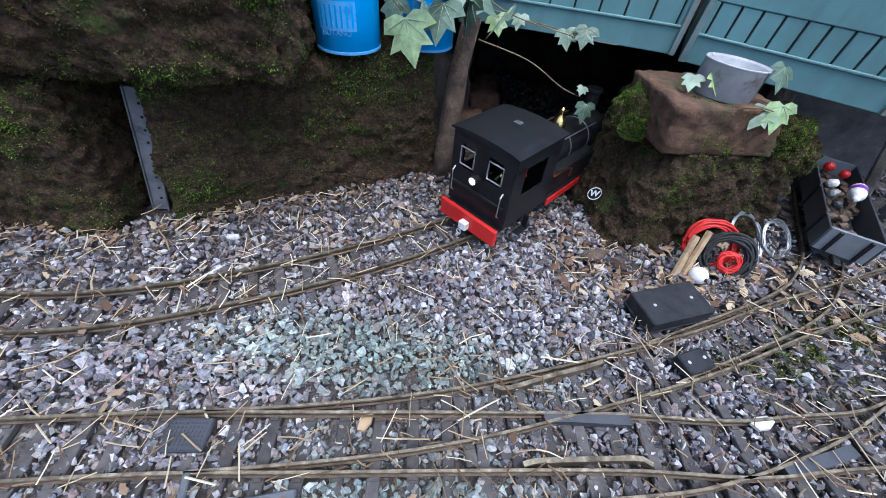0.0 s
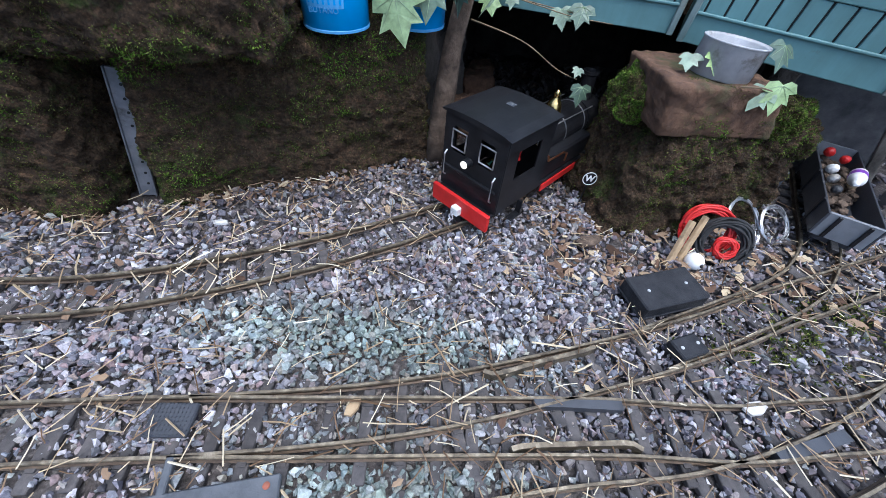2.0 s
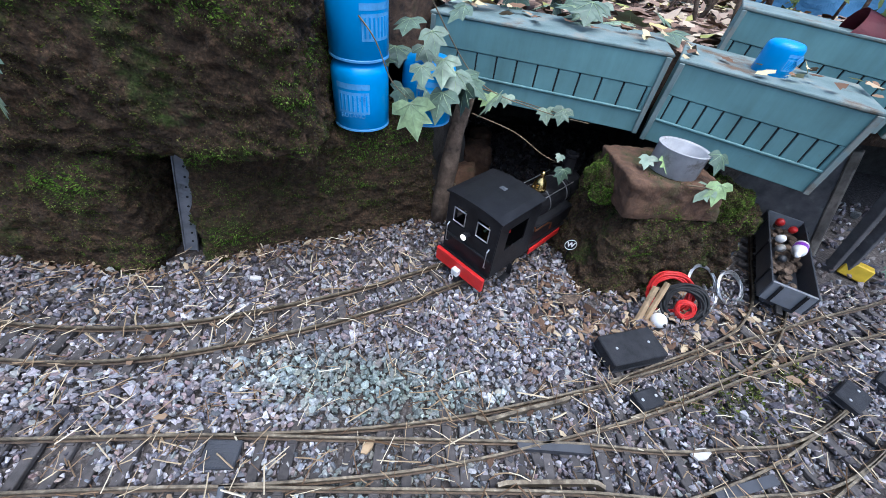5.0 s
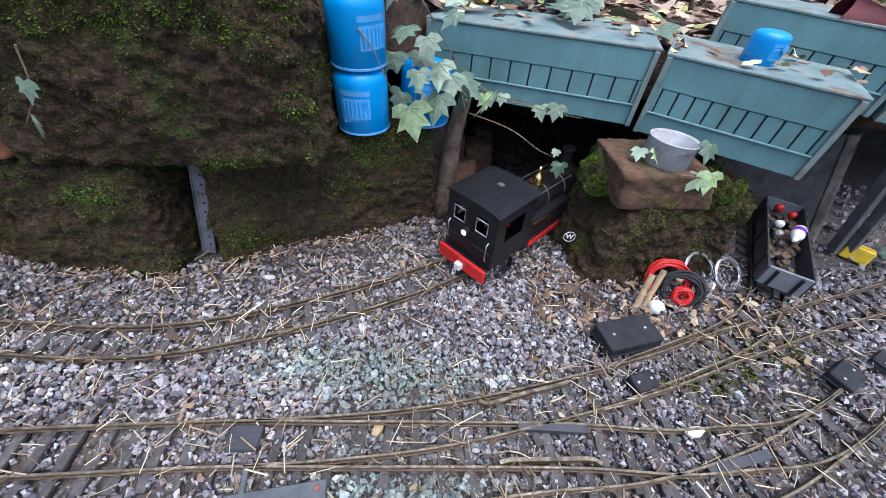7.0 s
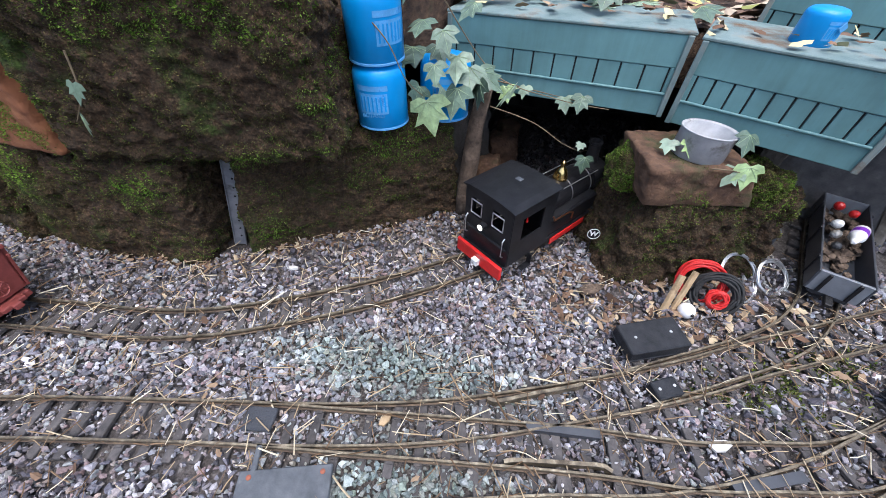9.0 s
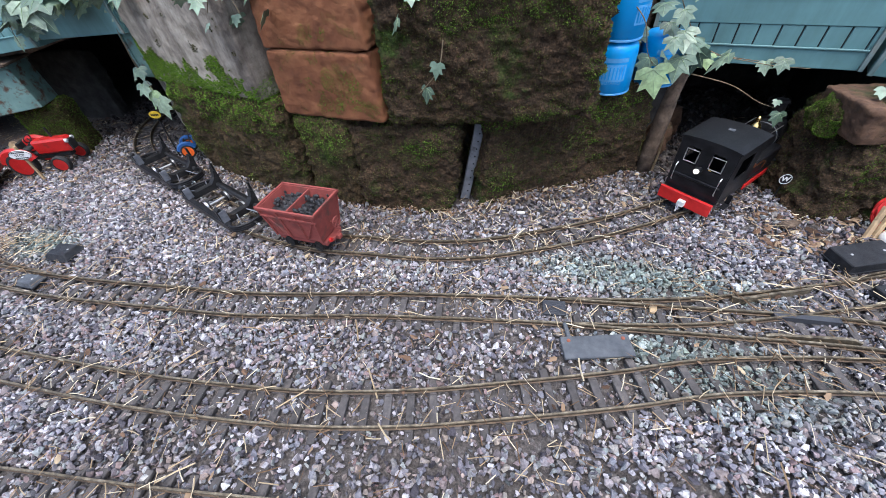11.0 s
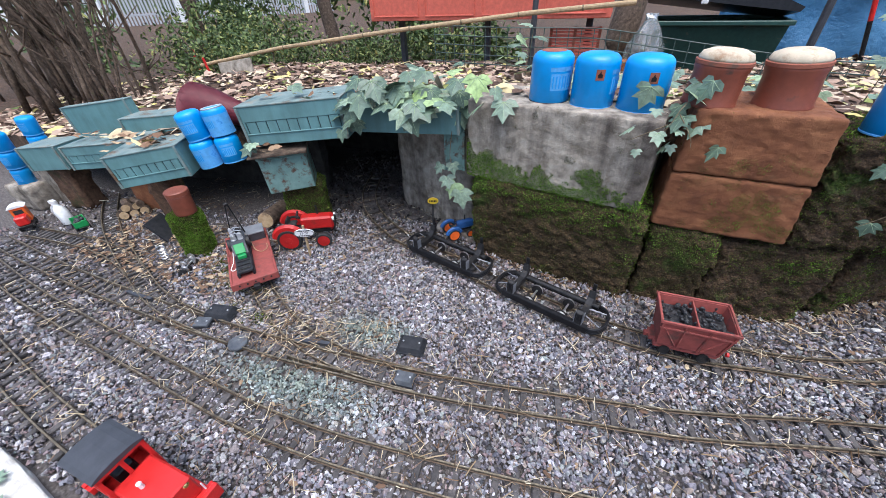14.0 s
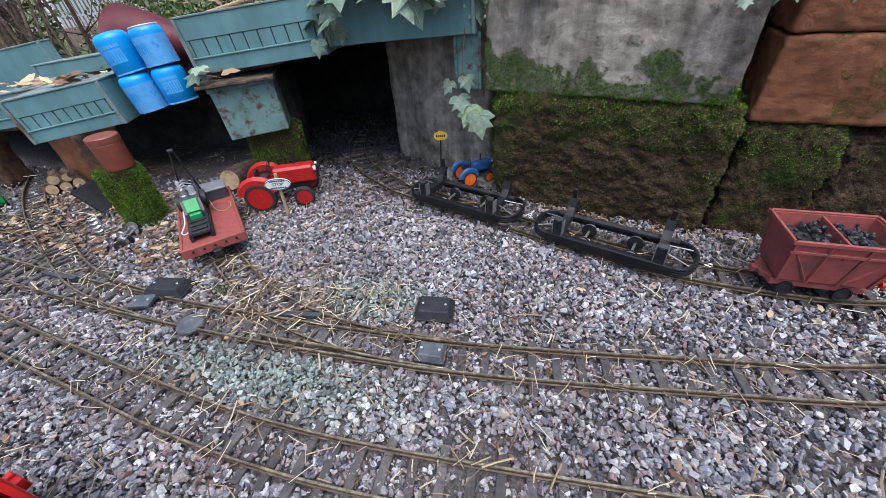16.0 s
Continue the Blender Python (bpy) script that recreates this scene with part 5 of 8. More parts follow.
lathe(bm, [(.004, 0), (.0055, .004), (.006, .012), (.003, .016), (.0045, .020), (.001, .025)], pose(.142, .022, .038), 12)
part("white_figurehead", bm, M_WHITE, t, "small white ornament on the running board", smooth=True)


# fittings on the cab's rear sheet and the rear beam
for s in (-1, 1):
    bm = bmesh.new()
    tube(bm, [(CX0 - .002, s * .038, .050), (CX0 - .006, s * .038, .054), (CX0 - .006, s * .038, .084), (CX0 - .002, s * .038, .088)], .0011, 6)
    part("grab_rail", bm, M_STEEL, t)
    bm = bmesh.new()
    box(bm, .022, .010, .002, pose(CX0 + .040, s * .050, .012), .0005)
    box(bm, .002, .008, .022, pose(CX0 + .050, s * .049, .022), .0005)
    part("cab_step", bm, M_BLACK, t)
bm = bmesh.new()
box(bm, .004, .084, .004, pose(CX0 - .002, 0, .066), .0008)
part("waist_strip", bm, M_BLACK, t)
for k in range(3):
    bm = bmesh.new()
    tube(bm, [(-.152 - .002 * k + .0025 * math.cos(a), .0025 * math.sin(a) * (k % 2), .018 - k * .0045 + .003 * math.sin(a)) for a in np.linspace(0, 2 * math.pi, 11)[:-1]], .0008, 5, True)
    part("chain_link", bm, M_STEEL, t)


def skeleton_wagon(x, label):
    t = thing("skeleton_wagon", on_rails("inner", x, True), label, "wagon", "skeleton wagons")
    for s in (-1, 1):
        bm = bmesh.new()
        box(bm, .196, .009, .003, pose(0, s * .036, .0255), .0006)
        box(bm, .196, .005, .016, pose(0, s * .039, .018), .0006)
        part("solebar", bm, M_BLACK, t)
        bm = bmesh.new()
        for z in (.015, .0195, .024):
            tube(bm, [(s * (.096 + .030 * math.sin(a) ** .8), .0385 * math.cos(a), z) for a in np.linspace(.001, math.pi - .001, 17)], .0032, 6)
        part("curved_end", bm, M_BLACK, t, smooth=True)
        bm = bmesh.new()
        prism(bm, [(-.040, .020), (.040, .020), (.041, .056), (.035, .060), (.030, .044), (.018, .033), (-.018, .033), (-.030, .044), (-.035, .060), (-.041, .056)], .014, pose(s * .078, 0, 0, 0, 0, 90))
        bolster = part("bolster", bm, M_IRON, t)
        for dx in (-.0062, .0062):
            bm = bmesh.new()
            box(bm, .0012, .014, .026, pose(s * .078 + dx * 1.3, -.034, .040), .0004)
            part("plate", bm, M_DKTIN, bolster, "bright worn steel plate")
        for q in (-1, 1):
            bm = bmesh.new()
            box(bm, .008, .004, .040 if q > 0 else .018, pose(s * .078, q * .040, .056 if q > 0 else .046), .0008)
            part("stanchion", bm, M_BLACK, bolster)
            bm = bmesh.new()
            tube(bm, [(s * .082, q * .010, .030), (s * .118, q * .022, .024)], .0012, 5)
            part("brace", bm, M_DKTIN, t, "thin steel brace")
        bm = bmesh.new()
        tube(bm, [(s * .122, 0, .021), (s * .140, 0, .021)], .0026, 6)
        part("drawbar", bm, M_IRON, t)
        for k in range(2):
            bm = bmesh.new()
            tube(bm, [(s * (.138 + .005 * k) + .0035 * math.cos(a), .0024 * math.sin(a) * (1 - k), .021 + .0024 * math.sin(a) * k) for a in np.linspace(0, 2 * math.pi, 11)[:-1]], .0008, 5, True)
            part("chain_link", bm, M_STEEL, t)
        for wheel in wheelset(t, s * .038, .0115, z=.0105):
            bm = bmesh.new()
            y = wheel.data.vertices[0].co.y
            q = 1 if y > 0 else -1
            lathe(bm, [(.0116, -.0035), (.0118, -.003), (.0118, .0008), (.0116, .001)], pose(s * .038, q * GAUGE / 2, .0105, 90 * q), 20, cap=False)
            part("tread", bm, M_STEEL, wheel, "bright worn wheel tread")
    bm = bmesh.new()
    tube(bm, [(-.098, .030, .027), (.098, .030, .027)], .005, 10)
    part("log_rail", bm, M_IRON, t)
    return t


skeleton_wagon(-1.190, "black skeleton log wagon at the tunnel mouth")
skeleton_wagon(-0.915, "black skeleton log wagon coupled to the hopper")

# hopper wagon with coal
t = thing("hopper_wagon", on_rails("inner", -0.665, True) @ Matrix.Diagonal((.95, 1, 1.12, 1)), "oxide red model hopper wagon loaded with coal", "wagon")
bm = bmesh.new()
box(bm, .112, .050, .008, pose(0, 0, .018), .001)
box(bm, .128, .030, .006, pose(0, 0, .020), .001)
part("underframe", bm, M_OXIDE, t)
for x in (-.034, .034):
    wheelset(t, x, .0105)
BL, BW, TL, TW, Z0, Z1 = .104, .058, .124, .078, .026, .086
for s in (-1, 1):
    bm = bmesh.new()
    vs = [bm.verts.new(p) for p in [(-BL / 2, s * BW / 2, Z0), (BL / 2, s * BW / 2, Z0), (TL / 2, s * TW / 2, Z1), (-TL / 2, s * TW / 2, Z1), (-BL / 2, s * (BW / 2 - .003), Z0), (BL / 2, s * (BW / 2 - .003), Z0), (TL / 2, s * (TW / 2 - .003), Z1), (-TL / 2, s * (TW / 2 - .003), Z1)]]
    for f in ((0, 1, 2, 3), (7, 6, 5, 4), (0, 4, 5, 1), (1, 5, 6, 2), (2, 6, 7, 3), (3, 7, 4, 0)):
        bm.faces.new([vs[i] for i in f])
    part("side_panel", bm, M_OXIDE, t)
    bm = bmesh.new()
    vs = [bm.verts.new(p) for p in [(s * BL / 2, -BW / 2, Z0), (s * BL / 2, BW / 2, Z0), (s * TL / 2, TW / 2, Z1), (s * TL / 2, -TW / 2, Z1), (s * (BL / 2 - .003), -BW / 2, Z0), (s * (BL / 2 - .003), BW / 2, Z0), (s * (TL / 2 - .003), TW / 2, Z1), (s * (TL / 2 - .003), -TW / 2, Z1)]]
    for f in ((0, 1, 2, 3), (7, 6, 5, 4), (0, 4, 5, 1), (1, 5, 6, 2), (2, 6, 7, 3), (3, 7, 4, 0)):
        bm.faces.new([vs[i] for i in f])
    part("end_panel", bm, M_OXIDE, t)
    for x, x2 in ((-.052, -.060), (-.018, -.021), (.018, .021), (.052, .060)):
        bm = bmesh.new()
        tube(bm, [(x, s * (BW / 2 + .001), Z0), (x2, s * (TW / 2 + .001), Z1)], .0022, 4)
        part("rib", bm, M_OXIDE, t)
    for x, x2 in ((-.050, -.022), (.050, .022)):
        bm = bmesh.new()
        tube(bm, [(x2, s * (BW / 2 + .002), Z0 + .004), (x * 1.1, s * (TW / 2 - .003), Z1 - .012)], .002, 4)
        part("diagonal_rib", bm, M_OXIDE, t)
    bm = bmesh.new()
    box(bm, TL + .006, .004, .005, pose(0, s * (TW / 2 + .0005), Z1), .0006)
    box(bm, .004, TW + .004, .005, pose(s * (TL / 2 + .0005), 0, Z1), .0006)
    part("top_rim", bm, M_OXIDE, t)
    bm = bmesh.new()
    box(bm, TL, .003, .004, pose(0, s * (TW / 2 - .001), Z1 - .014), .0006)
    part("waist_rail", bm, M_OXIDE, t)
    bm = bmesh.new()
    box(bm, .008, .010, .008, pose(s * .068, 0, .020), .001)
    part("coupling", bm, M_OXIDE, t)
bm = bmesh.new()
box(bm, .003, TW - .004, .020, pose(0, 0, Z1 - .011), .0006)
part("divider", bm, M_OXIDE, t)
bm = bmesh.new()
tube(bm, [(.072, .010 * math.cos(a), .050 + .010 * math.sin(a)) for a in np.linspace(0, 2 * math.pi, 17)[:-1]], .0012, 5, True)
for a in (0, 60, 120):
    cyl(bm, .0008, .020, pose(.072, 0, .050, a), 5)
cyl(bm, .0012, .014, pose(.066, 0, .050, 0, 90), 6)
part("brake_wheel", bm, M_OXIDE, t)
bm = bmesh.new()
cyl(bm, .004, .004, pose(.068, -.024, .030, 0, 90), 12)
part("tail_lamp", bm, M_RED, t, "small red tail lamp")
bm = bmesh.new()
for i in range(90):
    x, y = R.uniform(-.056, .056), R.uniform(-.034, .034)
    g = bmesh.ops.create_icosphere(bm, subdivisions=1, radius=R.uniform(.003, .0055), matrix=pose(x, y, Z1 - .010 + R.uniform(-.002, .003), R.uniform(0, 90), R.uniform(0, 90)) @ Matrix.Diagonal((1, R.uniform(.6, 1), R.uniform(.6, 1), 1)))
tagged(part("coal_load", bm, M_COAL, t, "shiny black coal"), kind="stuff")
bm = bmesh.new()
box(bm, TL - .014, TW - .012, .006, pose(0, 0, Z1 - .019), .001)
part("coal_bed", bm, M_COAL, t, "black coal dust under the lumps")

# red diesel locomotive on the outermost track
t = thing("diesel_locomotive", on_rails("far", -1.405) @ Matrix.Scale(.9, 4), "bright red model diesel locomotive with a grey cab roof", "locomotive")
bm = bmesh.new()
box(bm, .175, .070, .012, pose(0, 0, .026), .001)
box(bm, .150, .040, .012, pose(0, 0, .016), .001)
part("frame", bm, M_RED, t)
for x in (-.045, .045):
    wheelset(t, x, .013)
bm = bmesh.new()
box(bm, .090, .058, .050, pose(.038, 0, .056), .003)
hood = part("bonnet", bm, M_RED, t)
bm = bmesh.new()
box(bm, .002, .036, .026, pose(.0795, 0, .050), .0005)
part("grille", bm, M_OXIDE, hood, "darker radiator grille")
for y in (-.018, .018):
    bm = bmesh.new()
    lathe(bm, [(.0055, 0), (.0055, .004), (.003, .006)], pose(.0785, y, .072, 0, 90), 14)
    part("headlight", bm, M_BRASS if y > 0 else M_WHITE, hood)
bm = bmesh.new()
lathe(bm, [(.0035, 0), (.003, .014), (.004, .016), (.003, .018)], pose(.030, -.008, .076), 12)
part("exhaust", bm, M_WHITE, hood)
for x in (-.006, -.078):
    bm = bmesh.new()
    box(bm, .003, .068, .048, pose(x, 0, .056), .0005)
    for y in (-.031, 0, .031):
        box(bm, .003, .006, .036, pose(x, y, .096), .0005)
    box(bm, .003, .068, .008, pose(x, 0, .116), .0005)
    part("cab_end", bm, M_RED, t)
for s in (-1, 1):
    bm = bmesh.new()
    box(bm, .072, .003, .046, pose(-.042, s * .0335, .055), .0005)
    box(bm, .010, .003, .044, pose(-.011, s * .0335, .098), .0005)
    box(bm, .010, .003, .044, pose(-.073, s * .0335, .098), .0005)
    part("cab_side", bm, M_RED, t)
    bm = bmesh.new()
    box(bm, .008, .024, .030, pose(s * .0985, -.030, .026), .001)
    box(bm, .008, .024, .030, pose(s * .0985, .030, .026), .001)
    box(bm, .012, .084, .012, pose(s * .0905, 0, .030), .001)
    beam = part("buffer_beam", bm, M_RED, t)
    bm = bmesh.new()
    box(bm, .016, .026, .016, pose(s * .100, 0, .024), .001)
    part("coupling", bm, M_IRON, beam)
    bm = bmesh.new()
    cyl(bm, .0012, .020, pose(s * .090, .030, .048), 6)
    part("handrail", bm, M_WHITE, beam)
bm = bmesh.new()
prism(bm, [(-.037, 0), (.037, 0), (.037, .003), (.030, .006), (.018, .0085), (0, .0095), (-.018, .0085), (-.030, .006), (-.037, .003)], .080, pose(-.042, 0, .120, 0, 0, 90))
part("roof", bm, M_DKGREY, t, "dark grey curved roof", smooth=False)
bm = bmesh.new()
box(bm, .020, .030, .030, pose(-.050, 0, .050), .003)
part("seat", bm, M_BLACK, t)

# flat wagon with a donkey engine
t = thing("flat_wagon", on_rails("wagon_siding", -1.682), "oxide red flat wagon carrying a small winch engine", "wagon")
bm = bmesh.new()
box(bm, .226, .098, .008, pose(0, 0, .036), .001)
part("deck", bm, M_OXIDE, t)
for q in (-1, 1):
    bm = bmesh.new()
    box(bm, .226, .005, .014, pose(0, q * .0515, .034), .001)
    part("side_sill", bm, M_OXIDE, t)
    bm = bmesh.new()
    box(bm, .006, .108, .018, pose(q * .116, 0, .032), .001)
    sill = part("end_sill", bm, M_OXIDE, t)
    for k in range(5):
        bm = bmesh.new()
        cyl(bm, .0022, .002, pose(q * .1198, -.036 + k * .018, .034, 0, 90), 8)
        part("bolt", bm, M_IRON, sill)
    bm = bmesh.new()
    box(bm, .014, .014, .012, pose(q * .124, 0, .022), .001)
    part("coupling", bm, M_IRON, t)
bm = bmesh.new()
box(bm, .044, .052, .022, pose(.082, -.022, .051), .001)
chest = part("toolbox", bm, M_DKGREY, t, "dark grey box on the deck")
bm = bmesh.new()
box(bm, .048, .056, .004, pose(.082, -.022, .064), .001)
part("lid", bm, M_MIDGREY, chest)
for x in (-.066, .066):
    wheelset(t, x, .013)
    bm = bmesh.new()
    box(bm, .046, .060, .012, pose(x, 0, .024), .001)
    part("bogie", bm, M_IRON, t)
e = thing("winch_engine", on_rails("wagon_siding", -1.682, z=RAIL_TOP + .040) @ pose(0, .014, 0), "small black and green winch engine on the flat wagon", "winch")
M_GREEN = paint("green_enamel", (0.02, 0.26, 0.07), 0.4)
for q in (-1, 1):
    bm = bmesh.new()
    box(bm, .170, .006, .012, pose(-.012, q * .017, .006), .0008)
    part("bearer", bm, M_BLACKMATT, e)
bm = bmesh.new()
box(bm, .064, .036, .006, pose(-.066, 0, .014), .0008)
tread = part("footplate", bm, M_BLACKMATT, e)
for i in range(3):
    bm = bmesh.new()
    box(bm, .008, .028, .003, pose(-.086 + i * .018, 0, .0185), .0006)
    part("tread", bm, M_IRON, tread)
bm = bmesh.new()
prism(bm, [(-.032, .012), (.052, .012), (.052, .046), (-.014, .046), (-.032, .026)], .034, pose(0, 0, 0))
block = part("engine_block", bm, M_DKGREY, e)
bm = bmesh.new()
box(bm, .026, .024, .003, pose(-.0245, 0, .0385, 0, -48), .001)
part("hood", bm, M_GREEN, block, "bright green engine cover")
bm = bmesh.new()
box(bm, .012, .020, .010, pose(-.036, 0, .022), .001)
part("sump", bm, M_GREEN, block)
for k, (x, y, r, h) in enumerate([(.012, -.008, .006, .014), (.012, .008, .006, .014), (.030, -.006, .0065, .018), (.032, .010, .004, .022), (.046, .0, .005, .010)]):
    bm = bmesh.new()
    lathe(bm, [(r * 1.15, 0), (r * 1.15, .002), (r, .003), (r, h), (r * .7, h + .002), (r * .3, h + .004)], pose(x, y, .046), 14)
    part("cylinder", bm, (M_DULLTIN, M_STEEL, M_BLACK)[k % 3], e)
for x in (.006, .022, .038):
    bm = bmesh.new()
    tube(bm, [(x, -.012, .062), (x, 0, .068), (x, .012, .062)], .0012, 6)
    part("pipe", bm, M_STEEL, e)
for q in (-1, 1):
    bm = bmesh.new()
    lathe(bm, [(.004, -.0025), (.012, -.0025), (.0135, -.004), (.016, -.004), (.016, .004), (.0135, .004), (.012, .0025), (.004, .0025)], pose(.018, q * .022, .030, 90), 22)
    part("flywheel", bm, M_IRON, e)
bm = bmesh.new()
lathe(bm, [(.016, -.014), (.016, -.012), (.008, -.011), (.008, .011), (.016, .012), (.016, .014)], pose(.070, 0, .026, 90), 20)
part("drum", bm, M_BLACK, e)
for q in (-1, 1):
    bm = bmesh.new()
    tube(bm, [(.074, q * .020, .010), (.090, q * .003, .112)], .0018, 6)
    part("jib_leg", bm, M_BLACK, e)
bm = bmesh.new()
cyl(bm, .004, .010, pose(.090, 0, .112, 90), 12)
part("sheave", bm, M_IRON, e)
bm = bmesh.new()
tube(bm, [tuple(p) for p in spline([(.040, -.018, .040), (.030, -.026, .016), (.012, -.030, .0025), (-.006, -.044, .0015), (.004, -.058, .0015), (.030, -.060, .0015)], .003)], .0009, 6)
part("cord", bm, M_WOOD, e)
bm = bmesh.new()
tube(bm, [tuple(p) for p in spline([(-.020, .018, .030), (-.036, .024, .012), (-.050, .034, .0015), (-.058, .026, .0015), (-.046, .018, .004)], .003)], .0010, 6)
part("hose", bm, M_WHITE, e)

# dark grey open truck with odds and ends
TP = pose(0.546, 0.507, RAIL_TOP - .004, 0, 0, 65) @ Matrix.Diagonal((1.62, .90, .80, 1))
t = thing("open_truck", TP, "dark grey plastic open truck filled with odds and ends", "wagon")
bm = bmesh.new()
box(bm, .140, .050, .010, pose(0, 0, .020), .001)
part("underframe", bm, M_DKGREY, t)
for x in (-.045, .045):
    wheelset(t, x, .010)
bm = bmesh.new()
box(bm, .136, .060, .004, pose(0, 0, .028))
part("floor", bm, M_DKGREY, t)
for s in (-1, 1):
    bm = bmesh.new()
    box(bm, .146, .003, .044, pose(0, s * .033, .048), .0006)
    side = part("side", bm, M_DKGREY, t)
    for x in (-.05, 0, .05):
        bm = bmesh.new()
        box(bm, .004, .003, .044, pose(x, s * .0352, .048), .0006)
        part("rib", bm, M_BLACK, side)
    bm = bmesh.new()
    box(bm, .003, .063, .044, pose(s * .0715, 0, .048), .0006)
    end = part("end", bm, M_MIDGREY, t, "paler grey end board")
    for y in (-.018, .018):
        bm = bmesh.new()
        box(bm, .002, .005, .040, pose(s * .0738, y, .048), .0005)
        part("strap", bm, M_BLACK, end)
    bm = bmesh.new()
    box(bm, .014, .010, .008, pose(s * .078, 0, .022), .001)
    part("coupling", bm, M_IRON, t)


def in_truck(name, label, category, x, y, z, rx, ry, rz, build):
    t = thing(name, Matrix.Translation(TP @ Vector((x, y, z))) @ pose(0, 0, 0, 0, 0, 65) @ pose(0, 0, 0, rx, ry, rz), label, category, "odds and ends in the truck")
    build(t)


def bottle(t):
    bm = bmesh.new()
    lathe(bm, [(.009, 0), (.010, .002), (.010, .030), (.006, .038), (.005, .042)], seg=16)
    part("body", bm, M_WHITE, t, smooth=True)
    bm = bmesh.new()
    lathe(bm, [(.0102, .010), (.0104, .011), (.0104, .024), (.0102, .025)], seg=16, cap=False)
    part("label", bm, M_PURPLE, t, "purple label band")
    bm = bmesh.new()
    lathe(bm, [(.0052, .041), (.0056, .042), (.004, .052), (.002, .055)], seg=12)
    part("nozzle", bm, M_WHITE, t)


in_truck("glue_bottle", "white plastic bottle with a purple label", "bottle", .010, -.016, .074, 0, 84, 165, bottle)


def lump(r, m_):
    def f(t):
        bm = bmesh.new()
        bmesh.ops.create_icosphere(bm, subdivisions=2, radius=r)
        for v in bm.verts:
            v.co *= 1 + .25 * noise.noise(v.co * 90)
        part("lump", bm, m_, t)
    return f


for i, (x, y, r, m_, l) in enumerate([(.058, .008, .011, M_RED, "red plastic scrap in the truck"), (.050, -.014, .010, M_RED, "red plastic scrap in the truck"), (.020, .010, .011, M_WHITE, "crumpled white scrap in the truck"), (.0, .012, .010, M_TIN, "grey scrap in the truck"), (.0, -.014, .009, M_WOOD, "dry leaf scrap in the truck"), (-.02, .012, .009, M_COAL, "dark scrap in the truck")]):
    in_truck("scrap", l, "scrap", x, y, .060 + r * .3, 0, 0, 40 * i, lump(r * .72, m_))
bm = bmesh.new()
for i in range(70):
    bmesh.ops.create_icosphere(bm, subdivisions=1, radius=R.uniform(.004, .008), matrix=pose(R.uniform(-.066, .066), R.uniform(-.026, .026), R.uniform(.034, .050)) @ Matrix.Diagonal((1, 1.4, .9, 1)))
load = part("scrap_load", bm, M_BARK, bpy.data.objects["open_truck"], "dry brown scraps filling the truck")
tagged(load, kind="stuff")


# ---- toy tractors ----
def tractor(m, k, body, wheel_c, label):
    t = thing("toy_tractor", m @ Matrix.Diagonal((k, k, k, 1)), label, "toy tractor", "toy tractors")
    for x, r, w in ((-.030, .026, .016), (.040, .017, .011)):
        for s in (-1, 1):
            bm = bmesh.new()
            lathe(bm, [(r * .76, -w / 2), (r * .92, -w / 2), (r, -w * .3), (r, w * .3), (r * .92, w / 2), (r * .76, w / 2)], pose(x, s * .032, r, 90), 24, cap=False)
            ty = part("tyre", bm, M_TYRE, t)
            bm = bmesh.new()
            lathe(bm, [(r * .77, -w * .46), (r * .60, -w * .30), (r * .32, -w * .30), (r * .25, -w * .48), (r * .25, w * .48), (r * .32, w * .30), (r * .60, w * .30), (r * .77, w * .46)], pose(x, s * .032, r, 90), 20)
            part("rim", bm, wheel_c, ty)
    bm = bmesh.new()
    box(bm, .070, .025, .030, pose(.028, 0, .047), .004)
    part("bonnet", bm, body, t)
    bm = bmesh.new()
    box(bm, .085, .016, .016, pose(.010, 0, .030), .002)
    part("chassis", bm, M_IRON, t)
    bm = bmesh.new()
    box(bm, .003, .020, .022, pose(.0645, 0, .046), .001)
    part("grille", bm, M_TYRE, t)
    for s in (-1, 1):
        bm = bmesh.new()
        tube(bm, [(-.030 + .029 * math.cos(a), s * .032, .026 + .029 * math.sin(a)) for a in np.linspace(.3, 2.9, 11)], .008, 6)
        part("mudguard", bm, body, t)
        bm = bmesh.new()
        cyl(bm, .004, .004, pose(.064, s * .009, .055, 0, 90), 10)
        part("headlight", bm, M_WHITE, t)
    bm = bmesh.new()
    box(bm, .018, .020, .006, pose(-.026, 0, .046), .002)
    box(bm, .004, .020, .016, pose(-.035, 0, .054), .002)
    part("seat", bm, M_TYRE, t)
    bm = bmesh.new()
    tube(bm, [(-.012 + .002 * math.sin(a), .009 * math.cos(a), .066 + .008 * math.sin(a)) for a in np.linspace(0, 2 * math.pi, 13)[:-1]], .0012, 5, True)
    cyl(bm, .0012, .020, pose(-.008, 0, .058, 0, -25), 6)
    part("steering_wheel", bm, M_TYRE, t)
    bm = bmesh.new()
    cyl(bm, .0022, .024, pose(.030, .006, .070), 8)
    part("exhaust", bm, M_IRON, t)
    return t


tractor(pose(-1.620, 0.232, 0.008, 0, 0, 26), 1.32, M_TRACRED, M_TRACRED, "bright red toy tractor parked on the gravel")
tractor(pose(-1.196, 0.366, 0.020, 0, 0, 40), 0.72, M_TRACBLUE, M_ORANGE, "small blue toy tractor with orange wheels by the wall")
stone("stone_slab", (-1.28, .40), (-1.15, .36), -.005, .022, .12, M_CONC, "flat grey stone slab at the tunnel mouth", "slab", .003, .006, 8, 41, group="")

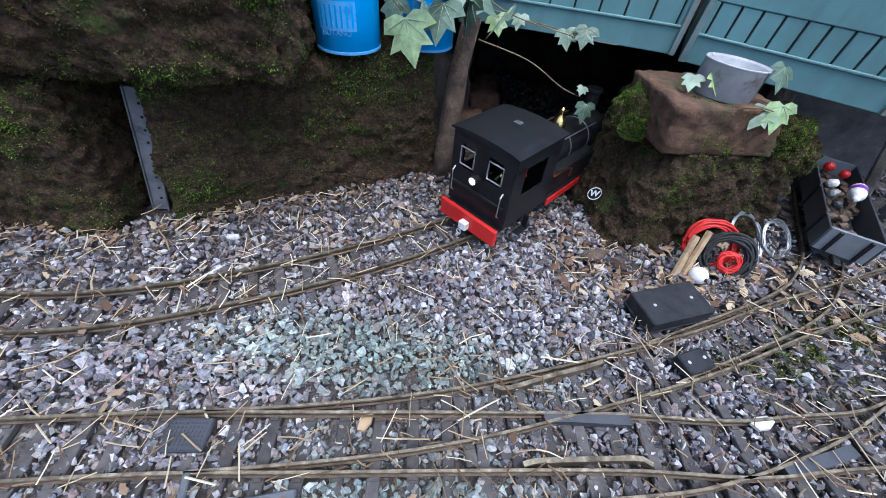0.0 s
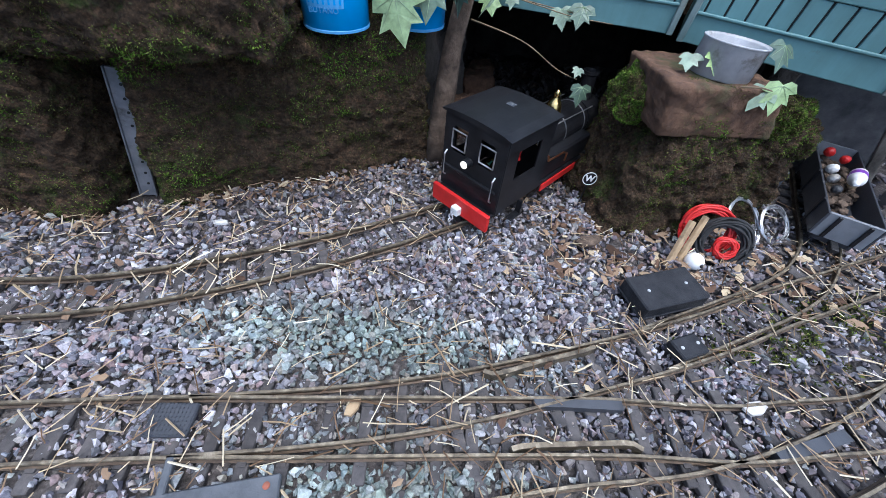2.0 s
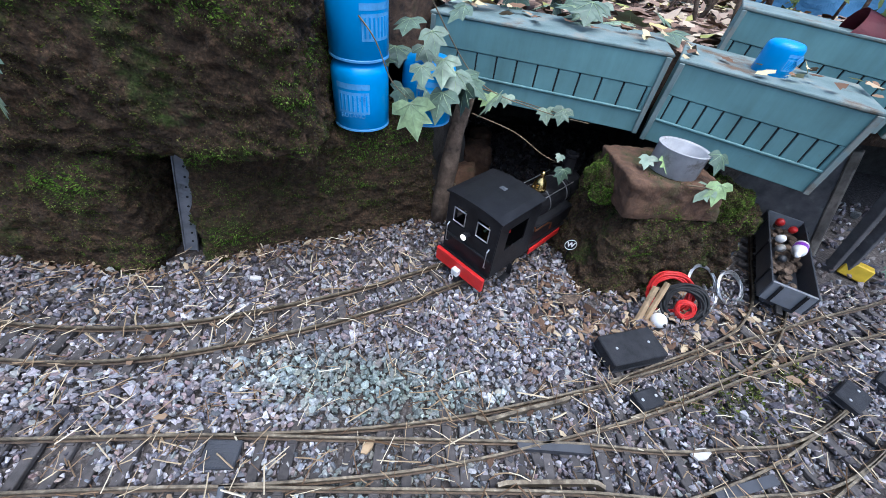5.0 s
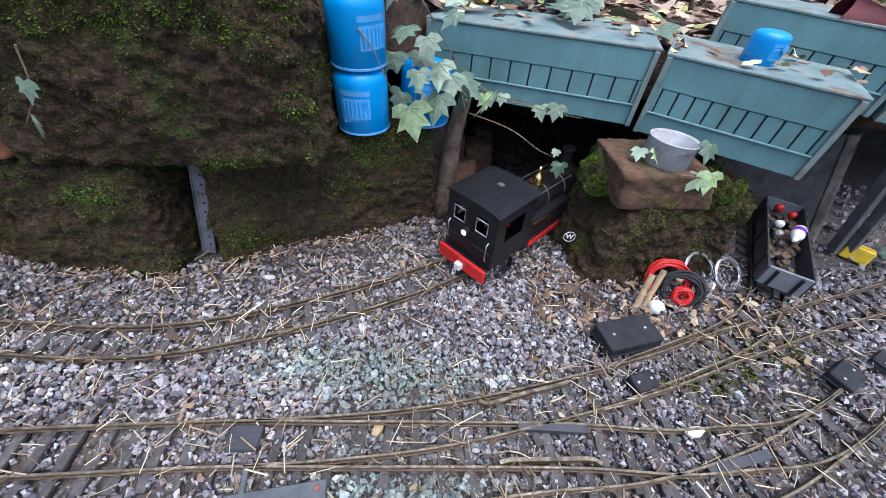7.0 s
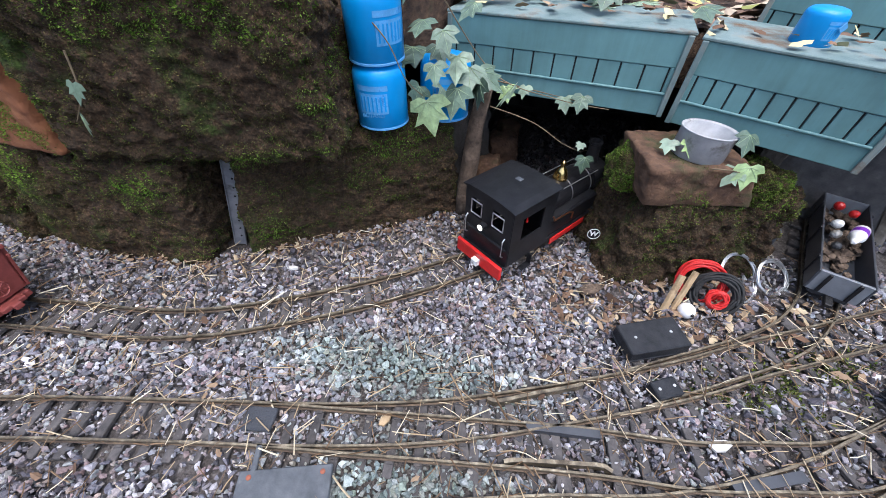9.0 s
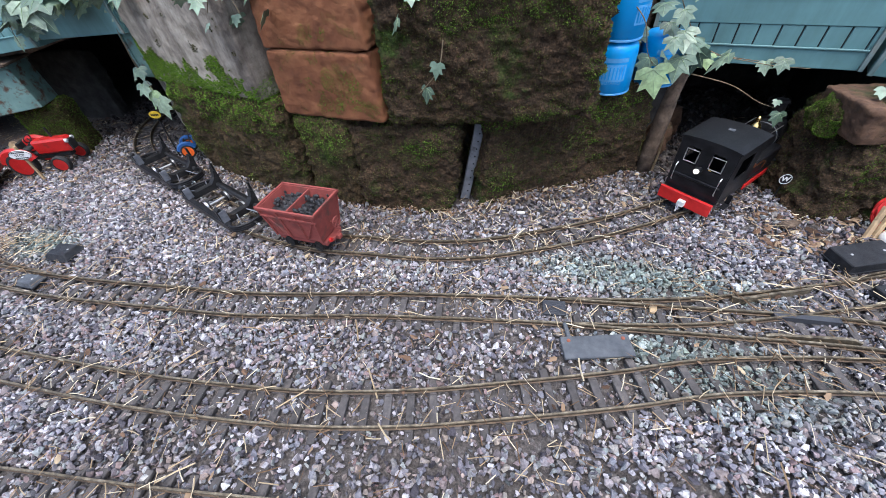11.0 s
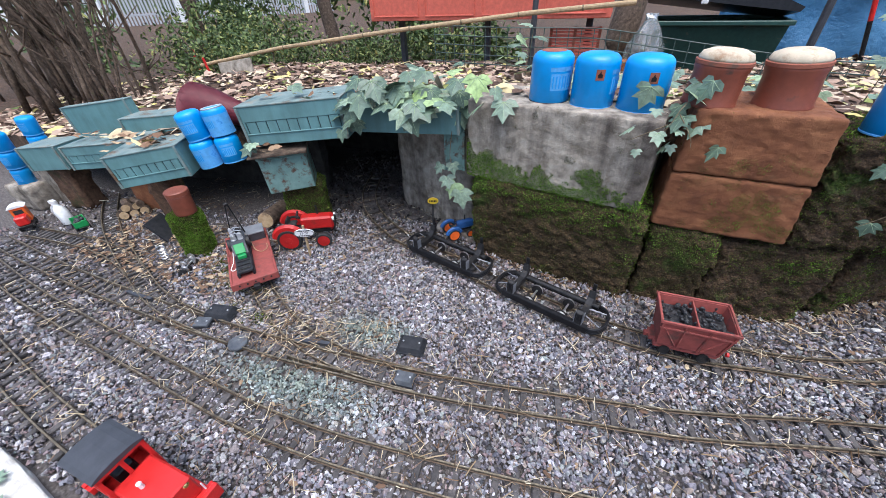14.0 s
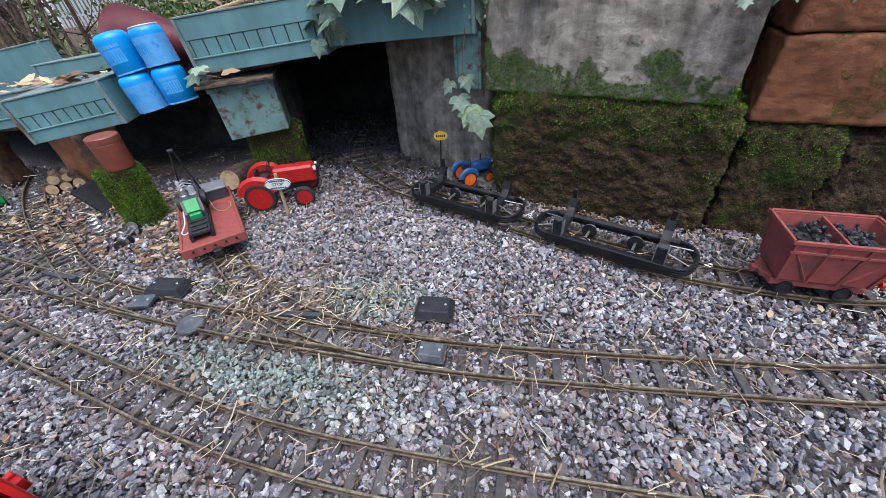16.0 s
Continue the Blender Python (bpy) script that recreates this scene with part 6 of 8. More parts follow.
# ---- signs ----
t = thing("stop_sign", pose(-1.570, 0.165, 0.0, 2, 3, 27), "white oval STOP board on a wooden post", "sign")
bm = bmesh.new()
box(bm, .006, .005, .112, pose(0, 0, .054), .0006)
part("post", bm, M_WOOD, t)
bm = bmesh.new()
cyl(bm, 1, .003, pose(0, -.0045, .088, 90) @ Matrix.Diagonal((.026, .0130, 1, 1)), 36)
board = part("board", bm, M_WHITE, t)
bm = bmesh.new()
tube(bm, [(.0250 * math.cos(a), -.0062, .088 + .0120 * math.sin(a)) for a in np.linspace(0, 2 * math.pi, 41)[:-1]], .0006, 5, True)
part("border", bm, M_BLACK, board)
letters("STOP", .0095, M_BLACK, board, pose(0, -.0063, .088, 90))
bm = bmesh.new()
for z, n in ((.0955, 7), (.0805, 7)):
    for i in range(n):
        box(bm, .0034, .0004, .0028, pose(-.0135 + i * .0045, -.0062, z))
part("small_writing", bm, M_BLACK, board)
t = thing("yellow_sign", pose(-1.270, 0.350, 0.0, 0, 3, 20), "small yellow oval sign on a thin dark post", "sign")
bm = bmesh.new()
cyl(bm, .0018, .125, pose(0, 0, .0625), 8)
part("post", bm, M_IRON, t)
bm = bmesh.new()
cyl(bm, 1, .003, pose(0, -.003, .130, 90) @ Matrix.Diagonal((.015, .0095, 1, 1)), 28)
board = part("board", bm, M_YELLOW, t)
bm = bmesh.new()
for i in range(5):
    box(bm, .0030, .0004, .005, pose(-.0085 + i * .0042, -.0047, .130))
part("writing", bm, M_BLACK, board)

# ---- odds and ends along the western bank ----
t = thing("log_pile", pose(-2.31, 0.200, 0, 0, 0, 52) @ Matrix.Scale(.74, 4), "small stack of sawn logs under the crates", "logs")
for i, (x, z, r) in enumerate([(-.06, .02, .020), (-.02, .018, .018), (.02, .020, .019), (-.04, .052, .018), (.0, .05, .016)]):
    bm = bmesh.new()
    cyl(bm, r, .10, pose(x, .04, z, 84, 0, 8 * i - 10), 14)
    log = part("log", bm, M_BARK, t)
    bm = bmesh.new()
    cyl(bm, r * .93, .002, pose(x, -.012, z, 84, 0, 8 * i - 10), 14)
    part("cut_end", bm, M_WOOD, log, "pale sawn end")
t = thing("log", pose(-1.80, .30, .03, 80, 0, 15), "sawn log lying in the dark under the crates", "log")
bm = bmesh.new()
cyl(bm, .026, .12, Matrix(), 16)
part("bark", bm, M_BARK, t)
bm = bmesh.new()
cyl(bm, .024, .002, pose(0, 0, .061), 16)
part("cut_end", bm, M_WOOD, t)
for x, y, h, l in [(-2.505, .085, .078, "white plastic bottle standing by the bank"), (-2.545, .095, .07, "pale grey plastic bottle standing by the bank")]:
    t = thing("plastic_bottle", pose(x, y, 0, 0, -6), l, "bottle", "plastic bottles")
    bm = bmesh.new()
    lathe(bm, [(.016, 0), (.018, .003), (.018, h * .6), (.012, h * .8), (.007, h * .86), (.007, h)], seg=18)
    part("body", bm, M_WHITE if h > .075 else M_TIN, t, smooth=True)
    bm = bmesh.new()
    lathe(bm, [(.0085, h * .94), (.0085, h * 1.08)], seg=12)
    part("cap", bm, M_WHITE, t)
t = thing("toy_cart", pose(-2.415, .075, .004, 0, 0, -20), "green toy cart filled with dark scraps", "toy cart")
bm = bmesh.new()
box(bm, .060, .034, .004, pose(0, 0, .014), .0006)
for s in (-1, 1):
    box(bm, .060, .002, .018, pose(0, s * .017, .024), .0005)
    box(bm, .002, .034, .018, pose(s * .030, 0, .024), .0005)
part("body", bm, M_GREEN, t)
for x in (-.018, .018):
    wheelset(t, x, .008, gauge=.030)
bm = bmesh.new()
for i in range(14):
    bmesh.ops.create_icosphere(bm, subdivisions=1, radius=R.uniform(.004, .007), matrix=pose(R.uniform(-.024, .024), R.uniform(-.012, .012), .030))
tagged(part("load", bm, M_COAL, t), kind="stuff")
t = thing("toy_locomotive", pose(-2.575, .015, RAIL_TOP, 0, 0, -30), "small red toy locomotive with a pale roof", "toy locomotive")
bm = bmesh.new()
box(bm, .075, .036, .010, pose(0, 0, .016), .001)
part("frame", bm, M_BLACK, t)
bm = bmesh.new()
box(bm, .034, .030, .030, pose(.020, 0, .036), .004)
part("bonnet", bm, M_RED, t)
bm = bmesh.new()
box(bm, .032, .036, .050, pose(-.016, 0, .046), .002)
part("cab", bm, M_ORANGE, t)
bm = bmesh.new()
prism(bm, [(-.022, 0), (.022, 0), (.012, .006), (0, .008), (-.012, .006)], .040, pose(-.016, 0, .071, 0, 0, 90))
part("roof", bm, M_WHITE, t)
bm = bmesh.new()
box(bm, .002, .022, .014, pose(.0008, 0, .056), .0005)
part("windscreen", bm, M_SLOT, t)
for x in (-.022, .022):
    wheelset(t, x, .010, gauge=.030)
# spare wheels by the mossy stone
t = thing("spare_wheelsets", pose(-1.872, 0.022, .0, 0, 0, 35), "heap of small steel wheelsets by the mossy stone", "wheelsets")
for i in range(5):
    h = new("wheelset")
    h.parent = t
    h.matrix_basis = pose(R.uniform(-.02, .02), i * .011 - .025, .002 + .010 * (i % 2), R.uniform(-10, 10), 0, R.uniform(-25, 25))
    for s in (-1, 1):
        bm = bmesh.new()
        lathe(bm, [(.003, -.002), (.009, -.002), (.009, .001), (.0105, .0012), (.0105, .003), (.003, .003)], pose(0, s * .018, .010, 90 * s), 14)
        part("wheel", bm, M_STEEL if i % 2 else M_IRON, h)
    bm = bmesh.new()
    cyl(bm, .0018, .046, pose(0, 0, .010, 90), 8)
    part("axle", bm, M_STEEL, h)
t = thing("coil_spring", pose(-1.97, .03, .0, 0, 8), "rusty coil spring standing by the mossy stone", "spring")
bm = bmesh.new()
tube(bm, [(.008 * math.cos(a), .008 * math.sin(a), .004 + a * .0016) for a in np.linspace(0, 30, 90)], .0018, 5)
part("coil", bm, M_STEEL, t)
t = thing("tilted_slate", pose(-2.05, .13, .0, 0, -38, 15), "dark slate leaning against the bank", "slate")
bm = bmesh.new()
box(bm, .010, .07, .085, pose(0, 0, .042), .0015)
part("slate", bm, M_BLACKMATT, t)
# maroon clay horn above the western crates
t = thing("clay_horn", pose(-2.035, 0.345, 0.318, 0, 16, 10) @ Matrix.Diagonal((.95, 1.05, 1.05, 1)), "maroon glazed clay funnel lying on the bank", "clay pipe")
bm = bmesh.new()
n = 24
prof = [(.0, .062, .03), (.03, .060, .032), (.08, .050, .040), (.14, .036, .044), (.20, .028, .046), (.26, .024, .048)]
rings = []
for x, r, z in prof:
    rings.append([bm.verts.new((x, r * math.cos(2 * math.pi * i / n), z + r * math.sin(2 * math.pi * i / n))) for i in range(n)])
for a, b in zip(rings, rings[1:]):
    for i in range(n):
        bm.faces.new((a[i], b[i], b[(i + 1) % n], a[(i + 1) % n]))
bmesh.ops.solidify(bm, geom=bm.faces[:], thickness=.004)
part("funnel", bm, M_MAROON, t, smooth=True)
t = thing("clay_horn", pose(0.665, 0.590, 0.262, 0, -18, 172) @ Matrix.Diagonal((.85, .8, .8, 1)), "maroon glazed clay funnel above the eastern crates", "clay pipe")
o = new("funnel", bpy.data.objects["funnel"].data)
o.parent = t
# teal door leaf in the western tunnel mouth
t = thing("teal_board", pose(-1.196, 0.366, 0.222, 0, 0, 6), "narrow teal board beside the tunnel mouth", "board")
bm = bmesh.new()
box(bm, .050, .006, .10, pose(-.005, 0, .05), .001)
part("board", bm, M_TEALWORN, t)
for x in (-.028, .018):
    bm = bmesh.new()
    box(bm, .006, .004, .10, pose(x, -.005, .05), .001)
    part("batten", bm, M_TEALWORN, t)
# white edging at the near side
t = thing("white_edging", pose(-1.54, -0.504, -0.002, 0, 0, -6.5), "white painted stone edging beside the outermost track", "edging")
for i in range(4):
    bm = rock(.40, .058, .03, 16, .004, .002, seed=50 + i)
    o = part("edging_stone", bm, M_EDGING, t)
    o.matrix_basis = pose(-.60 + i * .404, .004 * (i % 2), .006, 0, 0, 0)
# grass on the far side of the edging
vs, fs = [], []
for _ in range(5200):
    x = R.uniform(-2.2, -.9)
    y = -.504 - (x + 1.54) * .114 - R.uniform(.034, .22)
    h, a, q = R.uniform(.012, .045), R.uniform(0, 6.28), R.uniform(.0012, .003)
    c, s_ = math.cos(a), math.sin(a)
    k = len(vs)
    vs += [(x - q * s_, y + q * c, -.004), (x + q * s_, y - q * c, -.004), (x + h * .35 * c + q * .6 * s_, y + h * .35 * s_, h * .7), (x + h * .9 * c, y + h * .9 * s_, h)]
    fs += [(k, k + 1, k + 2), (k, k + 2, k + 3)]
me = bpy.data.meshes.new("grass")
me.from_pydata(vs, [], fs)
me.materials.append(M_GRASS)
tagged(new("grass", me), "rough green grass beyond the white edging", "grass", kind="stuff")
# a stake and a grey plate on the western bank
z = bed_height(-2.92, 1.185)
t = thing("red_stake", pose(-2.92, 1.185, z - .02, 3, -4, 0) @ Matrix.Scale(1.15, 4), "short red stake in the bank", "stake")
bm = bmesh.new()
cyl(bm, .008, .12, pose(0, 0, .06), 10, .005)
part("stake", bm, M_RED, t)


# ---- the garden behind ----
def stand(x, y):
    return bed_height(x, y) - 0.01


# palisade fence
t = thing("palisade_fence", pose(0, 0, 0), "tall grey galvanised palisade fence behind the shrubs", "fence")
A, B = Vector((-15.2, 5.0)), Vector((-9.8, 12.6))
n = 112
bm = bmesh.new()
prism(bm, [(-.024, 0), (.024, 0), (.024, 1.25), (.012, 1.33), (0, 1.36), (-.012, 1.33), (-.024, 1.25)], .02)
first = None
ang = math.degrees(math.atan2((B - A).y, (B - A).x))
for i in range(n):
    p = A.lerp(B, i / (n - 1))
    m_ = pose(p.x, p.y, -.05, 0, R.uniform(-1, 1), ang)
    if first is None:
        first = part("pale", bm, M_FENCE, t)
        first.matrix_basis = m_
    else:
        again(first, m_)
for z in (.25, 1.0):
    bm = bmesh.new()
    c = (A + B) / 2
    box(bm, (B - A).length, .03, .05, pose(c.x, c.y + .03, z, 0, 0, ang), .004)
    part("rail", bm, M_FENCE, t)
for i in range(5):
    p = A.lerp(B, (i + .5) / 5)
    bm = bmesh.new()
    box(bm, .14, .08, 1.5, pose(p.x, p.y + .05, .7, 0, 0, ang), .004)
    part("post", bm, M_WHITE, t, "pale fence post")


def stems(name, x, y, count, spread, h, r0, label, lean=0.12, seed=1, twigs=5):
    """A clump of bare stems with side twigs."""
    rr = random.Random(seed)
    t = thing(name, pose(x, y, stand(x, y)), label, "shrub", "bare shrubs")
    for _ in range(count):
        a = rr.uniform(0, 6.28)
        d = spread * math.sqrt(rr.random())
        p = Vector((d * math.cos(a), d * math.sin(a) * .6, 0))
        g = Vector((rr.gauss(0, lean), rr.gauss(0, lean), 1)).normalized()
        pts = [p]
        hh = h * rr.uniform(.6, 1.1)
        for k in range(7):
            g = (g + Vector((rr.gauss(0, .07), rr.gauss(0, .07), 0))).normalized()
            pts.append(pts[-1] + g * hh / 7)
        rad = r0 * rr.uniform(.45, 1.2)
        bm = bmesh.new()
        tube(bm, pts, rad, 7, taper=.45)
        for _ in range(twigs):
            k = rr.randint(2, 6)
            q = Vector((rr.gauss(0, .6), rr.gauss(0, .6), rr.uniform(.2, .9))).normalized()
            L = hh * rr.uniform(.12, .3)
            tube(bm, [pts[k], pts[k] + q * L * .5, pts[k] + (q + Vector((0, 0, .3))) * L], rad * .35, 5, taper=.4)
        part("stem", bm, M_BARK, t, smooth=True)
    return t


stems("bare_shrub", -4.0, 1.05, 26, .42, 1.5, .020, "clump of bare brown stems at the garden's edge", seed=3)
stems("bare_shrub", -3.35, .95, 12, .25, 1.1, .012, "clump of thin bare stems", seed=4)
stems("bare_shrub", -4.9, 1.3, 16, .5, 1.7, .02, "clump of bare brown stems by the fence", seed=5)
stems("bare_shrub", 1.05, 2.25, 3, .12, 1.3, .055, "dark bare trunk rising by the blue sheet", .15, seed=6)
stems("bare_shrub", .85, 1.5, 10, .35, .8, .010, "thin bare twigs behind the crates", .3, seed=7)
stems("bare_shrub", .5, 1.2, 8, .25, .6, .006, "thin bare twigs behind the crates", .3, seed=8)


def tree(x, y, h, r, label, seed):
    """A trunk with limbs; the crown stays above the view, with clumps of leaves along the limbs."""
    rr = random.Random(seed)
    t = thing("tree", pose(x, y, stand(x, y)), label, "tree", "trees")
    pts = [Vector((0, 0, -.05))]
    for k in range(8):
        pts.append(pts[-1] + Vector((rr.gauss(0, .03), rr.gauss(0, .03), h / 8)))
    bm = bmesh.new()
    tube(bm, pts, r, 12, taper=.5)
    part("trunk", bm, M_BARK, t, smooth=True)
    vs, fs = [], []
    for i in range(9):
        k = rr.randint(3, 8)
        q = Vector((rr.gauss(0, .7), rr.gauss(0, .7), rr.uniform(.3, .8))).normalized()
        L = h * rr.uniform(.2, .4)
        bm = bmesh.new()
        ends = [pts[k], pts[k] + q * L * .5 + Vector((0, 0, .03)), pts[k] + q * L]
        tube(bm, ends, r * .3, 7, taper=.3)
        part("limb", bm, M_BARK, t, smooth=True)
        for _ in range(160):
            u = rr.uniform(.3, 1.15)
            c = pts[k] + q * L * u + Vector((rr.gauss(0, .12), rr.gauss(0, .12), rr.gauss(0, .10)))
            leaf_into(vs, fs, c, rr.uniform(.02, .045), rr)
    me = bpy.data.meshes.new("crown")
    me.from_pydata(vs, [], fs)
    me.materials.append(M_FOLIAGE)
    o = new("crown", me)
    o.parent = t
    tagged(o, kind="stuff")
    return t


def leaf_into(vs, fs, c, s, rr, flat=0.0):
    """Add one curled leaf with a wavy outline to the lists."""
    d = Vector((rr.gauss(0, 1), rr.gauss(0, 1), rr.gauss(0, 1) * (1 - flat))).normalized()
    w = d.cross(Vector((rr.gauss(0, 1 - .8 * flat), rr.gauss(0, 1 - .8 * flat), 1))).normalized()
    n = d.cross(w)
    k = len(vs)
    f, g = rr.uniform(.0, .5), rr.uniform(-.25, .45)
    for u, v in ((-1, 0), (-.45, .42), (-.1, .36), (.3, .52), (1, .05), (.35, -.46), (.0, -.34), (-.5, -.45), (0, 0)):
        u, v = u * rr.uniform(.88, 1.1), v * rr.uniform(.8, 1.15)
        vs.append(c + (d * u + w * v + n * (f * abs(v) + g * u * u * .6)) * s)
    fs.extend([(k + i, k + (i + 1) % 8, k + 8) for i in range(8)])


tree(-3.3, 2.9, 2.2, .07, "tree with dark bark and thin autumn leaves by the fence", 21)
tree(-2.2, 3.2, 2.4, .09, "tree with dark bark behind the bank", 22)
tree(-4.6, 2.6, 2.4, .08, "tree with thin yellow-green leaves by the fence", 23)
tree(-.75, 2.6, 2.2, .10, "dark tree trunk behind the tub", 24)


def bush(x, y, w, d, h, count, leaf, label, seed):
    """A low bush: stems inside, and leaves in uneven clumps."""
    rr = random.Random(seed)
    t = thing("bush", pose(x, y, stand(x, y)), label, "bush", "green bushes")
    vs, fs = [], []
    clumps = [Vector((rr.gauss(0, w * .4), rr.gauss(0, d * .4), abs(rr.gauss(.35, .28)) * h)) for _ in range(26)]
    for _ in range(count):
        c = clumps[rr.randint(0, 25)] + Vector((rr.gauss(0, w * .10), rr.gauss(0, d * .12), rr.gauss(0, h * .12)))
        if c.z > 0:
            leaf_into(vs, fs, c, leaf * rr.uniform(.6, 1.3), rr)
    me = bpy.data.meshes.new("foliage")
    me.from_pydata(vs, [], fs)
    me.materials.append(M_FOLIAGE)
    o = new("foliage", me)
    o.parent = t
    tagged(o, kind="stuff")
    for c in clumps[:9]:
        bm = bmesh.new()
        tube(bm, [(c.x * .3, c.y * .3, -.02), (c.x * .6, c.y * .6, c.z * .5), c], .006, 5, taper=.5)
        part("stem", bm, M_BARK, t)
    return t


bush(-3.1, 1.9, .7, .4, .40, 4200, .014, "dark green ivy-leaved bush in the leaf litter", 31)
bush(-2.4, 2.1, .8, .4, .34, 4200, .014, "dark green ivy-leaved bush in the leaf litter", 32)
bush(-3.8, 2.2, .8, .5, .55, 3800, .016, "loose green bush by the fence", 33)
bush(-1.7, 2.4, .7, .4, .36, 1800, .025, "dark green bush behind the red trough", 34)
bush(-3.15, 1.45, .3, .2, .32, 900, .016, "small light green shrub", 35)
bush(1.3, 1.3, .6, .4, .5, 1500, .022, "pale green bush behind the crates", 36)
bush(-4.9, 3.6, 1.2, .6, 1.1, 1500, .04, "tall loose green shrubbery before the fence", 38)
bush(-3.2, 4.6, 1.4, .6, 1.2, 1800, .045, "tall loose green shrubbery before the fence", 39)
bush(-6.2, 2.2, 1.0, .6, .8, 900, .04, "tall loose green shrubbery before the fence", 40)

# bamboo pole and plate
t = thing("bamboo_cane", pose(0, 0, 0), "long pale bamboo cane leaning over the bank", "cane")
bm = bmesh.new()
tube(bm, [(-3.05, 1.25, .285), (-2.44, 1.25, .378), (-1.8, 1.25, .447), (-1.17, 1.25, .505), (-.80, 1.25, .53)], .009, 10)
cane = part("cane", bm, M_WOOD, t)
for i in range(9):
    bm = bmesh.new()
    x = -2.9 + i * .24
    z = float(np.interp(x, [-3.05, -2.44, -1.8, -1.17, -.8], [.285, .378, .447, .505, .53]))
    lathe(bm, [(.0094, -.003), (.0106, 0), (.0094, .003)], pose(x, 1.25, z, 0, 84), 12, cap=False)
    part("node", bm, M_STEM, cane)
t = thing("grey_tile", pose(-2.63, 1.1, .262, -12, -7, 8), "pale grey tile standing in the leaves", "tile")
bm = bmesh.new()
box(bm, .20, .012, .085, pose(0, 0, .035), .002)
part("tile", bm, M_CONC, t)
t = thing("marker_stake", pose(-3.61, 1.67, stand(-3.61, 1.67)), "thin stake with a red top in the leaves", "stake", "marker stakes")
for z0, z1, m_, nm in ((0, .06, M_BLACK, "shaft"), (.06, .20, M_RED, "red_top")):
    bm = bmesh.new()
    cyl(bm, .010, z1 - z0, pose(.01 * z1, 0, (z0 + z1) / 2 + .05, 0, 4), 10)
    part(nm, bm, m_, t)
t = thing("marker_stake", pose(.235, 1.9, stand(.235, 1.9), 0, -15), "tall black stake with a red top by the blue sheet", "stake", "marker stakes")
for z0, z1, m_, nm in ((-.05, .17, M_BLACK, "shaft"), (.17, .335, M_RED, "red_top")):
    bm = bmesh.new()
    cyl(bm, .009, z1 - z0, pose(0, 0, (z0 + z1) / 2), 10)
    part(nm, bm, m_, t)

# salmon-red trough on legs, and slatted trays
t = thing("red_trough", pose(-1.46, 1.52, 0, 0, 0, -2), "salmon-red plastic trough with recessed panels above the bank", "trough")
bm = bmesh.new()
box(bm, 1.18, .012, .18, pose(0, 0, .555), .003)
box(bm, 1.18, .012, .18, pose(0, .34, .555), .003)
for s in (-1, 1):
    box(bm, .012, .33, .18, pose(s * .584, .17, .555), .003)
box(bm, 1.16, .33, .01, pose(0, .17, .475))
part("body", bm, M_SALMON, t)
for i in range(4):
    bm = bmesh.new()
    x = -.44 + i * .293
    for a, b, sx, sz in ((0, .07, .26, .006), (0, -.07, .26, .006), (-.127, 0, .006, .14), (.127, 0, .006, .14)):
        box(bm, sx, .006, sz, pose(x + a, -.009, .555 + b), .001)
    part("panel_frame", bm, M_SALMON, t)
for x in (-.5, 0, .5):
    bm = bmesh.new()
    box(bm, .03, .03, .32, pose(x, .17, .33), .003)
    part("leg", bm, M_DKGREY, t)
for dx, z in ((-1.01, .31), (-1.01, .37)):
    t = thing("slatted_tray", pose(dx, 1.58, z, 0, 0, -3), "terracotta slatted plastic tray", "tray", "slatted trays")
    for k in range(4):
        bm = bmesh.new()
        box(bm, .23, .008, .011, pose(0, 0, .006 + k * .015), .001)
        part("slat", bm, M_SALMON, t)
    for s in (-1, 0, 1):
        bm = bmesh.new()
        box(bm, .014, .012, .058, pose(s * .108, .002, .029), .001)
        part("upright", bm, M_TERRA, t)
    bm = bmesh.new()
    box(bm, .22, .10, .006, pose(0, .055, .004))
    part("bottom", bm, M_TERRA, t)
t = thing("brick_edging", pose(-.82, 1.55, stand(-.82, 1.55)), "red bricks lying behind the wire fence", "bricks")
for i in range(3):
    bm = bmesh.new()
    box(bm, .11, .06, .045, pose(i * .12 - .12, 0, .03, 0, 0, R.uniform(-5, 5)), .003)
    part("brick", bm, M_REDSTONE, t)

# wire mesh fence
t = thing("wire_mesh_fence", pose(0, 0, 0), "low green wire mesh fence along the bed", "fence")
path = spline([(-1.62, 1.34), (-1.3, 1.31), (-.9, 1.36), (-.5, 1.30), (-.15, 1.28), (.3, 1.36), (.7, 1.4)], .05)
for k in range(5):
    bm = bmesh.new()
    tube(bm, [(x, y, float(np.interp(x, [-1.6, -.9, -.2, .7], [.46, .44, .35, .28])) - k * .036) for x, y in path], .0022, 5)
    part("strand", bm, M_MESH, t)
bm = bmesh.new()
for i, (x, y) in enumerate(path):
    z = float(np.interp(x, [-1.6, -.9, -.2, .7], [.46, .44, .35, .28]))
    tube(bm, [(x, y, z), (x + .004, y, z - .16)], .0018, 5)
tagged(part("netting", bm, M_MESH, t), kind="stuff")
for x in (-1.17, -.2):
    bm = bmesh.new()
    cyl(bm, .012, .40, pose(x, 1.34, .42), 10)
    part("post", bm, M_DKGREY, t)

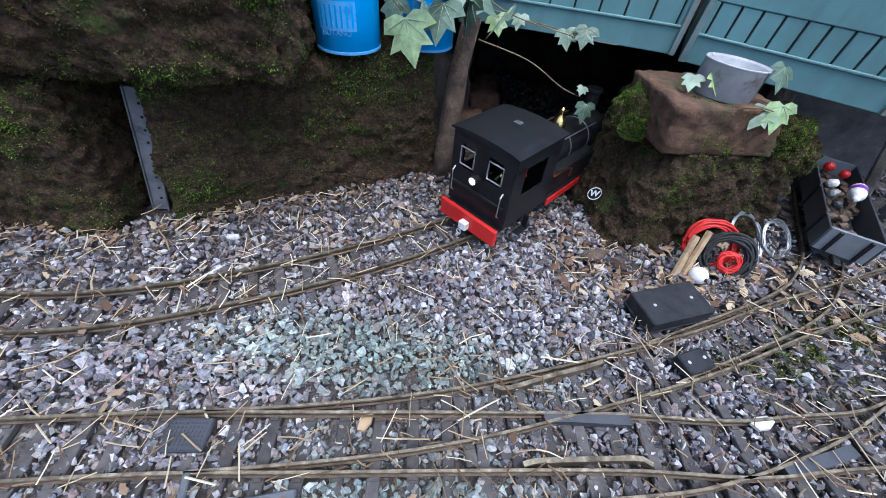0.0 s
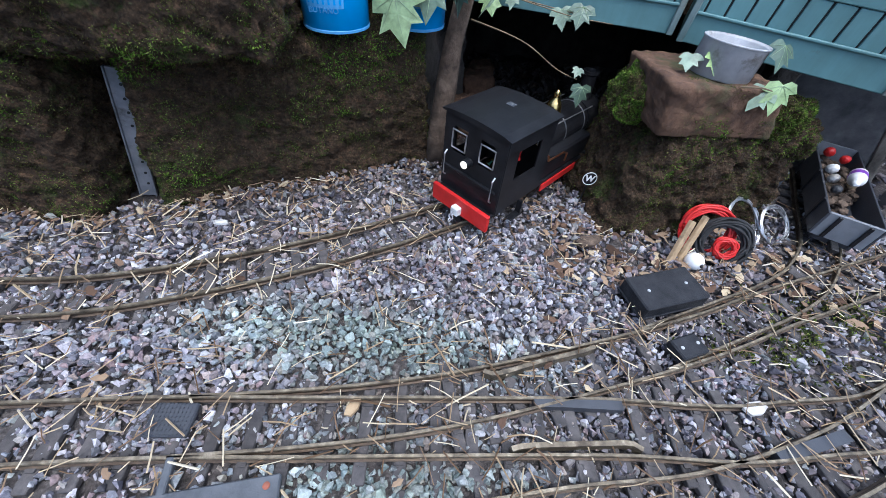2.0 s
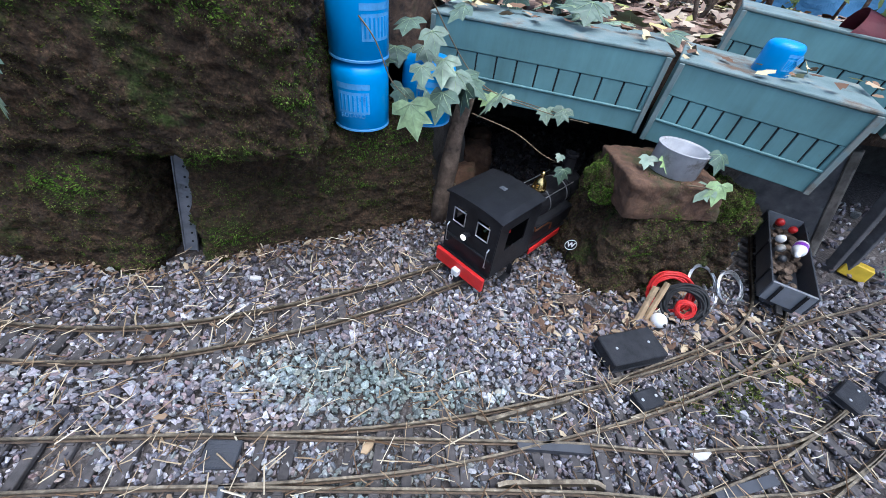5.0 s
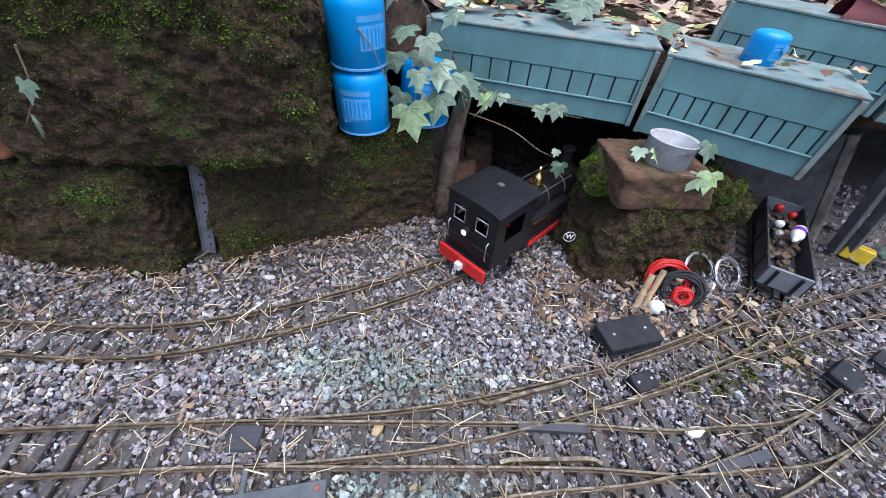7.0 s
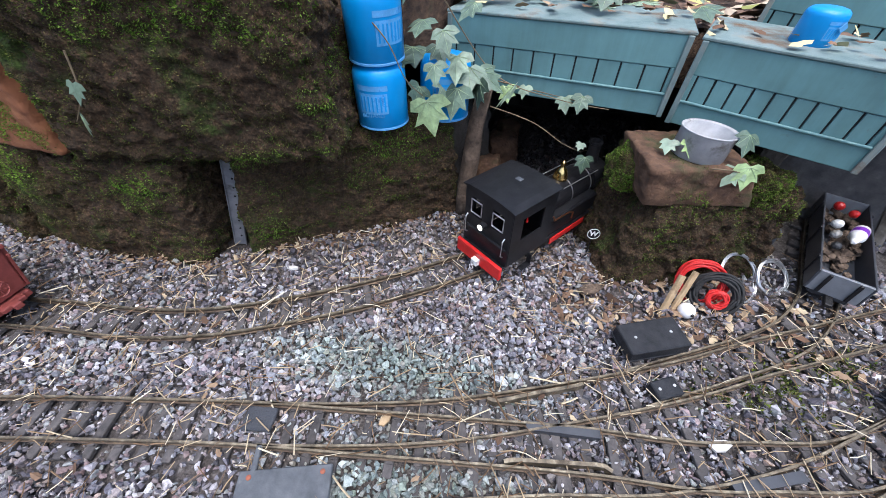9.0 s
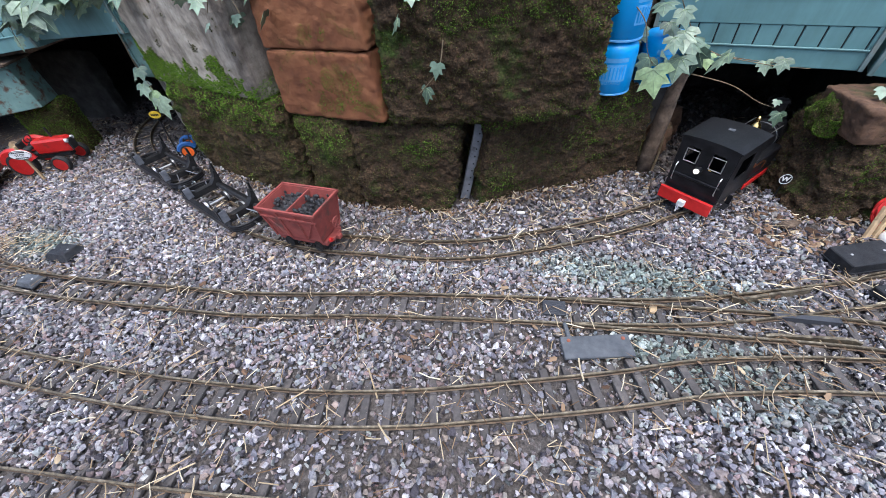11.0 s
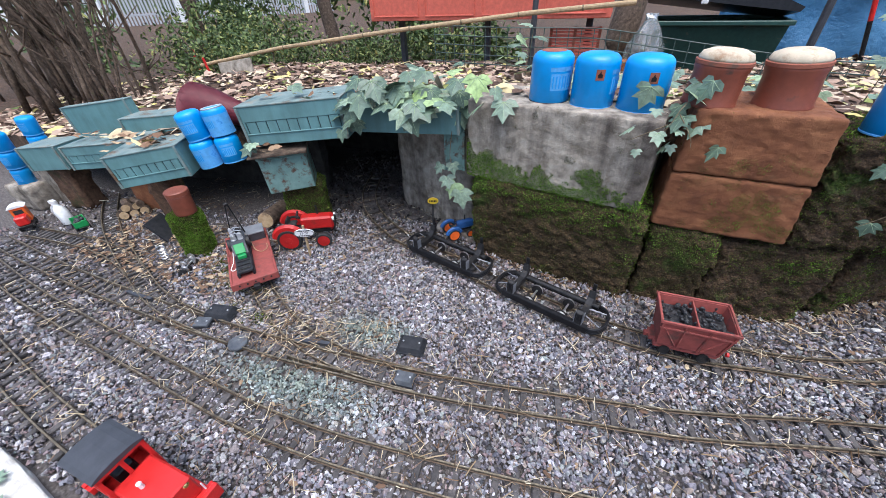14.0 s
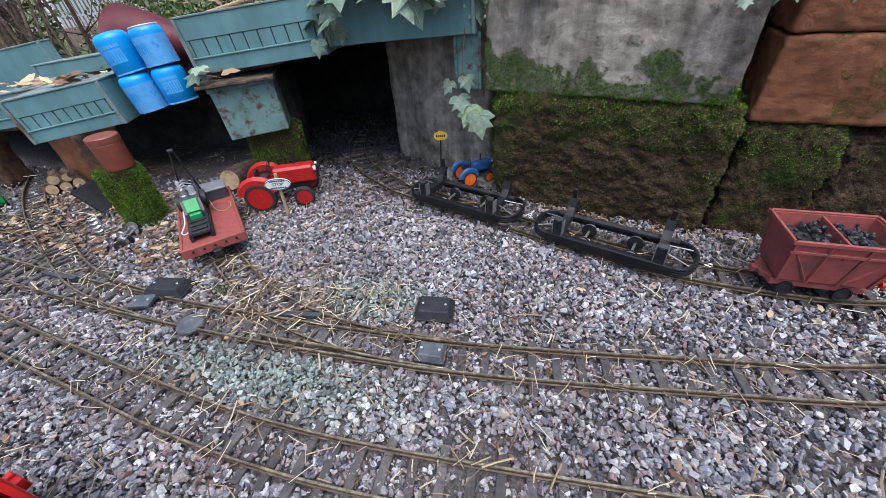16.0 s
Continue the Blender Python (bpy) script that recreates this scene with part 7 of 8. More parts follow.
# dark green tub with an open lid, and a clear bag
t = thing("storage_tub", pose(-.36, 2.12, stand(-.36, 2.12), 0, 0, -6), "dark green storage tub with its black lid ajar", "tub")
bm = bmesh.new()
vs_ = []
for z, k in ((0, .88), (.27, 1.0)):
    vs_.append([bm.verts.new((sx * .30 * k, sy * .17 * k, z)) for sx, sy in ((-1, -1), (1, -1), (1, 1), (-1, 1))])
bm.faces.new(vs_[0][::-1])
for i in range(4):
    bm.faces.new((vs_[0][i], vs_[0][(i + 1) % 4], vs_[1][(i + 1) % 4], vs_[1][i]))
bmesh.ops.solidify(bm, geom=bm.faces[:], thickness=.006)
part("body", bm, paint("tub_green", (0.02, 0.06, 0.05), 0.4), t)
bm = bmesh.new()
for a, b, sx, sy in ((0, -.175, .63, .02), (0, .175, .63, .02), (-.305, 0, .02, .36), (.305, 0, .02, .36)):
    box(bm, sx, sy, .02, pose(a, b, .27), .003)
part("rim", bm, bpy.data.materials["tub_green"], t)
bm = bmesh.new()
prism(bm, [(-.33, 0), (-.20, .035), (.0, .05), (.2, .04), (.33, 0), (.32, -.02), (-.32, -.02)], .36, pose(.0, .03, .345, -8, 7))
lid = part("lid", bm, M_BLACK, t)
bm = bmesh.new()
box(bm, .03, .02, .025, pose(-.07, -.16, .36), .004)
part("clasp", bm, M_WHITE, lid)
t = thing("clear_bag", pose(-.66, 1.95, stand(-.66, 1.95)), "crumpled clear plastic bag on the bed", "bag")
bm = bmesh.new()
lathe(bm, [(.09, 0), (.10, .06), (.085, .14), (.05, .22), (.02, .27), (.03, .29)], seg=20)
for v in bm.verts:
    v.co += Vector((noise.noise(v.co * 14), noise.noise(v.co * 14 + Vector((5, 0, 0))), 0)) * .035
part("film", bm, M_GLASS, t)
# blue tarpaulin with a pale top edge
vs_, fs_ = [], []
nu, nv = 70, 24
for j in range(nv + 1):
    for i in range(nu + 1):
        u, v = i / nu, j / nv
        x = -.22 + 2.9 * u
        w = .03 * noise.noise(Vector((x * 4, v * 3, 1))) + .02 * math.sin(x * 17 + v * 5) * (1 - v * .5) + .012 * noise.noise(Vector((x * 16 + v * 9, v * 11, 7)))
        vs_.append((x, 2.62 - .25 * u + w, -.03 + v * .78 + .02 * math.sin(u * 9)))
for j in range(nv):
    for i in range(nu):
        a = j * (nu + 1) + i
        fs_.append((a, a + 1, a + nu + 2, a + nu + 1))
me = bpy.data.meshes.new("sheet")
me.from_pydata(vs_, [], fs_)
me.materials.append(M_TARP)
for p in me.polygons:
    p.use_smooth = True
t = thing("blue_tarpaulin", pose(0, 0, 0), "creased blue tarpaulin hung behind the bed", "tarpaulin")
o = new("sheet", me)
o.parent = t
o.modifiers.new("thickness", "SOLIDIFY").thickness = .004
bm = bmesh.new()
tube(bm, vs_[-(nu + 1):], .008, 6)
part("hem_rope", bm, M_DKGREY, t, "dark rope along the upper hem")
for i in range(4, nu, 9):
    p_ = vs_[-(nu + 1) + i]
    bm = bmesh.new()
    tube(bm, [(p_[0] + .012 * math.cos(a), p_[1] - .004, p_[2] - .03 + .012 * math.sin(a)) for a in np.linspace(0, 2 * math.pi, 13)[:-1]], .003, 5, True)
    part("eyelet", bm, M_DULLTIN, t)
t = thing("pale_panel", pose(1.6, 2.55, .80, 0, 0, -5), "pale grey panel above the blue sheet", "panel")
bm = bmesh.new()
box(bm, 2.2, .02, .5, pose(0, 0, .16), .004)
part("panel", bm, M_WHITE, t)
# black tray upside down in the leaves
t = thing("black_tray", pose(.075, .80, .315, 8, 6, -22), "black plastic tray half buried in leaves", "tray")
bm = bmesh.new()
box(bm, .20, .10, .006, pose(0, 0, .055), .002)
part("top", bm, M_BLACK, t)
for s in (-1, 1):
    for q in (-1, 1):
        bm = bmesh.new()
        box(bm, .014, .014, .075, pose(s * .085, q * .04, .018), .002)
        part("leg", bm, M_BLACK, t)
    bm = bmesh.new()
    box(bm, .20, .006, .018, pose(0, s * .048, .042), .001)
    part("lip", bm, M_BLACK, t)
# far trees close the view behind everything
bm = bmesh.new()
prev = None
for i in range(49):
    a = 2 * math.pi * i / 48
    lo, hi = bm.verts.new((30 * math.cos(a), 30 * math.sin(a), -.5)), bm.verts.new((30 * math.cos(a), 30 * math.sin(a), 5 + 1.5 * math.sin(i * 2.3)))
    if prev:
        bm.faces.new((prev[0], lo, hi, prev[1]))
    prev = (lo, hi)
tagged(part("backdrop", bm, surface("far_woods", [(.3, (.04, .055, .03)), (.6, (.12, .14, .08)), (.8, (.26, .26, .19))], 1.2, .95, 0, 8, .5)), "distant dark woodland", "backdrop", kind="structure")


# ---- ivy ----
IVY = [(0, 0), (.22, -.12), (.46, -.05), (.62, .22), (.36, .30), (.50, .62), (.24, .62), (0, 1.0), (-.24, .62), (-.50, .62), (-.36, .30), (-.62, .22), (-.46, -.05), (-.22, -.12)]


def ivy_mesh(k):
    bm = bmesh.new()
    rr = random.Random(k)
    c = bm.verts.new((0, .35, .03))
    ring = []
    for x, y in IVY:
        x, y = x * rr.uniform(.9, 1.1), y * rr.uniform(.93, 1.07)
        ring.append(bm.verts.new((x, y, -.16 * x * x - .10 * max(0, y - .4) ** 2 + rr.uniform(-.02, .02))))
    for i in range(len(ring)):
        bm.faces.new((c, ring[i], ring[(i + 1) % len(ring)]))
    me = bpy.data.meshes.new("leaf")
    bm.to_mesh(me)
    bm.free()
    me.materials.append(M_IVY)
    bm = bmesh.new()
    for x, y in ((0, .95), (.46, .56), (-.46, .56), (.55, .2), (-.55, .2)):
        tube(bm, [(0, .02, .012), (x * .5, .02 + (y - .02) * .5, .022 - .02 * x * x), (x * .92, y * .94, -.13 * x * x - .08 * max(0, y - .4) ** 2 + .006)], .014, 4, taper=.3)
    vm = bpy.data.meshes.new("leaf_vein")
    bm.to_mesh(vm)
    bm.free()
    vm.materials.append(M_VEIN)
    return me, vm


LEAVES = [ivy_mesh(k) for k in range(6)]


def ivy_plant(label, leaves, vines, seed):
    """Leaves are (x, y, z, size, heading, droop); vines are lines of points."""
    rr = random.Random(seed)
    t = thing("ivy", pose(0, 0, 0), label, "ivy", "ivy trails")
    for v in vines:
        bm = bmesh.new()
        p = spline(v, .01) if len(v) > 2 else np.array(v, float)
        tube(bm, [tuple(q) for q in p], .0011, 5, taper=.5)
        part("vine", bm, M_STEM, t)
    for x, y, z, s, head, droop in leaves:
        me, vm = LEAVES[rr.randint(0, 5)]
        o = new("leaf", me)
        o.parent = t
        o.matrix_basis = pose(x, y, z, 0, 0, head) @ pose(0, 0, 0, droop, rr.uniform(-18, 18), 0) @ Matrix.Scale(s, 4)
        if s > .022:
            w = new("leaf_vein", vm)
            w.parent = o
    return t


def cloud(cx, cy, cz, sx, sy, sz, n, s0, s1, seed, down=-45, face=180):
    """Leaves that face forwards (towards -y), heads hanging."""
    rr = random.Random(seed)
    return [(cx + rr.gauss(0, sx), cy + rr.gauss(0, sy), cz + rr.gauss(0, sz), rr.uniform(s0, s1), face + rr.gauss(0, 45), rr.gauss(down, 22)) for _ in range(n)]


# the large trail over the western tunnel
ivy_plant("thick ivy with large grey-green leaves over the tunnel tray", cloud(-1.33, .32, .415, .10, .035, .022, 44, .035, .062, 1) + cloud(-1.19, .33, .405, .05, .03, .012, 14, .03, .05, 2) + cloud(-1.45, .30, .37, .03, .02, .03, 8, .03, .045, 3), [[(-1.5, .40, .40), (-1.35, .34, .41), (-1.2, .35, .41), (-1.08, .36, .41)], [(-1.4, .33, .40), (-1.44, .29, .36), (-1.45, .28, .31)]], 1)
ivy_plant("ivy hanging beside the tunnel mouth", [(-1.19, .335, .20, .045, 170, -70), (-1.215, .335, .215, .035, 200, -60), (-1.175, .325, .185, .05, 185, -80), (-1.235, .35, .24, .03, 150, -60), (-1.2, .34, .25, .03, 210, -60)], [[(-1.2, .345, .33), (-1.205, .34, .26), (-1.18, .33, .2)]], 2)
ivy_plant("ivy trail hanging over the red blocks between the cans", cloud(-.765, .262, .44, .030, .012, .022, 7, .030, .045, 4) + cloud(-.79, .238, .385, .035, .008, .022, 8, .016, .030, 5), [[(-.74, .30, .44), (-.765, .245, .43), (-.78, .232, .40), (-.80, .232, .37)], [(-.765, .245, .42), (-.74, .235, .385), (-.735, .235, .36)], [(-.78, .235, .405), (-.83, .238, .375)]], 3)
ivy_plant("small ivy leaves on the dark stone block", [(-.42, .245, .30, .022, 175, -75), (-.44, .245, .265, .026, 150, -80), (-.47, .24, .36, .024, 120, -60), (-.45, .25, .39, .022, 200, -50), (-.30, .288, .395, .016, 180, -60)], [[(-.41, .25, .33), (-.42, .245, .29), (-.46, .245, .25)]], 4)
ivy_plant("ivy trailing across the gas cartridges", [(-.40, .258, .425, .026, 190, -60), (-.355, .262, .435, .028, 170, -65), (-.335, .262, .425, .020, 160, -60), (-.25, .27, .415, .034, 185, -60)], [[(-.48, .262, .42), (-.43, .258, .415), (-.37, .262, .425), (-.34, .262, .43)]], 5)
ivy_plant("ivy climbing round the cartridges by the eastern tunnel", cloud(-.105, .47, .325, .04, .02, .05, 12, .028, .045, 6) + cloud(-.06, .49, .27, .045, .015, .03, 12, .03, .052, 7) + [(-.10, .445, .235, .05, 180, -75), (-.06, .46, .25, .042, 160, -60)], [[(-.2, .42, .37), (-.14, .41, .32), (-.12, .42, .27), (-.1, .44, .24)], [(-.1, .5, .36), (-.02, .53, .25), (.08, .53, .22), (.16, .52, .215)]], 6)
ivy_plant("ivy leaves along the foot of the teal crate", [(.0, .55, .225, .026, 180, -60), (.03, .545, .23, .020, 160, -50), (.09, .535, .222, .024, 190, -65), (.115, .53, .228, .026, 170, -55)], [[(-.05, .56, .235), (.03, .55, .225), (.12, .53, .218)]], 7)
ivy_plant("single ivy shoot hanging in the tunnel mouth", [(.138, .505, .145, .026, 190, -70), (.128, .51, .165, .014, 170, -40)], [[(-.02, .53, .20), (.05, .52, .185), (.10, .512, .16), (.135, .508, .150)]], 8)
ivy_plant("ivy shoot resting on the tin", [(.222, .442, .215, .020, 160, -40), (.243, .438, .218, .022, 200, -45), (.300, .435, .235, .028, 190, -50), (.310, .415, .205, .030, 185, -70), (.298, .415, .198, .024, 150, -60)], [[(.268, .408, .200), (.285, .404, .203), (.302, .405, .200)]], 9)
ivy_plant("ivy shoot by the flaking box", [(-1.715, .225, .29, .040, 170, -35), (-1.70, .22, .30, .030, 200, -20)], [[(-1.74, .24, .27), (-1.71, .22, .285), (-1.66, .22, .28)]], 10)
ivy_plant("ivy shoots by the timber props", [(.60, .47, .19, .022, 180, -70), (.63, .46, .15, .020, 170, -70), (.585, .47, .215, .022, 190, -60), (.64, .45, .10, .018, 170, -70)], [[(.57, .5, .23), (.60, .475, .18), (.64, .455, .09)]], 11)
ivy_plant("ivy spreading over the bed behind the brown cans", cloud(-.60, .46, .425, .12, .05, .012, 26, .025, .045, 12, -15) + cloud(-1.0, .58, .41, .22, .09, .014, 44, .03, .05, 13, -15) + cloud(-.05, .66, .345, .10, .04, .012, 14, .03, .05, 14, -20) + cloud(.2, .72, .32, .10, .04, .012, 12, .03, .05, 15, -20), [[(-1.2, .52, .40), (-.9, .5, .41), (-.5, .46, .41)]], 12)
ivy_plant("ivy creeping over the white edging", [(-1.66, -.49, .03, .030, 40, -10), (-1.62, -.50, .03, .026, 120, -5), (-1.70, -.52, .04, .032, 200, -10), (-1.58, -.515, .03, .028, 300, -8), (-1.75, -.53, .05, .034, 10, -15), (-1.64, -.545, .04, .03, 90, -10), (-1.8, -.50, .04, .03, 60, -10)], [[(-1.8, -.55, .02), (-1.70, -.51, .025), (-1.60, -.50, .025), (-1.55, -.52, .024)]], 13)
# rose-like shoots with pale leaves
for x, y, h, sd in [(-.36, .60, .26, 1), (-1.12, .85, .17, 2), (-.48, 1.0, .14, 3)]:
    rr = random.Random(sd)
    z = stand(x, y)
    ivy_plant("tall pale-leaved shoot rising from the bed", [(x + rr.gauss(0, .03), y + rr.gauss(0, .03), z + h * rr.uniform(.45, 1.05), rr.uniform(.025, .045), rr.uniform(90, 270), rr.gauss(-20, 25)) for _ in range(9)], [[(x, y, z - .02), (x + .01, y, z + h * .5), (x + .02, y, z + h)]], 20 + sd)

# ---- small stuff on the ground ----
def stone_shapes(n):
    """Broken stones: cubes pulled out of shape and chipped, as (vertices, faces)."""
    out = []
    for _ in range(n):
        bm = bmesh.new()
        pts = rng.normal(0, 1, (10, 3))
        pts = pts / np.linalg.norm(pts, axis=1)[:, None] * rng.uniform(.85, 1.15, (10, 1))
        bmesh.ops.convex_hull(bm, input=[bm.verts.new(p) for p in pts * rng.uniform(.6, 1.3, 3)])
        bmesh.ops.triangulate(bm, faces=bm.faces[:])
        bm.verts.index_update()
        out.append((np.array([v.co for v in bm.verts]), np.array([[v.index for v in f.verts] for f in bm.faces])))
        bm.free()
    return out


def rotations(n, flat=1.0):
    q = rng.normal(0, 1, (n, 4))
    q /= np.linalg.norm(q, axis=1)[:, None]
    w, x, y, z = q.T
    return np.stack([np.stack([1 - 2 * (y * y + z * z), 2 * (x * y - z * w), 2 * (x * z + y * w)], -1), np.stack([2 * (x * y + z * w), 1 - 2 * (x * x + z * z), 2 * (y * z - x * w)], -1), np.stack([2 * (x * z - y * w), 2 * (y * z + x * w), 1 - 2 * (x * x + y * y)], -1)], 1)


def scatter(name, shapes, pos, size, material, label, category, extra=None):
    vs, fs, ex, base = [], [], [], 0
    which = rng.integers(0, len(shapes), len(pos))
    rot = rotations(len(pos))
    for k, (co, fa) in enumerate(shapes):
        idx = np.where(which == k)[0]
        v = np.einsum("nij,vj->nvi", rot[idx], co) * size[idx, None, None] + pos[idx, None]
        vs.append(v.reshape(-1, 3))
        fs.append((fa[None] + base + np.arange(len(idx))[:, None, None] * len(co)).reshape(-1, fa.shape[1]))
        base += len(idx) * len(co)
        if extra is not None:
            ex.append(np.repeat(extra[idx], len(co)))
    vs, fs = np.concatenate(vs), np.concatenate(fs)
    me = bpy.data.meshes.new(name)
    me.vertices.add(len(vs))
    me.vertices.foreach_set("co", vs.astype(np.float32).ravel())
    me.loops.add(fs.size)
    me.loops.foreach_set("vertex_index", fs.astype(np.int32).ravel())
    me.polygons.add(len(fs))
    me.polygons.foreach_set("loop_start", np.arange(0, fs.size, fs.shape[1], dtype=np.int32))
    me.update(calc_edges=True)
    if extra is not None:
        at = me.attributes.new("algae", "FLOAT", "POINT")
        at.data.foreach_set("value", np.concatenate(ex).astype(np.float32))
    me.shade_flat()
    me.materials.append(material)
    return tagged(new(name, me), label, category, kind="stuff")


# footprints of the larger stones, kept free of gravel
SOLID = [((-.385, .30), (-.065, .499)), ((-.745, .262), (-.412, .274)), ((-1.145, .33), (-.758, .243)), ((.185, .385), (.405, .425))]


def free(xy):
    ok = np.ones(len(xy), bool)
    for a, b in SOLID:
        a, b = np.array(a), np.array(b)
        d = b - a
        L = np.linalg.norm(d)
        u, n = d / L, np.array([-d[1], d[0]]) / L
        s, q = (xy - a) @ u, (xy - a) @ n
        ok &= ~((s > .005) & (s < L - .005) & (q > .010) & (q < .16))
    return ok


def field(xy, sc, off):
    return np.array([noise.noise(Vector((x * sc, y * sc, off))) for x, y in xy])


def gravel(n, x0, x1, y0, y1, s0, s1, label, material=M_GRAVEL):
    xy = np.stack([rng.uniform(x0, x1, n), rng.uniform(y0, y1, n)], 1)
    xy = xy[free(xy)]
    if material is M_GRAVEL:
        xy = xy[xy[:, 1] < np.interp(xy[:, 0], [-1.2, -.75, -.4, -.06, .1, .2, .42, .6], [.42, .29, .31, .53, .55, .42, .46, .9])]
    gap = track_gap(xy)
    f = field(xy, 5, 2.5)
    bare = ((f > .42) & (gap < .06)) | ((xy[:, 0] > .2) & (xy[:, 1] > .30) & (xy[:, 1] < .43)) | (xy[:, 1] < -.43 - (xy[:, 0] + 1.54) * .11)
    foot = np.interp(xy[:, 0], [-1.15, -.75, -.4, -.06, .19, .42], [.33, .25, .29, .49, .40, .40])
    bare = bare | ((foot - xy[:, 1] < .11) & (fbm(np.column_stack([xy, xy[:, 0] * 0]), 22, 2, .5, 6) > -.2))
    bare = bare | ((xy[:, 0] < -1.66) & (xy[:, 1] > -.06)) | ((xy[:, 0] > -1.5) & (xy[:, 0] < -1.2) & (xy[:, 1] > .3))
    keep = ~bare | (rng.random(len(xy)) < .42)
    xy, gap, f = xy[keep], gap[keep], f[keep]
    size = (s0 + (s1 - s0) * rng.random(len(xy)) ** 1.9) * np.where(rng.random(len(xy)) < .06, 1.35, 1.0) * np.where(gap < .030, .82, 1)
    inside = gap < .028
    z = np.where(inside, rng.uniform(-.002, .0048, len(xy)) + np.where(xy[:, 0] > .15, .0022, 0), np.where(gap < .042, rng.uniform(-.001, .006, len(xy)), rng.uniform(.000, .010, len(xy))))
    on_rail = (abs(gap - GAUGE / 2) < .0055)
    z = np.where(on_rail, z - .008, z)
    z += np.array([uneven(x, y) for x, y in xy])
    alg = np.zeros(len(xy))
    for cx, cy, rx, ry in [(-.07, .165, .20, .045), (-1.36, -.19, .20, .06), (-1.27, -.03, .10, .05), (.0, .03, .16, .07)]:
        alg = np.maximum(alg, np.clip(1.3 - np.hypot((xy[:, 0] - cx) / rx, (xy[:, 1] - cy) / ry), 0, 1))
    alg = np.clip(alg + rng.normal(0, .15, len(xy)), 0, 1)
    scatter("gravel", SHAPES, np.column_stack([xy, z]), size, material, label, "gravel", alg)


SHAPES = stone_shapes(14)
gravel(62000, -.75, .75, -.12, .50, .0023, .0053, "broken grey, white and purplish railway ballast")
gravel(68000, -1.9, -.75, -.45, .42, .0023, .0055, "fine grey and purplish ballast below the wall")
gravel(15000, -.75, .75, -.45, -.12, .0026, .0058, "grey ballast along the outer tracks")
gravel(10000, -2.7, -1.7, -.45, .30, .0034, .0066, "broken grey railway ballast by the western bank")
gravel(3500, .55, 1.3, .1, .85, .0042, .0074, "pale grey ballast round the parked truck")
# tunnel floors: brown dirt and the tunnel's shade, both put into the stone colour
gravel(4000, -.1, .34, .47, 1.0, .0042, .0075, "dirty ballast with the eastern tunnel's shade in its colour", M_DIRTY_SHADED)
gravel(3800, -1.85, -1.15, .33, 1.0, .0042, .0075, "dirty ballast with the western tunnel's shade in its colour", M_DIRTY_SHADED)

# moss on the ground
gm, ga = [], []
for cx, cy, rx, ry, k in [(.40, .245, .07, .035, 1100), (.33, .215, .05, .02, 400), (.47, .30, .05, .03, 600), (-1.60, -.075, .09, .02, 1500), (-1.70, .02, .10, .03, 1500), (-1.78, .06, .05, .02, 900)]:
    q = rng.normal(0, 1, (k, 2)) * (rx, ry) * .6 + (cx, cy)
    q3 = np.column_stack([q, np.full(k, .007)])
    q3 = q3[fbm(q3, 60, 2, .6, 4) > -.1]
    m = len(q3)
    s = rng.normal(0, 1, (m, 3)) * (.0012, .0012, .0003)
    gm.append(np.stack([q3 - s, q3 + s, q3 + rng.normal(0, .0018, (m, 3)) * (1, 1, .2) + (0, 0, .003)], 1))
    ga.append(np.repeat(np.clip(rng.normal(.2, .2, m), 0, 1), 3))
gm, ga = np.concatenate(gm).reshape(-1, 3), np.concatenate(ga)
me = bpy.data.meshes.new("ground_moss")
me.from_pydata(gm.tolist(), [], np.arange(len(gm)).reshape(-1, 3).tolist())
me.attributes.new("lush", "FLOAT", "POINT").data.foreach_set("value", ga.astype(np.float32))
me.materials.append(M_MOSS)
tagged(new("ground_moss", me), "thin yellow-green moss on the gravel", "moss", kind="stuff")

# straw
n = 5400
xy = np.concatenate([np.stack([rng.uniform(-2.3, .8, n), rng.uniform(-.4, .5, n)], 1), np.stack([rng.uniform(-.6, .6, 1000), rng.uniform(.02, .42, 1000)], 1), ALL[rng.integers(0, len(ALL), 450)] + rng.normal(0, .025, (450, 2)), rng.normal(0, 1, (420, 2)) * (.14, .045) + (-1.40, -.06)])
xy = xy[free(xy)]
gap = track_gap(xy)
vs, fs = [], []
for (x, y), g in zip(xy, gap):
    L, w, a = rng.uniform(.003, .015), rng.uniform(.00032, .00070), rng.uniform(0, math.pi)
    if rng.random() < .06:
        L, w = L * 1.5, w * 1.6
    z = (.0155 if g < .034 and L > .009 else .0105) + rng.uniform(0, .003)
    t1, t2 = rng.uniform(-.003, .003), rng.uniform(-.003, .003)
    u, v = np.array([math.cos(a), math.sin(a), 0]), np.array([-math.sin(a), math.cos(a), 0])
    p, q = np.array([x, y, z + t1]) - u * L, np.array([x, y, z + t2]) + u * L
    mid = (p + q) / 2 + v * rng.normal(0, L * .06)
    k = len(vs)
    for c in (p, mid, q):
        vs += [c + v * w, c - v * w, c + np.array([0, 0, w * 1.2])]
    for s in (0, 3):
        fs += [(k + s, k + s + 3, k + s + 5, k + s + 2), (k + s + 1, k + s + 2, k + s + 5, k + s + 4), (k + s, k + s + 1, k + s + 4, k + s + 3)]
me = bpy.data.meshes.new("straw")
me.from_pydata([tuple(v) for v in vs], [], fs)
me.materials.append(M_STRAW)
tagged(new("straw", me), "dry yellow straw scattered over tracks and gravel", "straw", kind="stuff")


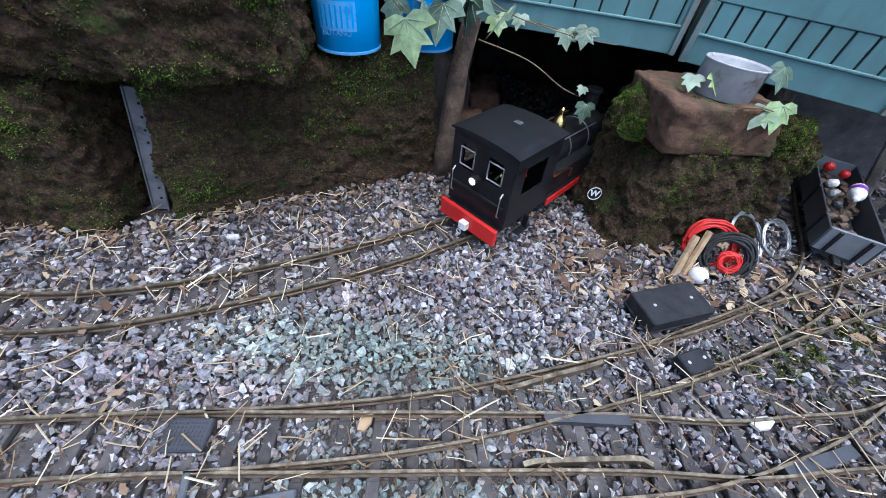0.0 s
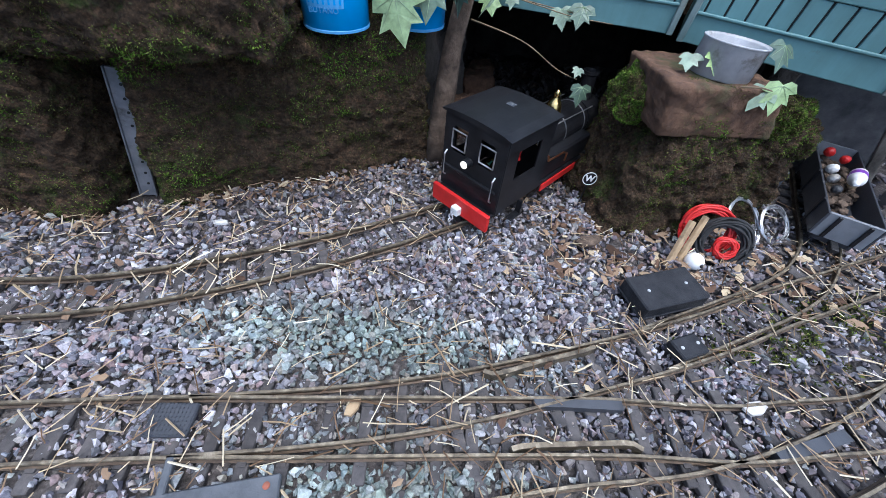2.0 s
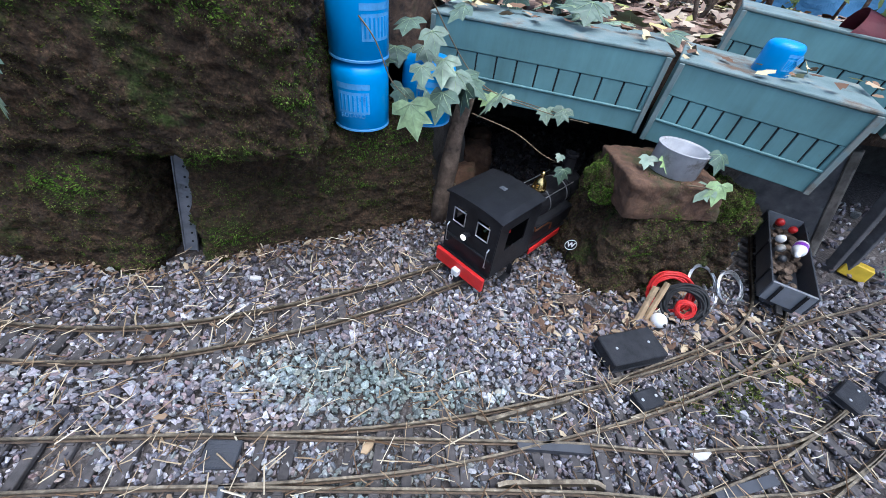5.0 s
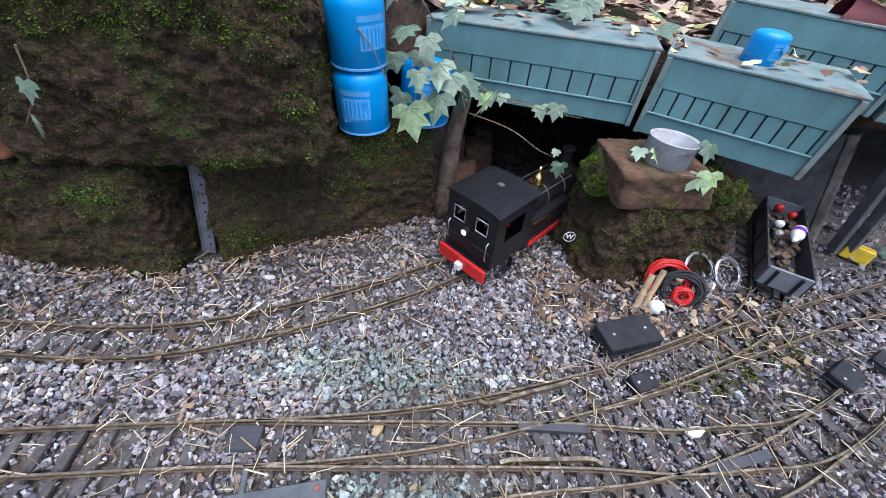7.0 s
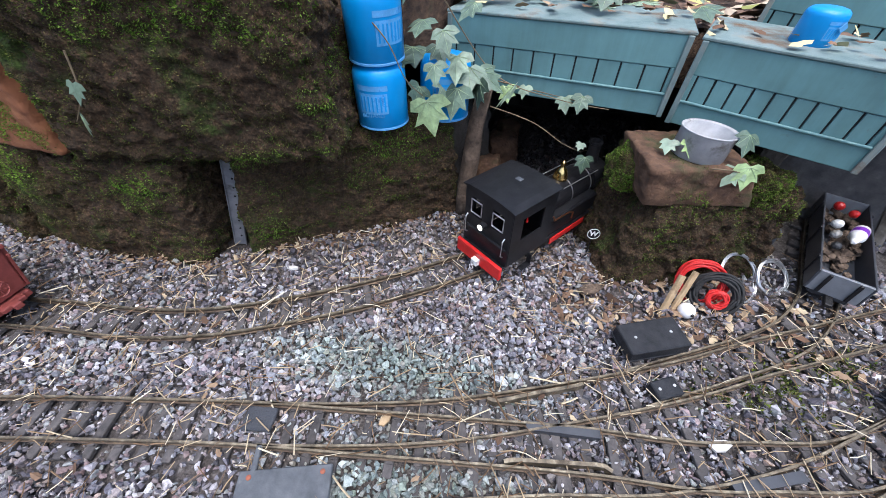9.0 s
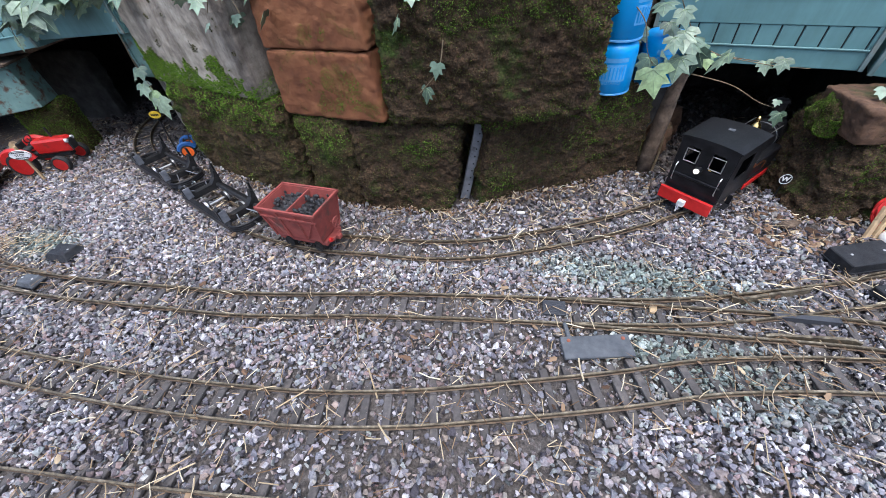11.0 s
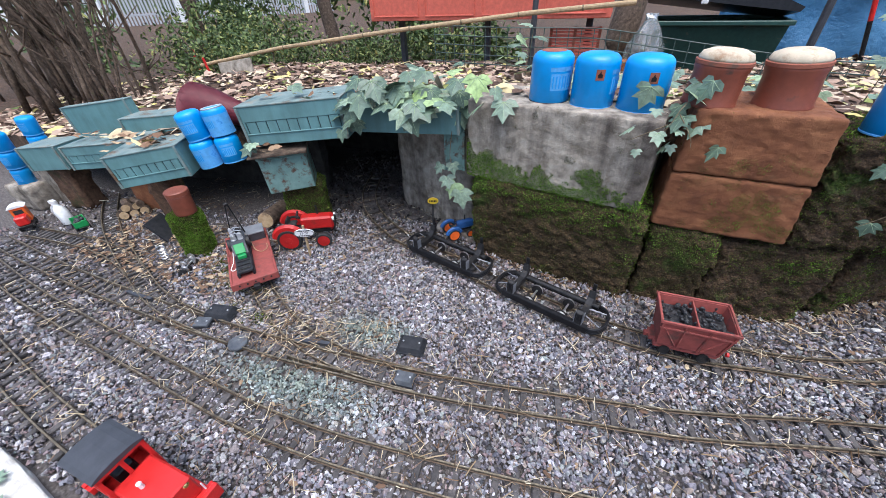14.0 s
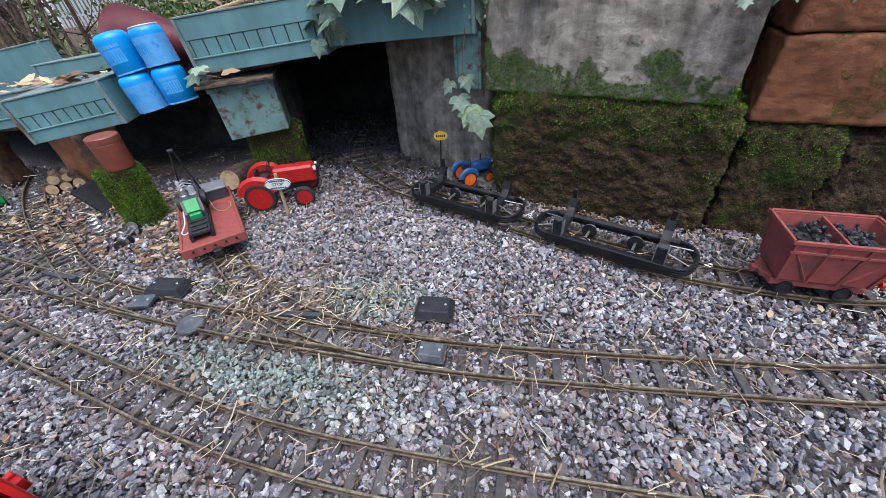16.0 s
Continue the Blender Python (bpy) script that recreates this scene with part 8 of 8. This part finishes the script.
# fallen leaves
M_HUSK, nt, b, co = base_mat("dry_husks", 0.85, 0, 0.2)
nt.links.new(ramp_of(nt, nt.nodes.new("ShaderNodeNewGeometry").outputs["Random Per Island"], [(0, (0.05, 0.03, 0.02)), (0.45, (0.14, 0.085, 0.055)), (0.8, (0.27, 0.19, 0.12)), (1, (0.46, 0.38, 0.25))]), b.inputs["Base Color"])

M_PALELEAF, nt, b, co = base_mat("pale_dead_leaves", 0.85, 0, 0.2)
nt.links.new(ramp_of(nt, nt.nodes.new("ShaderNodeNewGeometry").outputs["Random Per Island"], [(0, (0.10, 0.055, 0.034)), (0.35, (0.23, 0.14, 0.085)), (0.65, (0.40, 0.29, 0.18)), (0.85, (0.54, 0.45, 0.28)), (1, (0.62, 0.55, 0.24))]), b.inputs["Base Color"])


def litter(name, spots, label, material=M_LITTER):
    rr = random.Random(len(spots))
    vs, fs = [], []
    for x, y, z, s in spots:
        leaf_into(vs, fs, Vector((x, y, z)), s, rr, .85)
    me = bpy.data.meshes.new(name)
    me.from_pydata(vs, [], fs)
    me.materials.append(material)
    o = tagged(new(name, me), label, "leaf litter", kind="stuff")
    return o


spots = []
rr = random.Random(77)
for _ in range(13000):
    x = rr.uniform(-4.6, 1.5)
    i = int(np.argmin(abs(cols[:, 0] - x)))
    y = cols[i][1] + rr.random() ** 1.3 * 2.2 + .0
    spots.append((x, y, bed_height(x, y) + rr.uniform(.004, .020), rr.uniform(.012, .034)))
litter("leaf_litter", spots, "thick layer of fallen brown and yellow leaves on the bed")
spots = []
for a, b, z, n_, d in [((-.10, .576), (.228, .524), .322, 26, .11), ((.236, .515), (.445, .43), .314, 22, .11), ((-1.745, .25), (-1.475, .325), .394, 16, .11), ((-2.115, .098), (-1.935, .19), .282, 16, .10), ((-2.44, .16), (-2.15, .215), .262, 18, .09), ((-1.475, .335), (-1.18, .345), .385, 30, .12)]:
    for _ in range(n_):
        u, v = rr.random(), rr.uniform(.01, d)
        x, y = a[0] + (b[0] - a[0]) * u, a[1] + (b[1] - a[1]) * u
        L = math.hypot(b[0] - a[0], b[1] - a[1])
        spots.append((x - (b[1] - a[1]) / L * v, y + (b[0] - a[0]) / L * v, z + rr.uniform(.002, .010), rr.uniform(.006, .015)))
spots += [(-2.06 + rr.gauss(0, .035), .19 + rr.gauss(0, .02), .285 + rr.uniform(0, .012), rr.uniform(.018, .03)) for _ in range(9)] + [(-2.20 + rr.gauss(0, .06), .25 + rr.gauss(0, .02), .268 + rr.uniform(0, .014), rr.uniform(.018, .03)) for _ in range(9)] + [(-1.70 + rr.gauss(0, .02), .245 + rr.gauss(0, .008), .288, rr.uniform(.012, .02)) for _ in range(4)]
litter("crate_leaves", spots, "pale fallen leaves lying on the crate lids", M_PALELEAF)
spots = [(rr.uniform(-1.9, .8), rr.uniform(-.35, .45), .012, rr.uniform(.004, .009)) for _ in range(260)] + [(rr.uniform(.12, .5), rr.uniform(.28, .42), .010, rr.uniform(.004, .012)) for _ in range(220)] + [(rr.uniform(-2.3, -1.7), rr.uniform(-.05, .2), .012, rr.uniform(.006, .012)) for _ in range(600)] + [(rr.uniform(-1.75, -1.45), rr.uniform(.12, .32), .012, rr.uniform(.003, .009)) for _ in range(140)]
for a, b, n_ in [((-.385, .30), (-.065, .499), 200), ((-.745, .262), (-.412, .274), 170), ((-1.145, .33), (-.758, .243), 170), ((-.065, .47), (.19, .40), 90)]:
    for _ in range(n_):
        u = rr.random()
        spots.append((a[0] + (b[0] - a[0]) * u, a[1] + (b[1] - a[1]) * u - abs(rr.gauss(0, .024)), rr.uniform(.007, .013), rr.uniform(.0025, .0065)))
spots = [s for s, ok in zip(spots, free(np.array([s[:2] for s in spots]))) if ok]
litter("gravel_leaves", spots, "small dry leaves and husks on the gravel", M_HUSK)
